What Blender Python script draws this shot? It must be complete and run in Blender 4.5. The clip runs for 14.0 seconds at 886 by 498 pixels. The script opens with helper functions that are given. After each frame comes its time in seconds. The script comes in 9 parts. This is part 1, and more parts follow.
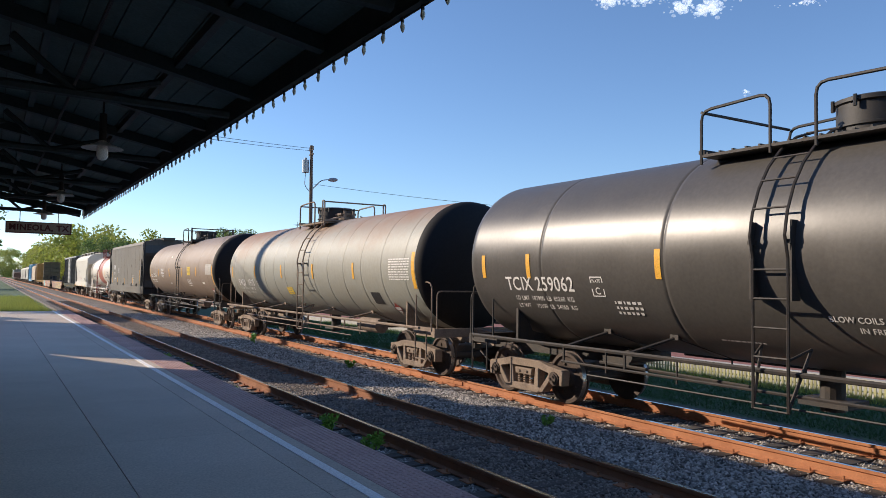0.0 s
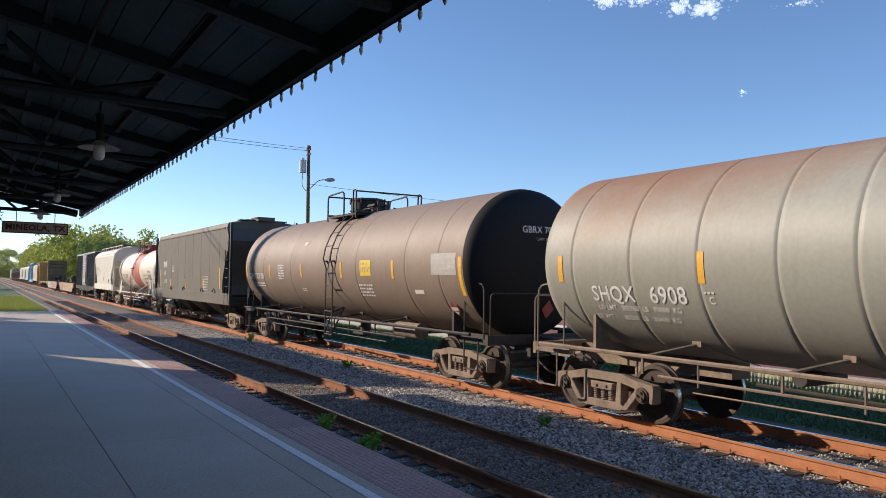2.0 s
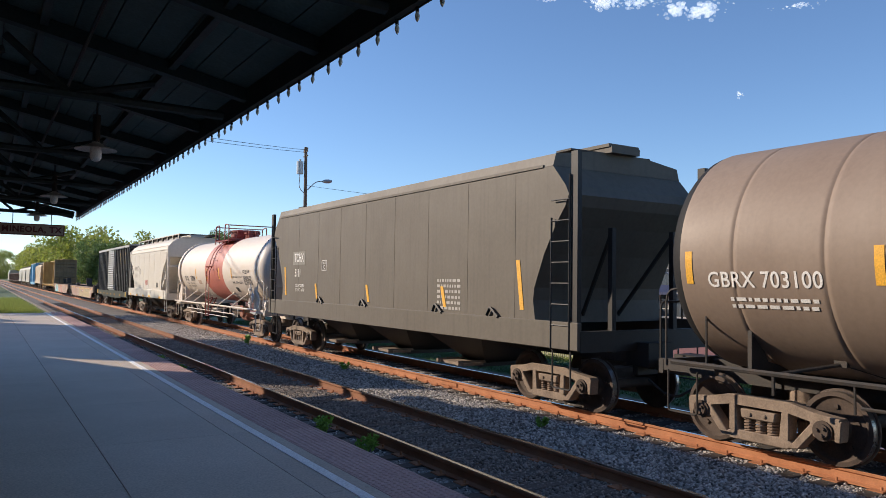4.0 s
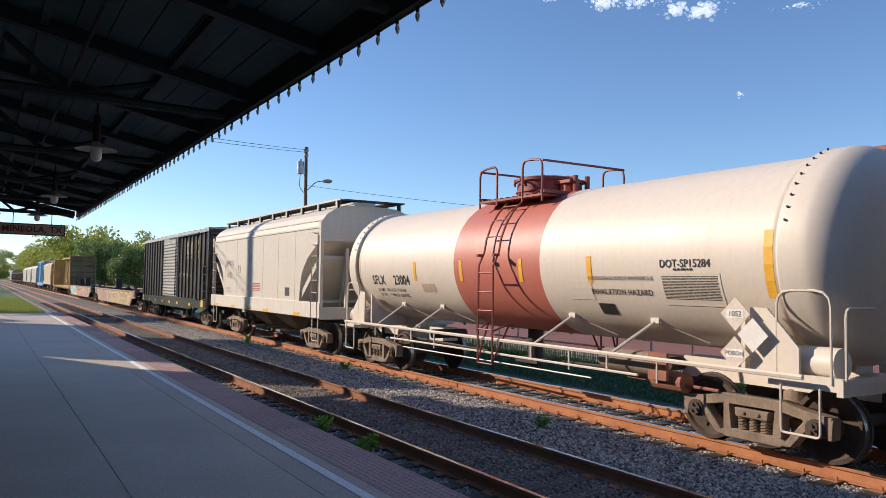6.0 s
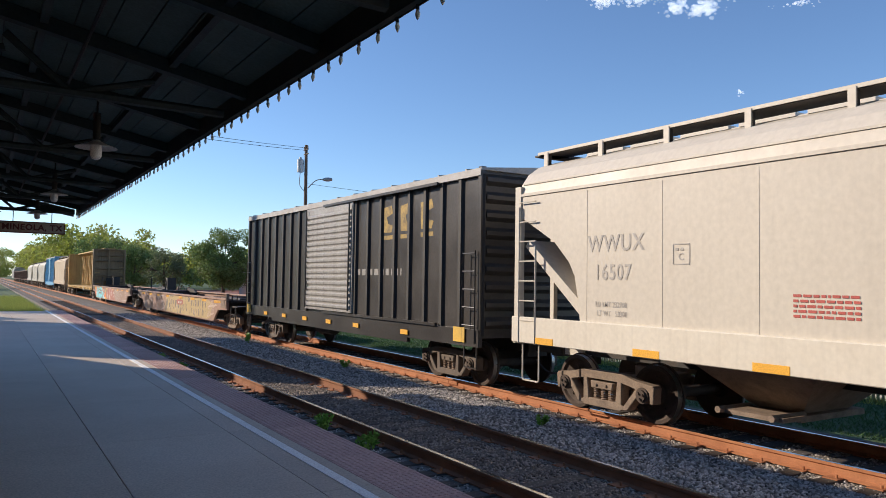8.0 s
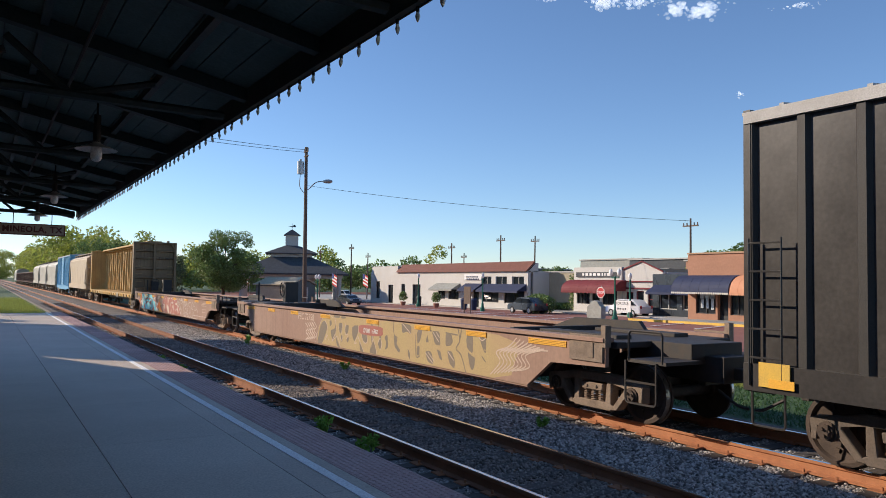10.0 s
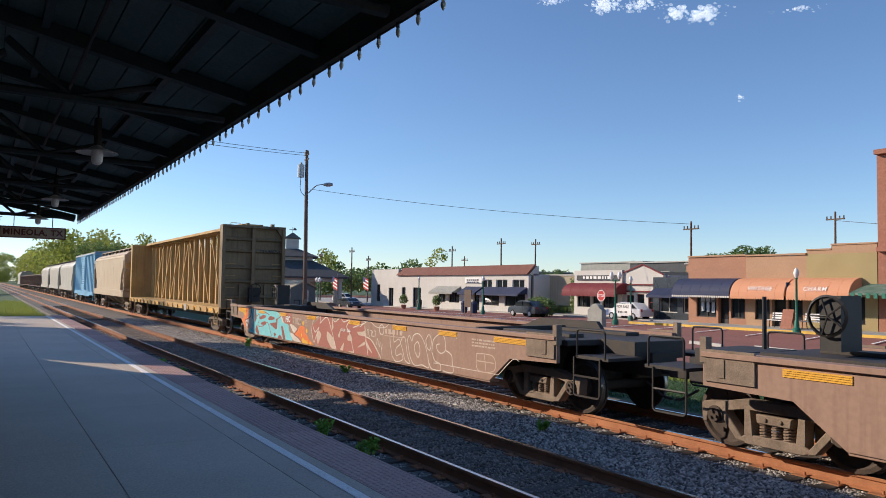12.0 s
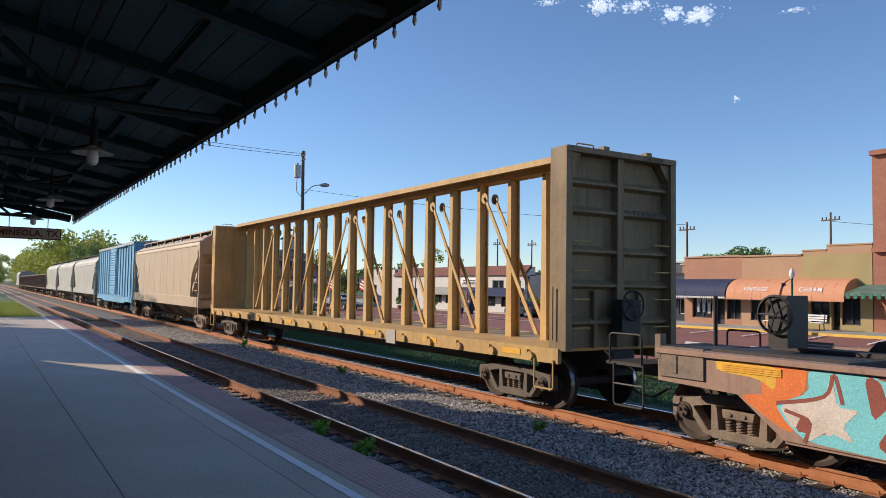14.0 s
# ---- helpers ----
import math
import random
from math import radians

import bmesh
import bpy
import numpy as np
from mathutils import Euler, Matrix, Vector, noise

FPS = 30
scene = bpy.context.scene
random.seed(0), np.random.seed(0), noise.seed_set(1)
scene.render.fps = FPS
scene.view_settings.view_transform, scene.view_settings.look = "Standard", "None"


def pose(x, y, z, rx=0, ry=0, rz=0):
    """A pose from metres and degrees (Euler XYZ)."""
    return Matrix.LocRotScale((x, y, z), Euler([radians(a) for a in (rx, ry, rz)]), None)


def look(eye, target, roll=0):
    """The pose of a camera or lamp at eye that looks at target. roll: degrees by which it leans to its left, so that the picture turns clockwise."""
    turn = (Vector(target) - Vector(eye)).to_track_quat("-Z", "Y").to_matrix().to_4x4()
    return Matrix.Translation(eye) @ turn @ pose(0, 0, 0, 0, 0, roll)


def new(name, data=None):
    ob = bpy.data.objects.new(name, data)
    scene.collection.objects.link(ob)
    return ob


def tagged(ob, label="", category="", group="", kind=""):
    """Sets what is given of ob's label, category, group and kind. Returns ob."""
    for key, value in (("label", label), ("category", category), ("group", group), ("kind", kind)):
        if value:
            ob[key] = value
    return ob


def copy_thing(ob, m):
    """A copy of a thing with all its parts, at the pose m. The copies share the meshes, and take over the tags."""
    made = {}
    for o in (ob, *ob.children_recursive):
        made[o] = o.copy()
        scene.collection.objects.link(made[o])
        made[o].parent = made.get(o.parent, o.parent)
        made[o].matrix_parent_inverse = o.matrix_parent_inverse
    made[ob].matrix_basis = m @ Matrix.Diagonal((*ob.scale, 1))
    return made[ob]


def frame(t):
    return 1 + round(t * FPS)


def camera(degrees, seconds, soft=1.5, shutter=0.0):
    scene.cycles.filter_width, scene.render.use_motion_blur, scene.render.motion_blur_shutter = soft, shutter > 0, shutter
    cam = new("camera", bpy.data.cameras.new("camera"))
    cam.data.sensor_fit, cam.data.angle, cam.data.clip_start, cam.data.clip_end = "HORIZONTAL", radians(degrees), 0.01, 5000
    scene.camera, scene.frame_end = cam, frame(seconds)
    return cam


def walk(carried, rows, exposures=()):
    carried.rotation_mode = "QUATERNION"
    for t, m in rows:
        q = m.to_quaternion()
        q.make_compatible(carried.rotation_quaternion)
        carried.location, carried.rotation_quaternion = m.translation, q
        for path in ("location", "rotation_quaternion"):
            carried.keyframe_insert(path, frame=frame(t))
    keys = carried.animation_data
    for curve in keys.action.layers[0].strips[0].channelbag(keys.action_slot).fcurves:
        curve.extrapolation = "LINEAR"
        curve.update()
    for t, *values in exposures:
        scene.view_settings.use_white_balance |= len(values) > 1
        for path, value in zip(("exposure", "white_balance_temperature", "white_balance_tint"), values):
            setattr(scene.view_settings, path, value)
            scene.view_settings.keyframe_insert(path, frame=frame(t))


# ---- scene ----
import itertools

# ---------------------------------------------------------------- camera
cam = camera(61.8, 14.0, soft=0.6)
EYE = (0.0, 0.0, 2.172)


def aim(yaw, pitch, roll=0.87):
    a, p = radians(yaw), radians(pitch)
    way = Vector((math.sin(a) * math.cos(p), math.cos(a) * math.cos(p), math.sin(p)))
    return look(EYE, Vector(EYE) + way * 10, roll)


# hand-held sway: seconds, degrees of turn to the right of the track, degrees up
SWAY = [(0, 31.42, 2.51), (0.5, 31.48, 2.54), (1, 31.53, 2.48), (1.5, 31.57, 2.47), (2, 31.63, 2.52), (2.5, 31.73, 2.57),
        (3, 31.81, 2.63), (3.2, 31.82, 2.64), (5.3, 31.86, 2.65), (5.5, 31.86, 2.65), (6, 31.82, 2.64), (6.5, 31.81, 2.60), (7, 31.80, 2.53),
        (7.5, 31.77, 2.49), (8, 31.82, 2.50), (8.2, 31.82, 2.52), (10.3, 31.82, 2.68), (10.5, 31.83, 2.71), (11, 31.87, 2.845), (11.5, 31.79, 2.90), (12, 31.77, 2.89), (12.5, 31.85, 2.86),
        (13, 31.95, 2.89), (13.5, 32.0, 2.90), (14, 32.05, 2.945)]
walk(cam, [(t, aim(y, p)) for t, y, p in SWAY], exposures=[(0, 0.24, 6080, 13), (3, 0.20, 6080, 13), (8, 0.18, 6080, 13), (10.5, 0.10, 6080, 13), (14, 0.09, 6080, 13)])

# ---------------------------------------------------------------- sky and sun
SUN_EL, SUN_AZ = 24.3, -41.5
world = bpy.data.worlds.new("sky")
scene.world = world
world.use_nodes = True
wn, wl = world.node_tree.nodes, world.node_tree.links
sky = wn.new("ShaderNodeTexSky")
sky.sky_type = "NISHITA"
sky.sun_disc = False
sky.sun_elevation = radians(SUN_EL)
sky.sun_rotation = radians(SUN_AZ)
sky.altitude = 900
sky.air_density, sky.dust_density, sky.ozone_density = 1.0, 0.02, 3.5
wl.new(sky.outputs[0], wn["Background"].inputs[0])
wn["Background"].inputs[1].default_value = 0.136
sun_way = Vector((math.sin(radians(SUN_AZ)) * math.cos(radians(SUN_EL)), math.cos(radians(SUN_AZ)) * math.cos(radians(SUN_EL)), math.sin(radians(SUN_EL))))
sun_data = bpy.data.lights.new("sun", "SUN")
sun_data.energy, sun_data.angle, sun_data.color = 5.0, radians(0.6), (1.0, 0.83, 0.62)
sun = new("sun", sun_data)
sun.matrix_world = look(sun_way * 100, (0, 0, 0))


# ---------------------------------------------------------------- materials
def material(name, base, rough=0.7, metal=0.0, second=None, scale=3.0, amount=0.6, grain=60.0, bump=0.15, streak=0.0, spec=0.5, island=0.0, randomise=0.0, stretch=(1, 1, 1), speck=0.18, crown=None):
    """Two scales of variation: broad patches between base and second, and fine grain, with relief."""
    m = bpy.data.materials.new(name)
    m.use_nodes = True
    n, l = m.node_tree.nodes, m.node_tree.links
    p = n["Principled BSDF"]
    p.inputs["Metallic"].default_value = metal
    p.inputs["Specular IOR Level"].default_value = spec
    second = second or tuple(c * 0.6 for c in base)
    co = n.new("ShaderNodeTexCoord")
    mp = n.new("ShaderNodeMapping")
    mp.inputs["Scale"].default_value = stretch
    l.new(co.outputs["Object"], mp.inputs["Vector"])
    broad = n.new("ShaderNodeTexNoise")
    broad.inputs["Scale"].default_value, broad.inputs["Detail"].default_value, broad.inputs["Roughness"].default_value = scale, 6, 0.65
    l.new(mp.outputs[0], broad.inputs["Vector"])
    fine = n.new("ShaderNodeTexNoise")
    fine.inputs["Scale"].default_value, fine.inputs["Detail"].default_value = grain, 4
    l.new(co.outputs["Object"], fine.inputs["Vector"])
    ramp = n.new("ShaderNodeMapRange")
    ramp.inputs["From Min"].default_value, ramp.inputs["From Max"].default_value = 0.38, 0.68
    ramp.inputs["To Max"].default_value = amount
    l.new(broad.outputs["Fac"], ramp.inputs["Value"])
    mix = n.new("ShaderNodeMix")
    mix.data_type = "RGBA"
    mix.inputs[6].default_value, mix.inputs[7].default_value = (*base, 1), (*second, 1)
    l.new(ramp.outputs[0], mix.inputs[0])
    colour = mix.outputs[2]
    if streak:
        smap = n.new("ShaderNodeMapping")
        smap.inputs["Scale"].default_value = (6, 6, 0.35)
        l.new(co.outputs["Object"], smap.inputs["Vector"])
        sn = n.new("ShaderNodeTexNoise")
        sn.inputs["Scale"].default_value, sn.inputs["Detail"].default_value = 1.6, 5
        l.new(smap.outputs[0], sn.inputs["Vector"])
        sr = n.new("ShaderNodeMapRange")
        sr.inputs["From Min"].default_value, sr.inputs["From Max"].default_value, sr.inputs["To Max"].default_value = 0.5, 0.8, streak
        l.new(sn.outputs["Fac"], sr.inputs["Value"])
        smx = n.new("ShaderNodeMix")
        smx.data_type = "RGBA"
        smx.inputs[7].default_value = (*[c * 0.5 for c in second], 1)
        l.new(sr.outputs[0], smx.inputs[0])
        l.new(colour, smx.inputs[6])
        colour = smx.outputs[2]
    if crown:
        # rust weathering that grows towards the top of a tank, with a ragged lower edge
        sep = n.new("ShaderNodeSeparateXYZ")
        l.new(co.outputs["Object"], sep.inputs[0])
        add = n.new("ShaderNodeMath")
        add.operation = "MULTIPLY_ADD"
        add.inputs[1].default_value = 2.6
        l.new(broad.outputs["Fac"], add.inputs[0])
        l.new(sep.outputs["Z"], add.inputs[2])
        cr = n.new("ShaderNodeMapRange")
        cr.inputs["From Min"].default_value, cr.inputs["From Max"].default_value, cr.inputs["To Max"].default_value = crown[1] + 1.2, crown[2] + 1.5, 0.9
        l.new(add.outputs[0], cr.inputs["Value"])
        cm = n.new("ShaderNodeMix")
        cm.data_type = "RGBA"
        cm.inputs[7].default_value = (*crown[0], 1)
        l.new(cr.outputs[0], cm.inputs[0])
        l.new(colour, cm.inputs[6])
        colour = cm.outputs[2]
    hsv = n.new("ShaderNodeHueSaturation")
    vr = n.new("ShaderNodeMapRange")
    vr.inputs["From Min"].default_value, vr.inputs["From Max"].default_value = 0.3, 0.7
    vr.inputs["To Min"].default_value, vr.inputs["To Max"].default_value = 1 - speck, 1 + speck
    l.new(fine.outputs["Fac"], vr.inputs["Value"])
    value = vr.outputs[0]
    for strength, socket in ((island, "island"), (randomise, "object")):
        if strength:
            src = n.new("ShaderNodeNewGeometry").outputs["Random Per Island"] if socket == "island" else n.new("ShaderNodeObjectInfo").outputs["Random"]
            ir = n.new("ShaderNodeMapRange")
            ir.inputs["To Min"].default_value, ir.inputs["To Max"].default_value = 1 - strength, 1 + strength
            l.new(src, ir.inputs["Value"])
            mul = n.new("ShaderNodeMath")
            mul.operation = "MULTIPLY"
            l.new(value, mul.inputs[0])
            l.new(ir.outputs[0], mul.inputs[1])
            value = mul.outputs[0]
    l.new(value, hsv.inputs["Value"])
    l.new(colour, hsv.inputs["Color"])
    l.new(hsv.outputs[0], p.inputs["Base Color"])
    rr = n.new("ShaderNodeMapRange")
    rr.inputs["To Min"].default_value, rr.inputs["To Max"].default_value = max(rough - 0.12, 0.02), min(rough + 0.12, 1)
    l.new(broad.outputs["Fac"], rr.inputs["Value"])
    l.new(rr.outputs[0], p.inputs["Roughness"])
    if bump:
        b = n.new("ShaderNodeBump")
        b.inputs["Strength"].default_value, b.inputs["Distance"].default_value = bump, 0.01
        l.new(fine.outputs["Fac"], b.inputs["Height"])
        l.new(b.outputs[0], p.inputs["Normal"])
    return m


def glass_material(name, tint=(0.02, 0.025, 0.03)):
    m = bpy.data.materials.new(name)
    m.use_nodes = True
    p = m.node_tree.nodes["Principled BSDF"]
    p.inputs["Base Color"].default_value = (*tint, 1)
    p.inputs["Roughness"].default_value = 0.05
    return m


M = {
    "concrete": material("concrete", (0.58, 0.49, 0.39), 0.6, second=(0.49, 0.41, 0.32), scale=0.55, grain=45, bump=0.05, randomise=0.05, spec=0.25),
    "tactile": material("tactile", (0.55, 0.36, 0.315), 0.65, second=(0.46, 0.29, 0.25), scale=1.5, grain=30, randomise=0.12, spec=0.35),
    "white_line": material("white_line", (0.97, 0.95, 0.91), 0.6, second=(0.80, 0.76, 0.70), scale=6, amount=0.5, spec=0.3),
    "ballast": material("ballast", (0.21, 0.19, 0.17), 0.9, second=(0.12, 0.105, 0.095), scale=0.5, grain=25, bump=0.8, speck=0.5, spec=0.15),
    "stone": material("stone", (0.43, 0.395, 0.355), 0.85, second=(0.27, 0.245, 0.22), scale=2, grain=40, island=0.8, spec=0.2),
    "stone_dark": material("stone_dark", (0.27, 0.225, 0.185), 0.85, second=(0.14, 0.115, 0.095), scale=2, grain=40, island=0.6),
    "tie": material("tie", (0.085, 0.07, 0.058), 0.85, second=(0.045, 0.038, 0.032), scale=4, grain=30, bump=0.6, stretch=(0.4, 4, 4), randomise=0.25),
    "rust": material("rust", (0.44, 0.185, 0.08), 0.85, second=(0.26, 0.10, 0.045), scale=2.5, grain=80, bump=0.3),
    # rust darkened for the near rails, their shade put into the colour
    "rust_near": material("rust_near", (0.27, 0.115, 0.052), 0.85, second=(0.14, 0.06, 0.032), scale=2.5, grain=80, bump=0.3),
    "rail_top": material("rail_top", (0.78, 0.76, 0.73), 0.2, metal=1.0, second=(0.6, 0.58, 0.55), scale=6, stretch=(1, 0.1, 1), bump=0.02, speck=0.06),
    "grass": material("grass", (0.05, 0.10, 0.035), 0.9, second=(0.07, 0.11, 0.04), scale=0.4, grain=12, bump=0.8, speck=0.4),
    "blade": material("blade", (0.05, 0.12, 0.035), 0.7, second=(0.07, 0.13, 0.035), scale=1, island=0.3, bump=0),
    # brighter than blade: sunlight on dry grass is put into the colour
    "dry_grass": material("dry_grass", (0.34, 0.38, 0.09), 0.7, second=(0.28, 0.34, 0.07), scale=0.5, island=0.3, bump=0),
    "olive_picket": material("olive_picket", (0.40, 0.38, 0.19), 0.8, second=(0.28, 0.28, 0.13), scale=3, randomise=0.3),
    "weed": material("weed", (0.22, 0.42, 0.06), 0.6, second=(0.15, 0.31, 0.045), scale=9, island=0.3, bump=0),
    "leaf": material("leaf", (0.15, 0.23, 0.065), 0.5, second=(0.22, 0.28, 0.09), scale=0.25, island=0.45, bump=0),
    "leaf_grey": material("leaf_grey", (0.13, 0.17, 0.08), 0.6, second=(0.19, 0.21, 0.10), scale=0.4, island=0.4, bump=0),
    "leaf_pale": material("leaf_pale", (0.42, 0.44, 0.085), 0.6, second=(0.20, 0.27, 0.06), scale=0.06, island=0.4, bump=0),
    "bark": material("bark", (0.10, 0.075, 0.055), 0.9, second=(0.05, 0.04, 0.03), scale=5, grain=25, bump=0.6, stretch=(3, 3, 0.5)),
    "canopy": material("canopy", (0.035, 0.05, 0.045), 0.6, second=(0.022, 0.03, 0.028), scale=2, grain=30),
    "canopy_board": material("canopy_board", (0.10, 0.15, 0.135), 0.7, second=(0.07, 0.10, 0.09), scale=2, grain=30, island=0.15),
    "enamel": material("enamel", (0.62, 0.60, 0.55), 0.4, second=(0.4, 0.38, 0.34), scale=6, bump=0.03),
    "bulb": material("bulb", (0.75, 0.68, 0.52), 0.15, second=(0.6, 0.5, 0.35), scale=9, bump=0),
    "sign_board": material("sign_board", (0.52, 0.40, 0.30), 0.7, second=(0.38, 0.27, 0.19), scale=3, grain=30),
    "sign_letter": material("sign_letter", (0.16, 0.035, 0.03), 0.6, scale=5),
    "asphalt": material("asphalt", (0.075, 0.072, 0.07), 0.9, second=(0.05, 0.05, 0.05), scale=0.3, grain=30, bump=0.4),
    "brick_road": material("brick_road", (0.28, 0.115, 0.085), 0.85, second=(0.20, 0.085, 0.065), scale=0.25, grain=7, bump=0.4, speck=0.2),
    "kerb": material("kerb", (0.45, 0.43, 0.39), 0.8, second=(0.3, 0.29, 0.26), scale=1.5),
    "yellow_paint": material("yellow_paint", (0.75, 0.47, 0.06), 0.6, second=(0.5, 0.33, 0.08), scale=2, amount=0.7),
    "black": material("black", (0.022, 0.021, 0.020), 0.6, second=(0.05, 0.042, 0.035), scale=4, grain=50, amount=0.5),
    "black_iron": material("black_iron", (0.03, 0.028, 0.026), 0.65, second=(0.075, 0.052, 0.036), scale=5, grain=60, bump=0.3),
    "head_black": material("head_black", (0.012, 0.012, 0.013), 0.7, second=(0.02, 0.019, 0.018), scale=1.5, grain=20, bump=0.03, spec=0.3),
    "truck_iron": material("truck_iron", (0.28, 0.21, 0.152), 0.8, second=(0.11, 0.08, 0.06), scale=5, grain=60, bump=0.4),
    "dark_truck": material("dark_truck", (0.12, 0.095, 0.075), 0.8, second=(0.20, 0.15, 0.11), scale=5, grain=60, bump=0.4),
    "wheel": material("wheel", (0.085, 0.058, 0.042), 0.8, second=(0.03, 0.023, 0.02), scale=5, grain=60, bump=0.2),
    "tread": material("tread", (0.45, 0.43, 0.41), 0.3, metal=0.9, second=(0.3, 0.28, 0.26), scale=8, bump=0),
    "spring": material("spring", (0.24, 0.17, 0.12), 0.7, second=(0.12, 0.08, 0.06), scale=9),
    "tank_black": material("tank_black", (0.085, 0.079, 0.071), 0.38, second=(0.105, 0.095, 0.082), scale=0.9, grain=18, bump=0.05, streak=0.25, speck=0.1),
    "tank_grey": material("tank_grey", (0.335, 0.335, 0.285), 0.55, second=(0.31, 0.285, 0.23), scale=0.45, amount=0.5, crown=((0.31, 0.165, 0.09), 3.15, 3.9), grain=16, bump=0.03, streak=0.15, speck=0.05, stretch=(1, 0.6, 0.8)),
    "tank_brown": material("tank_brown", (0.27, 0.205, 0.155), 0.6, second=(0.215, 0.155, 0.115), scale=0.6, grain=16, bump=0.03, streak=0.15, speck=0.05),
    "tank_cream": material("tank_cream", (0.73, 0.655, 0.56), 0.5, second=(0.68, 0.59, 0.49), scale=0.5, grain=14, bump=0.02, streak=0.12, speck=0.03),
    "tank_red": material("tank_red", (0.52, 0.165, 0.12), 0.5, second=(0.47, 0.145, 0.10), scale=0.8, grain=14, bump=0.02, streak=0.12, speck=0.04),
    "red_iron": material("red_iron", (0.30, 0.07, 0.05), 0.55, second=(0.22, 0.05, 0.04), scale=6),
    "hopper_dark": material("hopper_dark", (0.125, 0.108, 0.083), 0.65, second=(0.098, 0.083, 0.064), scale=0.5, grain=14, bump=0.04, streak=0.3, speck=0.06),
    "hopper_pale": material("hopper_pale", (0.62, 0.575, 0.49), 0.55, second=(0.57, 0.52, 0.44), scale=0.5, grain=12, bump=0.03, streak=0.12, speck=0.06),
    "hopper_sill": material("hopper_sill", (0.72, 0.675, 0.575), 0.5, second=(0.64, 0.58, 0.48), scale=1.2, grain=14, bump=0.02, streak=0.2, speck=0.05),
    "hopper_tan": material("hopper_tan", (0.52, 0.41, 0.28), 0.6, second=(0.43, 0.33, 0.22), scale=0.5, grain=12, streak=0.3, speck=0.06),
    "hopper_white": material("hopper_white", (0.44, 0.42, 0.36), 0.6, second=(0.34, 0.31, 0.26), scale=0.5, grain=12, streak=0.3),
    "box_black": material("box_black", (0.042, 0.039, 0.037), 0.33, second=(0.10, 0.09, 0.08), scale=0.8, grain=18, streak=0.4, amount=0.35, bump=0.06),
    "box_door": material("box_door", (0.40, 0.39, 0.37), 0.42, metal=0.3, second=(0.24, 0.22, 0.20), scale=2, grain=18, streak=0.4),
    "box_blue": material("box_blue", (0.16, 0.40, 0.60), 0.6, second=(0.13, 0.31, 0.47), scale=0.8, grain=14, streak=0.3),
    "roof_pale": material("roof_pale", (0.45, 0.44, 0.42), 0.6, second=(0.3, 0.28, 0.25), scale=2),
    "well_brown": material("well_brown", (0.36, 0.225, 0.16), 0.65, second=(0.29, 0.165, 0.12), scale=0.6, grain=14, streak=0.4, speck=0.09),
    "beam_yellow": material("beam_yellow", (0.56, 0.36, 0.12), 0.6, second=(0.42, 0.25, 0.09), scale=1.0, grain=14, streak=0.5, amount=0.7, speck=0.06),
    # darker beam yellow: grime plus the near bulkhead's shade, put into the colour
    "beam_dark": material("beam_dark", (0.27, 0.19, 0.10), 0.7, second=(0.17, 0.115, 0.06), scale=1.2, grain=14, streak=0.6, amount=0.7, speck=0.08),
    "faded_grey": material("faded_grey", (0.24, 0.23, 0.20), 0.7, second=(0.18, 0.165, 0.14), scale=3, grain=18, speck=0.1),
    "faded_yellow": material("faded_yellow", (0.42, 0.27, 0.05), 0.6, second=(0.12, 0.09, 0.04), scale=3.5, grain=20, speck=0.2, amount=0.9),
    "gondola": material("gondola", (0.17, 0.105, 0.08), 0.75, second=(0.11, 0.07, 0.055), scale=0.7, streak=0.4),
    "reflector": material("reflector", (0.85, 0.45, 0.04), 0.5, second=(0.7, 0.36, 0.04), scale=8),
    "white_letter": material("white_letter", (0.80, 0.78, 0.74), 0.6, second=(0.6, 0.58, 0.54), scale=8, amount=0.4),
    "black_letter": material("black_letter", (0.03, 0.03, 0.03), 0.6, scale=8),
    "grey_letter": material("grey_letter", (0.40, 0.38, 0.35), 0.7, second=(0.55, 0.52, 0.47), scale=9),
    "red_letter": material("red_letter", (0.50, 0.10, 0.08), 0.6, scale=8),
    "yellow_plate": material("yellow_plate", (0.80, 0.58, 0.05), 0.5, second=(0.65, 0.46, 0.06), scale=6),
    "paint_turquoise": material("paint_turquoise", (0.22, 0.62, 0.66), 0.6, second=(0.16, 0.50, 0.56), scale=2, amount=0.5),
    "paint_orange": material("paint_orange", (0.78, 0.20, 0.035), 0.6, second=(0.62, 0.13, 0.03), scale=2),
    "paint_yellow": material("paint_yellow", (0.80, 0.46, 0.03), 0.6, scale=3, second=(0.65, 0.36, 0.03)),
    "paint_khaki": material("paint_khaki", (0.46, 0.345, 0.15), 0.65, second=(0.46, 0.31, 0.17), scale=1.2),
    "paint_dark": material("paint_dark", (0.20, 0.165, 0.12), 0.7, second=(0.24, 0.185, 0.13), scale=2),
    "paint_white": material("paint_white", (0.70, 0.62, 0.54), 0.6, second=(0.5, 0.4, 0.33), scale=3),
    "paint_maroon": material("paint_maroon", (0.30, 0.075, 0.05), 0.6, second=(0.22, 0.06, 0.045), scale=2),
    "paint_tan": material("paint_tan", (0.60, 0.47, 0.37), 0.7, second=(0.52, 0.38, 0.29), scale=2),
    "paint_red": material("paint_red", (0.40, 0.135, 0.095), 0.65, second=(0.33, 0.12, 0.09), scale=1.5),
    "paint_teal": material("paint_teal", (0.09, 0.30, 0.34), 0.65, second=(0.07, 0.24, 0.28), scale=2),
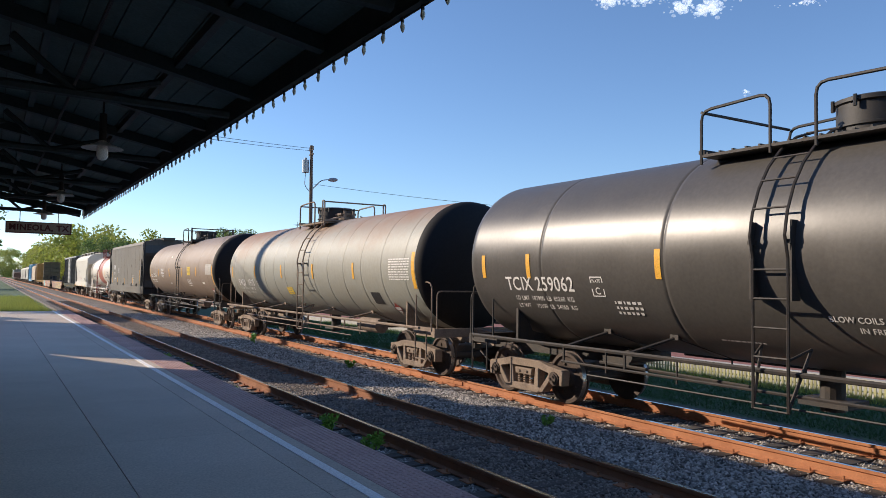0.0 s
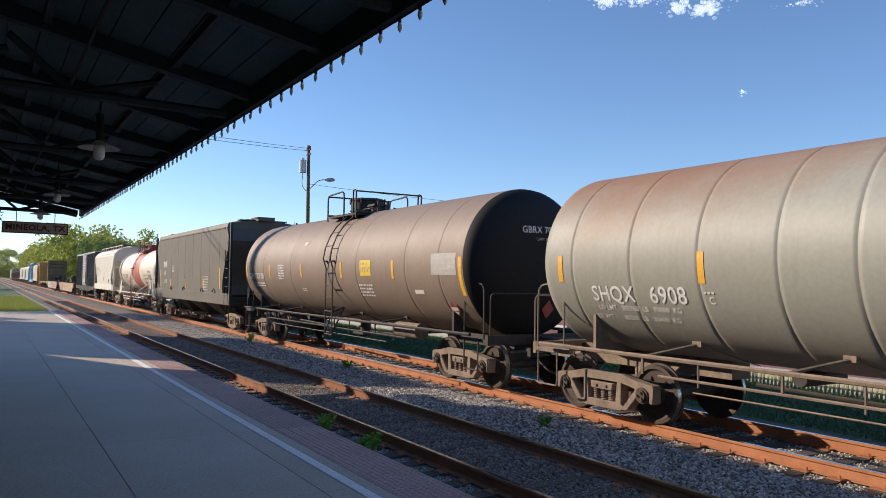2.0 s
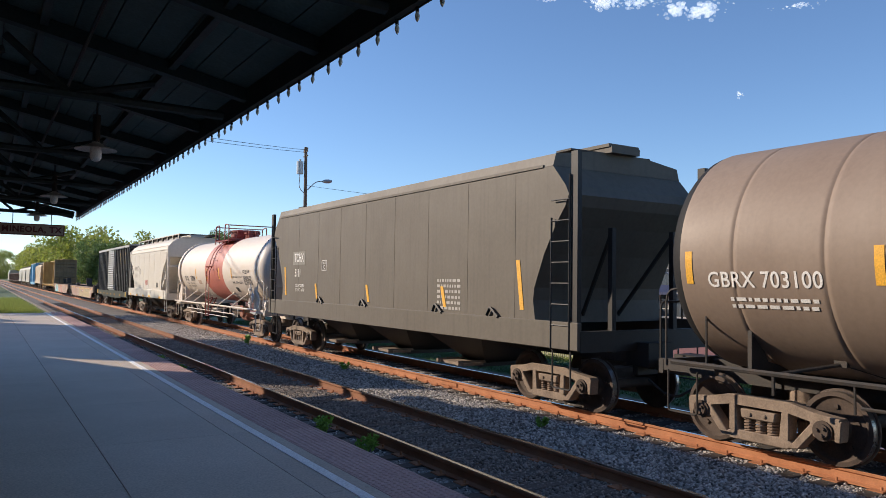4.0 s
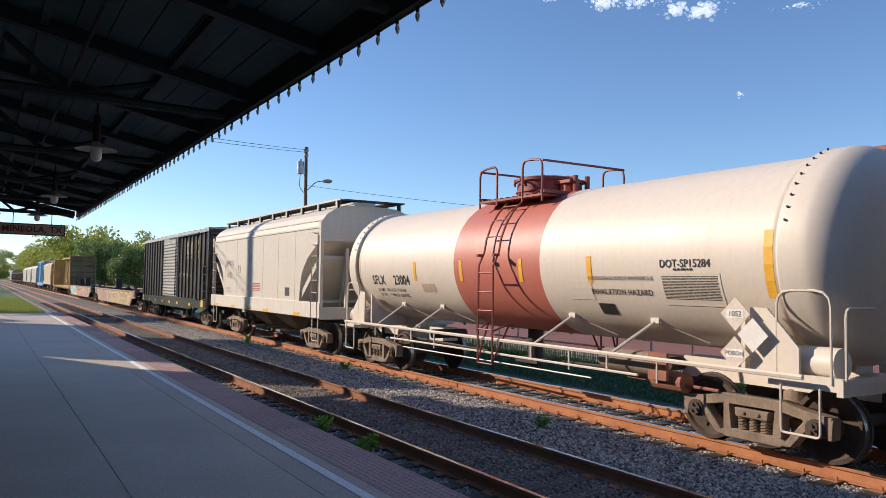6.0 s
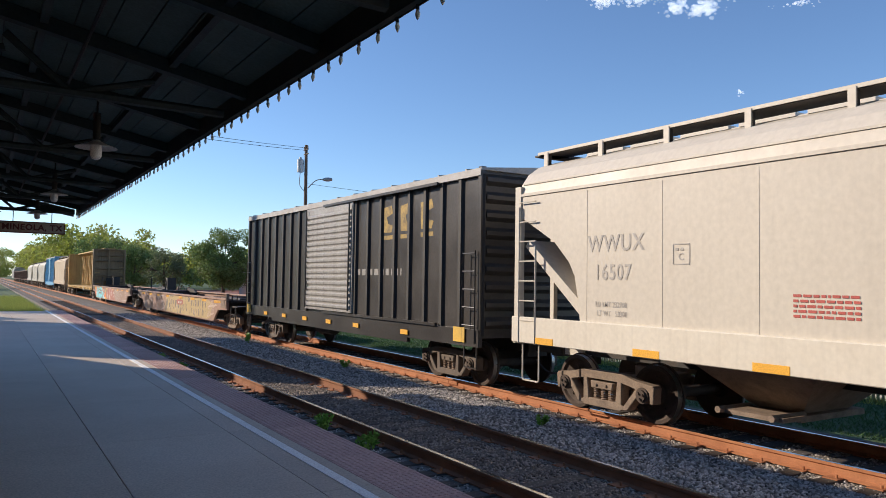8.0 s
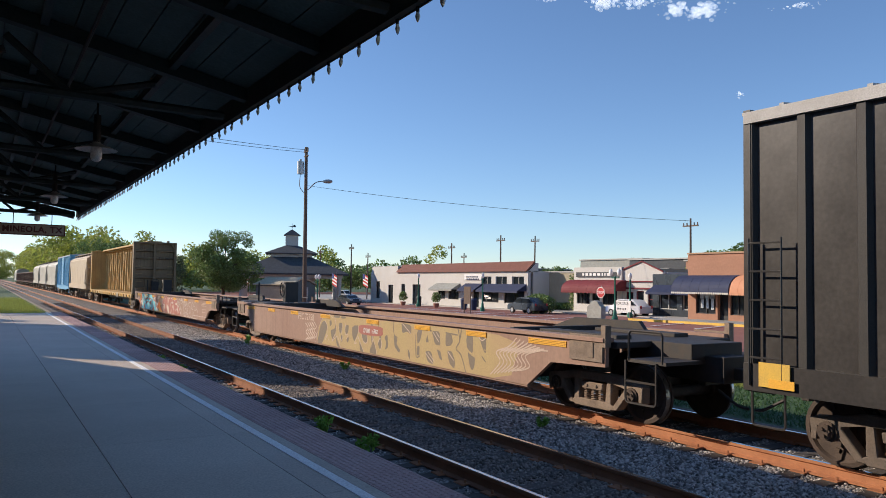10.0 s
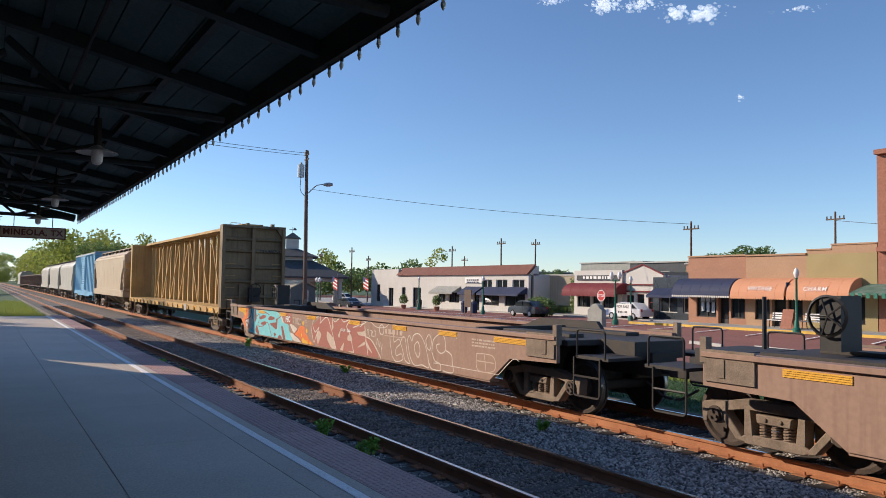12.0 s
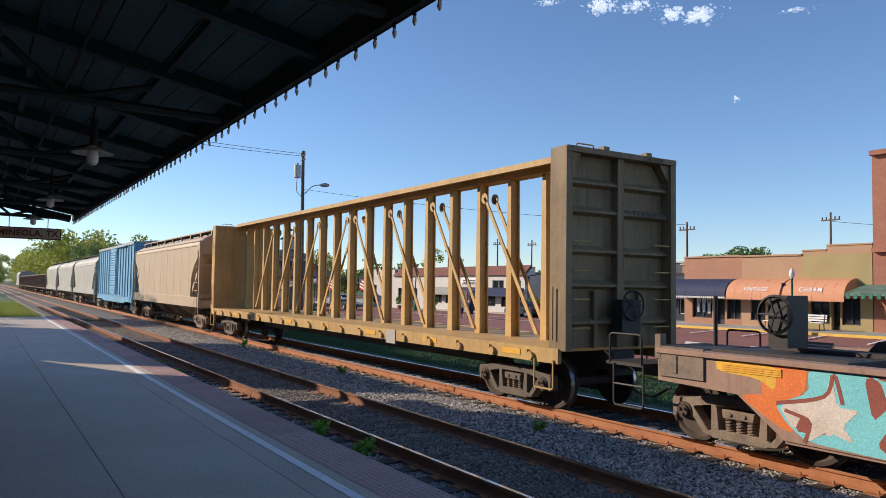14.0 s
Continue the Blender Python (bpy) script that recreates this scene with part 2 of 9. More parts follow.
    "white_wall": material("white_wall", (0.58, 0.555, 0.505), 0.8, second=(0.51, 0.48, 0.43), scale=0.5, grain=10, streak=0.12, speck=0.07),
    "brick_red": material("brick_red", (0.34, 0.145, 0.09), 0.85, second=(0.26, 0.105, 0.07), scale=0.8, grain=9, speck=0.12, stretch=(1, 1, 3)),
    "brick_orange": material("brick_orange", (0.40, 0.205, 0.125), 0.85, second=(0.32, 0.165, 0.10), scale=0.5, grain=9, speck=0.07, stretch=(1, 1, 3)),
    "brick_tan": material("brick_tan", (0.43, 0.27, 0.16), 0.85, second=(0.36, 0.22, 0.13), scale=0.4, grain=9, speck=0.07, stretch=(1, 1, 3)),
    "stucco_olive": material("stucco_olive", (0.37, 0.295, 0.135), 0.85, second=(0.32, 0.24, 0.115), scale=0.5, grain=20, speck=0.07),
    "stone_wall": material("stone_wall", (0.42, 0.36, 0.25), 0.85, second=(0.27, 0.23, 0.16), scale=0.5, grain=10, streak=0.4),
    "roof_tile": material("roof_tile", (0.22, 0.085, 0.055), 0.8, second=(0.16, 0.065, 0.045), scale=2, grain=8, randomise=0.15),
    "roof_dark": material("roof_dark", (0.075, 0.080, 0.085), 0.8, second=(0.05, 0.055, 0.06), scale=2, grain=10),
    "awning_blue": material("awning_blue", (0.018, 0.028, 0.075), 0.75, second=(0.03, 0.04, 0.09), scale=2),
    "awning_orange": material("awning_orange", (0.60, 0.28, 0.15), 0.75, second=(0.62, 0.28, 0.145), scale=2),
    "awning_red": material("awning_red", (0.18, 0.02, 0.025), 0.75, second=(0.13, 0.016, 0.02), scale=2),
    "awning_green": material("awning_green", (0.05, 0.13, 0.09), 0.7, second=(0.30, 0.33, 0.28), scale=2),
    "wood_pole": material("wood_pole", (0.15, 0.105, 0.075), 0.9, second=(0.09, 0.065, 0.05), scale=3, grain=30, stretch=(5, 5, 0.4), bump=0.4),
    "galvanised": material("galvanised", (0.42, 0.43, 0.44), 0.45, metal=0.6, second=(0.32, 0.33, 0.34), scale=6),
    "green_iron": material("green_iron", (0.015, 0.16, 0.10), 0.5, second=(0.01, 0.12, 0.08), scale=5),
    "globe": material("globe", (0.85, 0.83, 0.78), 0.25, scale=5, second=(0.75, 0.73, 0.68), bump=0),
    "glass": glass_material("glass"),
    "car_grey": material("car_grey", (0.055, 0.065, 0.075), 0.28, metal=0.3, second=(0.045, 0.055, 0.065), scale=1, bump=0, speck=0.02),
    "car_white": material("car_white", (0.78, 0.78, 0.78), 0.3, second=(0.72, 0.72, 0.72), scale=1, bump=0, speck=0.02),
    "tyre": material("tyre", (0.02, 0.02, 0.02), 0.85, scale=9),
    "shed": material("shed", (0.14, 0.16, 0.15), 0.8, second=(0.10, 0.12, 0.11), scale=2),
    "shed_light": material("shed_light", (0.50, 0.42, 0.28), 0.8, second=(0.40, 0.33, 0.22), scale=2),
    "flag_red": material("flag_red", (0.55, 0.05, 0.05), 0.8, scale=4),
    "flag_blue": material("flag_blue", (0.03, 0.05, 0.20), 0.8, scale=4),
    "monument": material("monument", (0.34, 0.34, 0.30), 0.8, second=(0.22, 0.22, 0.2), scale=3),
    "cloud": None,
}


def let_light_through(name, share):
    """Leaves pass part of the light."""
    n, l = M[name].node_tree.nodes, M[name].node_tree.links
    p = n["Principled BSDF"]
    t = n.new("ShaderNodeBsdfTranslucent")
    l.new(p.inputs["Base Color"].links[0].from_socket, t.inputs["Color"])
    mix = n.new("ShaderNodeMixShader")
    mix.inputs[0].default_value = share
    l.new(p.outputs[0], mix.inputs[1])
    l.new(t.outputs[0], mix.inputs[2])
    l.new(mix.outputs[0], n["Material Output"].inputs["Surface"])


for leaf_name in ("leaf", "leaf_grey", "leaf_pale", "weed", "blade", "dry_grass"):
    let_light_through(leaf_name, 0.3)


# ---------------------------------------------------------------- mesh helpers
def box(bm, c, s, m=None):
    """A box with centre c and size s, turned by the matrix m about its centre."""
    hx, hy, hz = s[0] / 2, s[1] / 2, s[2] / 2
    vs = []
    for x, y, z in ((-hx, -hy, -hz), (hx, -hy, -hz), (hx, hy, -hz), (-hx, hy, -hz), (-hx, -hy, hz), (hx, -hy, hz), (hx, hy, hz), (-hx, hy, hz)):
        v = Vector((x, y, z))
        vs.append(bm.verts.new((m @ v if m else v) + Vector(c)))
    for f in ((3, 2, 1, 0), (4, 5, 6, 7), (0, 1, 5, 4), (1, 2, 6, 5), (2, 3, 7, 6), (3, 0, 4, 7)):
        bm.faces.new([vs[i] for i in f])
    return vs


def ring_mesh(bm, rings, caps=True, close=True):
    """Skin a list of rings of points."""
    rows = [[bm.verts.new(p) for p in r] for r in rings]
    n = len(rows[0])
    for a, b in zip(rows, rows[1:]):
        for i in range(n if close else n - 1):
            j = (i + 1) % n
            bm.faces.new((a[i], a[j], b[j], b[i]))
    if caps:
        bm.faces.new(rows[0][::-1])
        bm.faces.new(rows[-1])
    return rows


def tube(bm, pts, r, seg=6):
    """A round bar along the points, with bent joints."""
    pts = [Vector(p) for p in pts]
    rings = []
    for i, p in enumerate(pts):
        d = (pts[min(i + 1, len(pts) - 1)] - pts[max(i - 1, 0)]).normalized()
        a = d.orthogonal().normalized() if i == 0 else (prev - d * prev.dot(d)).normalized()
        prev = a
        b = d.cross(a)
        rings.append([p + (a * math.cos(2 * math.pi * k / seg) + b * math.sin(2 * math.pi * k / seg)) * r for k in range(seg)])
    ring_mesh(bm, rings)


def bend(pts, r=0.12, steps=3):
    """Round off the corners of a polyline."""
    pts = [Vector(p) for p in pts]
    out = [pts[0]]
    for a, b, c in zip(pts, pts[1:], pts[2:]):
        u, w = (a - b), (c - b)
        q = min(r, u.length * 0.45, w.length * 0.45)
        p0, p1 = b + u.normalized() * q, b + w.normalized() * q
        for k in range(steps + 1):
            t = k / steps
            out.append(p0 * (1 - t) ** 2 + b * 2 * t * (1 - t) + p1 * t * t)
    out.append(pts[-1])
    return out


def drum(bm, a, b, r, seg=16, r2=None):
    """A cylinder or cone from a to b."""
    a, b = Vector(a), Vector(b)
    d = (b - a).normalized()
    u = d.orthogonal().normalized()
    w = d.cross(u)
    rings = [[p + (u * math.cos(2 * math.pi * k / seg) + w * math.sin(2 * math.pi * k / seg)) * q for k in range(seg)] for p, q in ((a, r), (b, r if r2 is None else r2))]
    ring_mesh(bm, rings)


def lathe(bm, profile, m, seg=24, caps=True):
    """Spin (radius, height) pairs round the local z axis of m."""
    ring_mesh(bm, [[m @ Vector((r * math.cos(2 * math.pi * k / seg), r * math.sin(2 * math.pi * k / seg), z)) for k in range(seg)] for r, z in profile], caps)


def prism(bm, poly, axis, a, b):
    """Push a polygon along an axis from a to b; the polygon gives the two other axes in order."""
    def at(p, h):
        return {"x": (h, p[0], p[1]), "y": (p[0], h, p[1]), "z": (p[0], p[1], h)}[axis]
    ring_mesh(bm, [[at(p, a) for p in poly], [at(p, b) for p in poly]])


def part(name, bm, mat, parent=None, label="", smooth=False, bevel=0.0, tag=None):
    """Link a bmesh as one mesh object under a thing."""
    if bevel:
        bmesh.ops.bevel(bm, geom=[e for e in bm.edges], offset=bevel, segments=1, affect="EDGES", clamp_overlap=True)
    bmesh.ops.recalc_face_normals(bm, faces=bm.faces)
    me = bpy.data.meshes.new(name)
    bm.to_mesh(me)
    bm.free()
    for mm in (mat if isinstance(mat, (list, tuple)) else [mat]):
        me.materials.append(M[mm])
    if smooth:
        me.polygons.foreach_set("use_smooth", [True] * len(me.polygons))
        me.set_sharp_from_angle(angle=radians(38))
    ob = new(name, me)
    ob.parent = parent
    if label:
        tagged(ob, label)
    return ob


def pieces(name, bm, mat, parent, label=""):
    """Link each separate shell of a bmesh as a part of its own."""
    seen, shells = set(), []
    for v in bm.verts:
        if v in seen:
            continue
        group, todo = [], [v]
        while todo:
            w = todo.pop()
            if w in seen:
                continue
            seen.add(w)
            group.append(w)
            todo += [e.other_vert(w) for e in w.link_edges]
        shells.append(group)
    obs = []
    for group in shells:
        b2, twin = B(), {}
        for v in group:
            twin[v] = b2.verts.new(v.co)
        for f in {f for v in group for f in v.link_faces}:
            b2.faces.new([twin[v] for v in f.verts])
        obs.append(part(name, b2, mat, parent, label))
    bm.free()
    return obs


def same(ob, parent, m):
    """Another object on the same mesh."""
    o = new(ob.name.split(".")[0], ob.data)
    o.parent = parent
    o.matrix_basis = m
    return o


def thing(name, label, category, group="", kind="", m=None):
    ob = new(name)
    ob.empty_display_size = 0.2
    if m is not None:
        ob.matrix_basis = m
    return tagged(ob, label, category, group, kind)


def B():
    return bmesh.new()


def lettering(text, size, font_space=1.0, bold=0.0):
    """The mesh of a word in the built-in font, centred, as (points, faces)."""
    cu = bpy.data.curves.new("word", "FONT")
    cu.body, cu.size, cu.align_x, cu.align_y, cu.space_character, cu.resolution_u, cu.offset = text, size, "CENTER", "CENTER", font_space, 3, bold
    ob = bpy.data.objects.new("word", cu)
    scene.collection.objects.link(ob)
    me = bpy.data.meshes.new_from_object(ob.evaluated_get(bpy.context.evaluated_depsgraph_get()))
    pts, faces = [v.co.copy() for v in me.vertices], [tuple(p.vertices) for p in me.polygons]
    bpy.data.objects.remove(ob)
    bpy.data.curves.remove(cu)
    bpy.data.meshes.remove(me)
    return pts, faces


def write(name, text, size, mat, parent, place, space=1.0, stretch=1.0, bold=0.012):
    """Letters whose flat points (u, v) are set by place(u, v)."""
    pts, faces = lettering(text, size, space, bold * size)
    me = bpy.data.meshes.new(name)
    me.from_pydata([place(p.x * stretch, p.y) for p in pts], [], faces)
    me.materials.append(M[mat])
    ob = new(name, me)
    ob.parent = parent
    return ob


def on_side(x, y, z, out=0.001):
    """Letters on a car's camera side: they read from +y to -y, up in z."""
    return lambda u, v: (x - out, y - u, z + v)


def on_tank(r, zc, y, angle, out=0.007):
    """Letters wrapped round a tank of radius r: angle in degrees above the waist, on the camera side."""
    def place(u, v):
        a = radians(angle) + v / r
        return (-(r + out) * math.cos(a), y - u, zc + (r + out) * math.sin(a))
    return place


def bars(bm, place, rows, width, height, gap, rng):
    """Unreadable writing: rows of short bars."""
    for k in range(rows):
        u = -width / 2
        v = -k * gap
        while u < width / 2 - 0.05:
            w = min(rng.uniform(0.08, 0.3) * max(width, 0.5) * 0.5, width / 2 - u)
            n = max(1, int(w / 0.2))
            for i in range(n):
                a, b = u + w * i / n, u + w * (i + 1) / n
                bm.faces.new([bm.verts.new(place(*q)) for q in ((a, v), (b, v), (b, v + height), (a, v + height))])
            u += w + height * 0.7


def patch(bm, place, poly):
    bm.faces.new([bm.verts.new(place(*q)) for q in poly])
# ---------------------------------------------------------------- ground, tracks, platform
TRACKS = (5.707, 9.795)      # centre lines
PLAT_Z, EDGE_X, PLAT_END = 0.222, 3.87, 46.5

bm = B()
prism(bm, [(-2500, -1.6), (-2500, -0.32), (-40, -0.32), (2.6, -0.34), (3.0, -0.30), (12.2, -0.30), (13.0, -0.34), (16.8, -0.30), (22.3, -1.40), (2500, -1.45), (2500, -1.6)], "y", -300, 3000)
tagged(part("ground", bm, "grass"), "grassy ground along the railway line", "ground", kind="structure")

bm = B()
prism(bm, [(3.9, -0.38), (3.95, -0.14), (4.5, -0.185), (6.9, -0.185), (7.3, -0.155), (8.2, -0.12), (8.6, -0.19), (10.9, -0.185), (11.5, -0.15), (12.6, -0.38)], "y", -40, 1500)
tagged(part("ballast_bed", bm, "ballast"), "dark grey crushed stone ballast under two tracks", "ballast", kind="structure")

# loose stones of the ballast, near stretch
rng = np.random.default_rng(5)
octa = np.array([(1, 0, 0), (-1, 0, 0), (0, 1, 0), (0, -1, 0), (0, 0, 1), (0, 0, -1)], float)
ofaces = np.array([(0, 2, 4), (2, 1, 4), (1, 3, 4), (3, 0, 4), (2, 0, 5), (1, 2, 5), (3, 1, 5), (0, 3, 5)])


def stones(name, n, xs, y0, y1, zf, size, label, mat="stone"):
    x = rng.uniform(*xs, n)
    y = y0 + (y1 - y0) * rng.random(n) ** 1.8
    s = rng.uniform(*size, n) * (1 + 0.02 * (y - y0))
    v = octa[None] * s[:, None, None] * rng.uniform(0.6, 1.25, (n, 6, 3))
    a = rng.uniform(0, 6.28, n)
    c, d = np.cos(a)[:, None], np.sin(a)[:, None]
    vx, vy, vz = v[..., 0] * c - v[..., 1] * d, v[..., 0] * d + v[..., 1] * c, v[..., 2] * 0.75
    tilt = rng.uniform(-0.6, 0.6, n)[:, None]
    vz = vz + vx * tilt
    P = np.stack([vx + x[:, None], vy + y[:, None], vz + zf(x)[:, None]], -1).reshape(-1, 3)
    F = (ofaces[None] + 6 * np.arange(n)[:, None, None]).reshape(-1, 3)
    me = bpy.data.meshes.new(name)
    me.vertices.add(len(P)); me.vertices.foreach_set("co", P.ravel())
    me.loops.add(F.size); me.loops.foreach_set("vertex_index", F.ravel())
    me.polygons.add(len(F)); me.polygons.foreach_set("loop_start", np.arange(0, F.size, 3)); me.polygons.foreach_set("loop_total", np.full(len(F), 3))
    me.update(calc_edges=True)
    me.materials.append(M[mat])
    return tagged(new(name, me), label, "gravel", kind="stuff")


def bed(x):
    return np.interp(x, [3.9, 3.95, 4.5, 6.9, 7.3, 8.2, 8.6, 10.9, 11.5, 12.6], [-0.38, -0.14, -0.185, -0.185, -0.155, -0.12, -0.19, -0.185, -0.15, -0.38]) + 0.0


stones("ballast_stones", 62000, (6.6, 8.95), 3, 50, bed, (0.015, 0.036), "loose grey crushed stones between the two tracks")
stones("edge_stones", 7000, (3.9, 4.85), 3, 40, bed, (0.013, 0.03), "loose stones between platform and rail")
stones("crib_stones", 40000, (5.02, 6.4), 3, 48, lambda x: bed(x) + 0.010, (0.015, 0.034), "loose stones between the ties of the near track", "stone_dark")
stones("crib_stones", 16000, (9.1, 10.5), 1, 40, lambda x: bed(x) - 0.002, (0.014, 0.032), "loose stones between the ties of the far track")

RAIL = [(-0.07, -0.17), (0.07, -0.17), (0.07, -0.155), (0.018, -0.135), (0.012, -0.05), (0.036, -0.035), (0.036, -0.006), (0.028, 0.0), (-0.028, 0.0), (-0.036, -0.006), (-0.036, -0.035), (-0.012, -0.05), (-0.018, -0.135), (-0.07, -0.155)]
for cx, what in zip(TRACKS, ("near", "far")):
    for side in (-0.7525, 0.7525):
        rail = thing("rail", "rusty steel rail with a worn shiny top", "rail", "rails of the two tracks", "structure", pose(cx + side, 0, 0))
        bm = B()
        prism(bm, RAIL, "y", -40, 1500)
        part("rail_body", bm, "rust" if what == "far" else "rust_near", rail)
        bm = B()
        prism(bm, [(-0.027, -0.002), (0.027, -0.002), (0.027, 0.0025), (-0.027, 0.0025)], "y", -40, 1500)
        part("running_surface", bm, "rail_top", rail, "polished steel strip")
        bm = B()
        for y in ((14.2 if cx > 8 else 17.5), 29.1, 44, 59):
            y += 0.7 * (side > 0)
            box(bm, (0.0, y, -0.09), (0.085, 0.02, 0.125))
            for s in (-1, 1):
                box(bm, (0.028 * s, y, -0.088), (0.02, 0.7, 0.07))
        part("joint_bar", bm, "rust", rail)

bm = B()
box(bm, (0, 0, 0), (2.6, 0.225, 0.16))
tie0 = part("tie", bm, "tie", bevel=0.012)
bm = B()
for s in (-0.7525, 0.7525):
    box(bm, (s, 0, 0.0), (0.34, 0.19, 0.018))
    for q in (-1, 1):
        drum(bm, (s + 0.1 * q, 0.05 * q, 0.0), (s + 0.1 * q, 0.05 * q, 0.05), 0.016, 6)
plate0 = part("tie_plate", bm, "rust", tie0)
plate0.location.z = 0.085
track_things = []
for k, cx in enumerate(TRACKS):
    tr = thing("track_ties", "weathered dark wooden ties in ballast", "railway ties", kind="structure")
    track_things.append(tr)
    for i in range(150 if k == 0 else 110):
        o = same(tie0, tr, pose(cx + random.uniform(-0.04, 0.04), -1 + i * 0.52 + random.uniform(-0.04, 0.04), -0.243 + random.uniform(-0.008, 0.004), rz=random.uniform(-1.5, 1.5)))
        p = same(plate0, o, pose(0, 0, 0.085))
bpy.data.objects.remove(plate0)
bpy.data.objects.remove(tie0)

# platform: slabs, white line, tactile pavers
platform = thing("platform", "grey concrete station platform with a white safety line", "platform", kind="structure")
bm = B()
prism(bm, [(-14, -0.4), (3.84, -0.4), (3.84, 0.145), (-14, 0.145)], "y", -14, PLAT_END)
part("platform_base", bm, "concrete", platform)
bands = ((-9.0, -3.6), (-3.6, 1.2), (1.2, 2.715), (2.715, 2.985), (3.105, 3.245))
for a, b in bands:
    bm = B()
    box(bm, (0, 0, 0), (b - a - 0.006, 3.046, 0.08))
    slab = part("slab", bm, "concrete", platform, bevel=0.003)
    for i in range(20):
        y = -13.4 + 3.05 * i
        if y > PLAT_END - 1.5:
            break
        same(slab, platform, pose((a + b) / 2, y, PLAT_Z - 0.04))
    bpy.data.objects.remove(slab)
bm = B()
box(bm, (3.045, 16.3, PLAT_Z - 0.038), (0.112, 60.4, 0.082))
part("safety_line", bm, "white_line", platform, "worn white painted line")
bm = B()
box(bm, (0, 0, -0.01), (0.60, 0.905, 0.07))
for i in range(9):
    for j in range(13):
        lathe(bm, [(0.024, 0.024), (0.017, 0.031)], pose(-0.265 + i * 0.0663, -0.41 + j * 0.0683, 0), 5)
paver = part("tactile_paver", bm, "tactile", platform)
for i in range(65):
    same(paver, platform, pose(3.55, -12.043 + 0.913 * i, PLAT_Z - 0.026, rz=random.uniform(-0.15, 0.15)))
bpy.data.objects.remove(paver)

# ---------------------------------------------------------------- depot canopy
BEFORE_CANOPY = set(scene.objects)
CX, CZ, CEND = 2.35, 3.99, 24.8          # eave line and end
RISE = 0.20                                # roof slope
canopy = thing("canopy", "dark green timber station canopy with open rafters", "canopy", kind="structure")
DEEP = 7.3


def roof_z(x):
    return CZ + 0.12 + (CX - x) * RISE


bm = B()
for i in range(26):
    x0 = CX - 0.02 - i * DEEP / 26
    x1 = x0 - DEEP / 26 + 0.012
    vs = [(x0, roof_z(x0) + 0.10), (x0, roof_z(x0) + 0.13), (x1, roof_z(x1) + 0.13), (x1, roof_z(x1) + 0.10)]
    prism(bm, vs, "y", -9, CEND)
part("roof_boards", bm, "canopy_board", canopy)
bm = B()
prism(bm, [(CX + 0.06, roof_z(CX) + 0.135), (CX + 0.06, roof_z(CX) + 0.16), (CX - DEEP, roof_z(CX - DEEP) + 0.16), (CX - DEEP, roof_z(CX - DEEP) + 0.135)], "y", -9.05, CEND + 0.05)
part("roof_skin", bm, "roof_dark", canopy)
bm = B()
box(bm, (CX, 7.9, CZ + 0.13), (0.06, 33.8, 0.26))
part("fascia", bm, "canopy", canopy)
bm = B()
box(bm, (CX - DEEP / 2, CEND + 0.02, CZ + 0.78), (DEEP, 0.05, 0.22), Euler((0, math.atan(RISE), 0)).to_matrix())
part("end_fascia", bm, "canopy", canopy)
for i in range(17):
    y = -8.2 + i * 2.0
    bm = B()
    prism(bm, [(CX - 0.03, roof_z(CX) + 0.10), (CX - DEEP, roof_z(CX - DEEP) + 0.10), (CX - DEEP, roof_z(CX - DEEP) - 0.08), (CX - 0.03, roof_z(CX) - 0.03)], "y", y - 0.06, y + 0.06)
    part("rafter", bm, "canopy", canopy)
for x in (1.55, 0.4, -0.8, -2.2):
    bm = B()
    box(bm, (x, 7.9, roof_z(x) + 0.06), (0.07, 33.4, 0.09))
    part("purlin", bm, "canopy", canopy)
bm = B()
tube(bm, [(0.75, -8, roof_z(0.75) - 0.06), (0.75, 24.5, roof_z(0.75) - 0.06)], 0.018, 6)
part("conduit", bm, "black_iron", canopy)
for i in range(9):
    y = -7.6 + i * 4.0
    bm = B()
    tube(bm, [(CX - 0.1, y, CZ + 0.04), (-5.1, y, roof_z(CX) + 0.02)], 0.05, 6)
    tube(bm, [(1.5, y, roof_z(1.5)), (0.7, y, CZ + 0.06), (0.1, y, roof_z(0.1))], 0.04, 6)
    tube(bm, [(-1.6, y, roof_z(-1.6) - 0.15), (-1.0, y, CZ + 0.06), (0.1, y, roof_z(0.1) - 0.15)], 0.04, 6)
    pts = [(-5.1, y, 1.55), (-4.5, y, 1.95), (-4.0, y, 2.3)] + [(-4.0 + 3.2 * math.sin(a), y, 2.3 + 1.72 * (1 - math.cos(a))) for a in (0.3, 0.6, 0.9, 1.2, 1.5)]
    tube(bm, pts, 0.05, 6)
    part("truss", bm, "canopy", canopy, "dark timber roof truss with curved bracket")

# string of bulbs along the eave
lights = thing("string_lights", "string of clear cone bulbs along the canopy edge", "string lights")
bm = B()
lathe(bm, [(0.010, 0), (0.012, -0.01), (0.017, -0.025), (0.018, -0.034), (0.012, -0.055), (0.003, -0.072)], pose(0, 0, -0.03), 8)
b0 = part("bulb", bm, "bulb", lights, smooth=True)
bm = B()
drum(bm, (0, 0, 0.01), (0, 0, -0.032), 0.013, 7)
s0 = part("socket", bm, "black", lights)
for i in range(82):
    y = 0.2 + i * 0.305 + random.uniform(-0.03, 0.03)
    m = pose(CX + 0.02, y, CZ - 0.005, rx=random.uniform(-9, 9), ry=random.uniform(-9, 9))
    same(b0, lights, m)
    same(s0, lights, m)
bpy.data.objects.remove(b0)
bpy.data.objects.remove(s0)
bm = B()
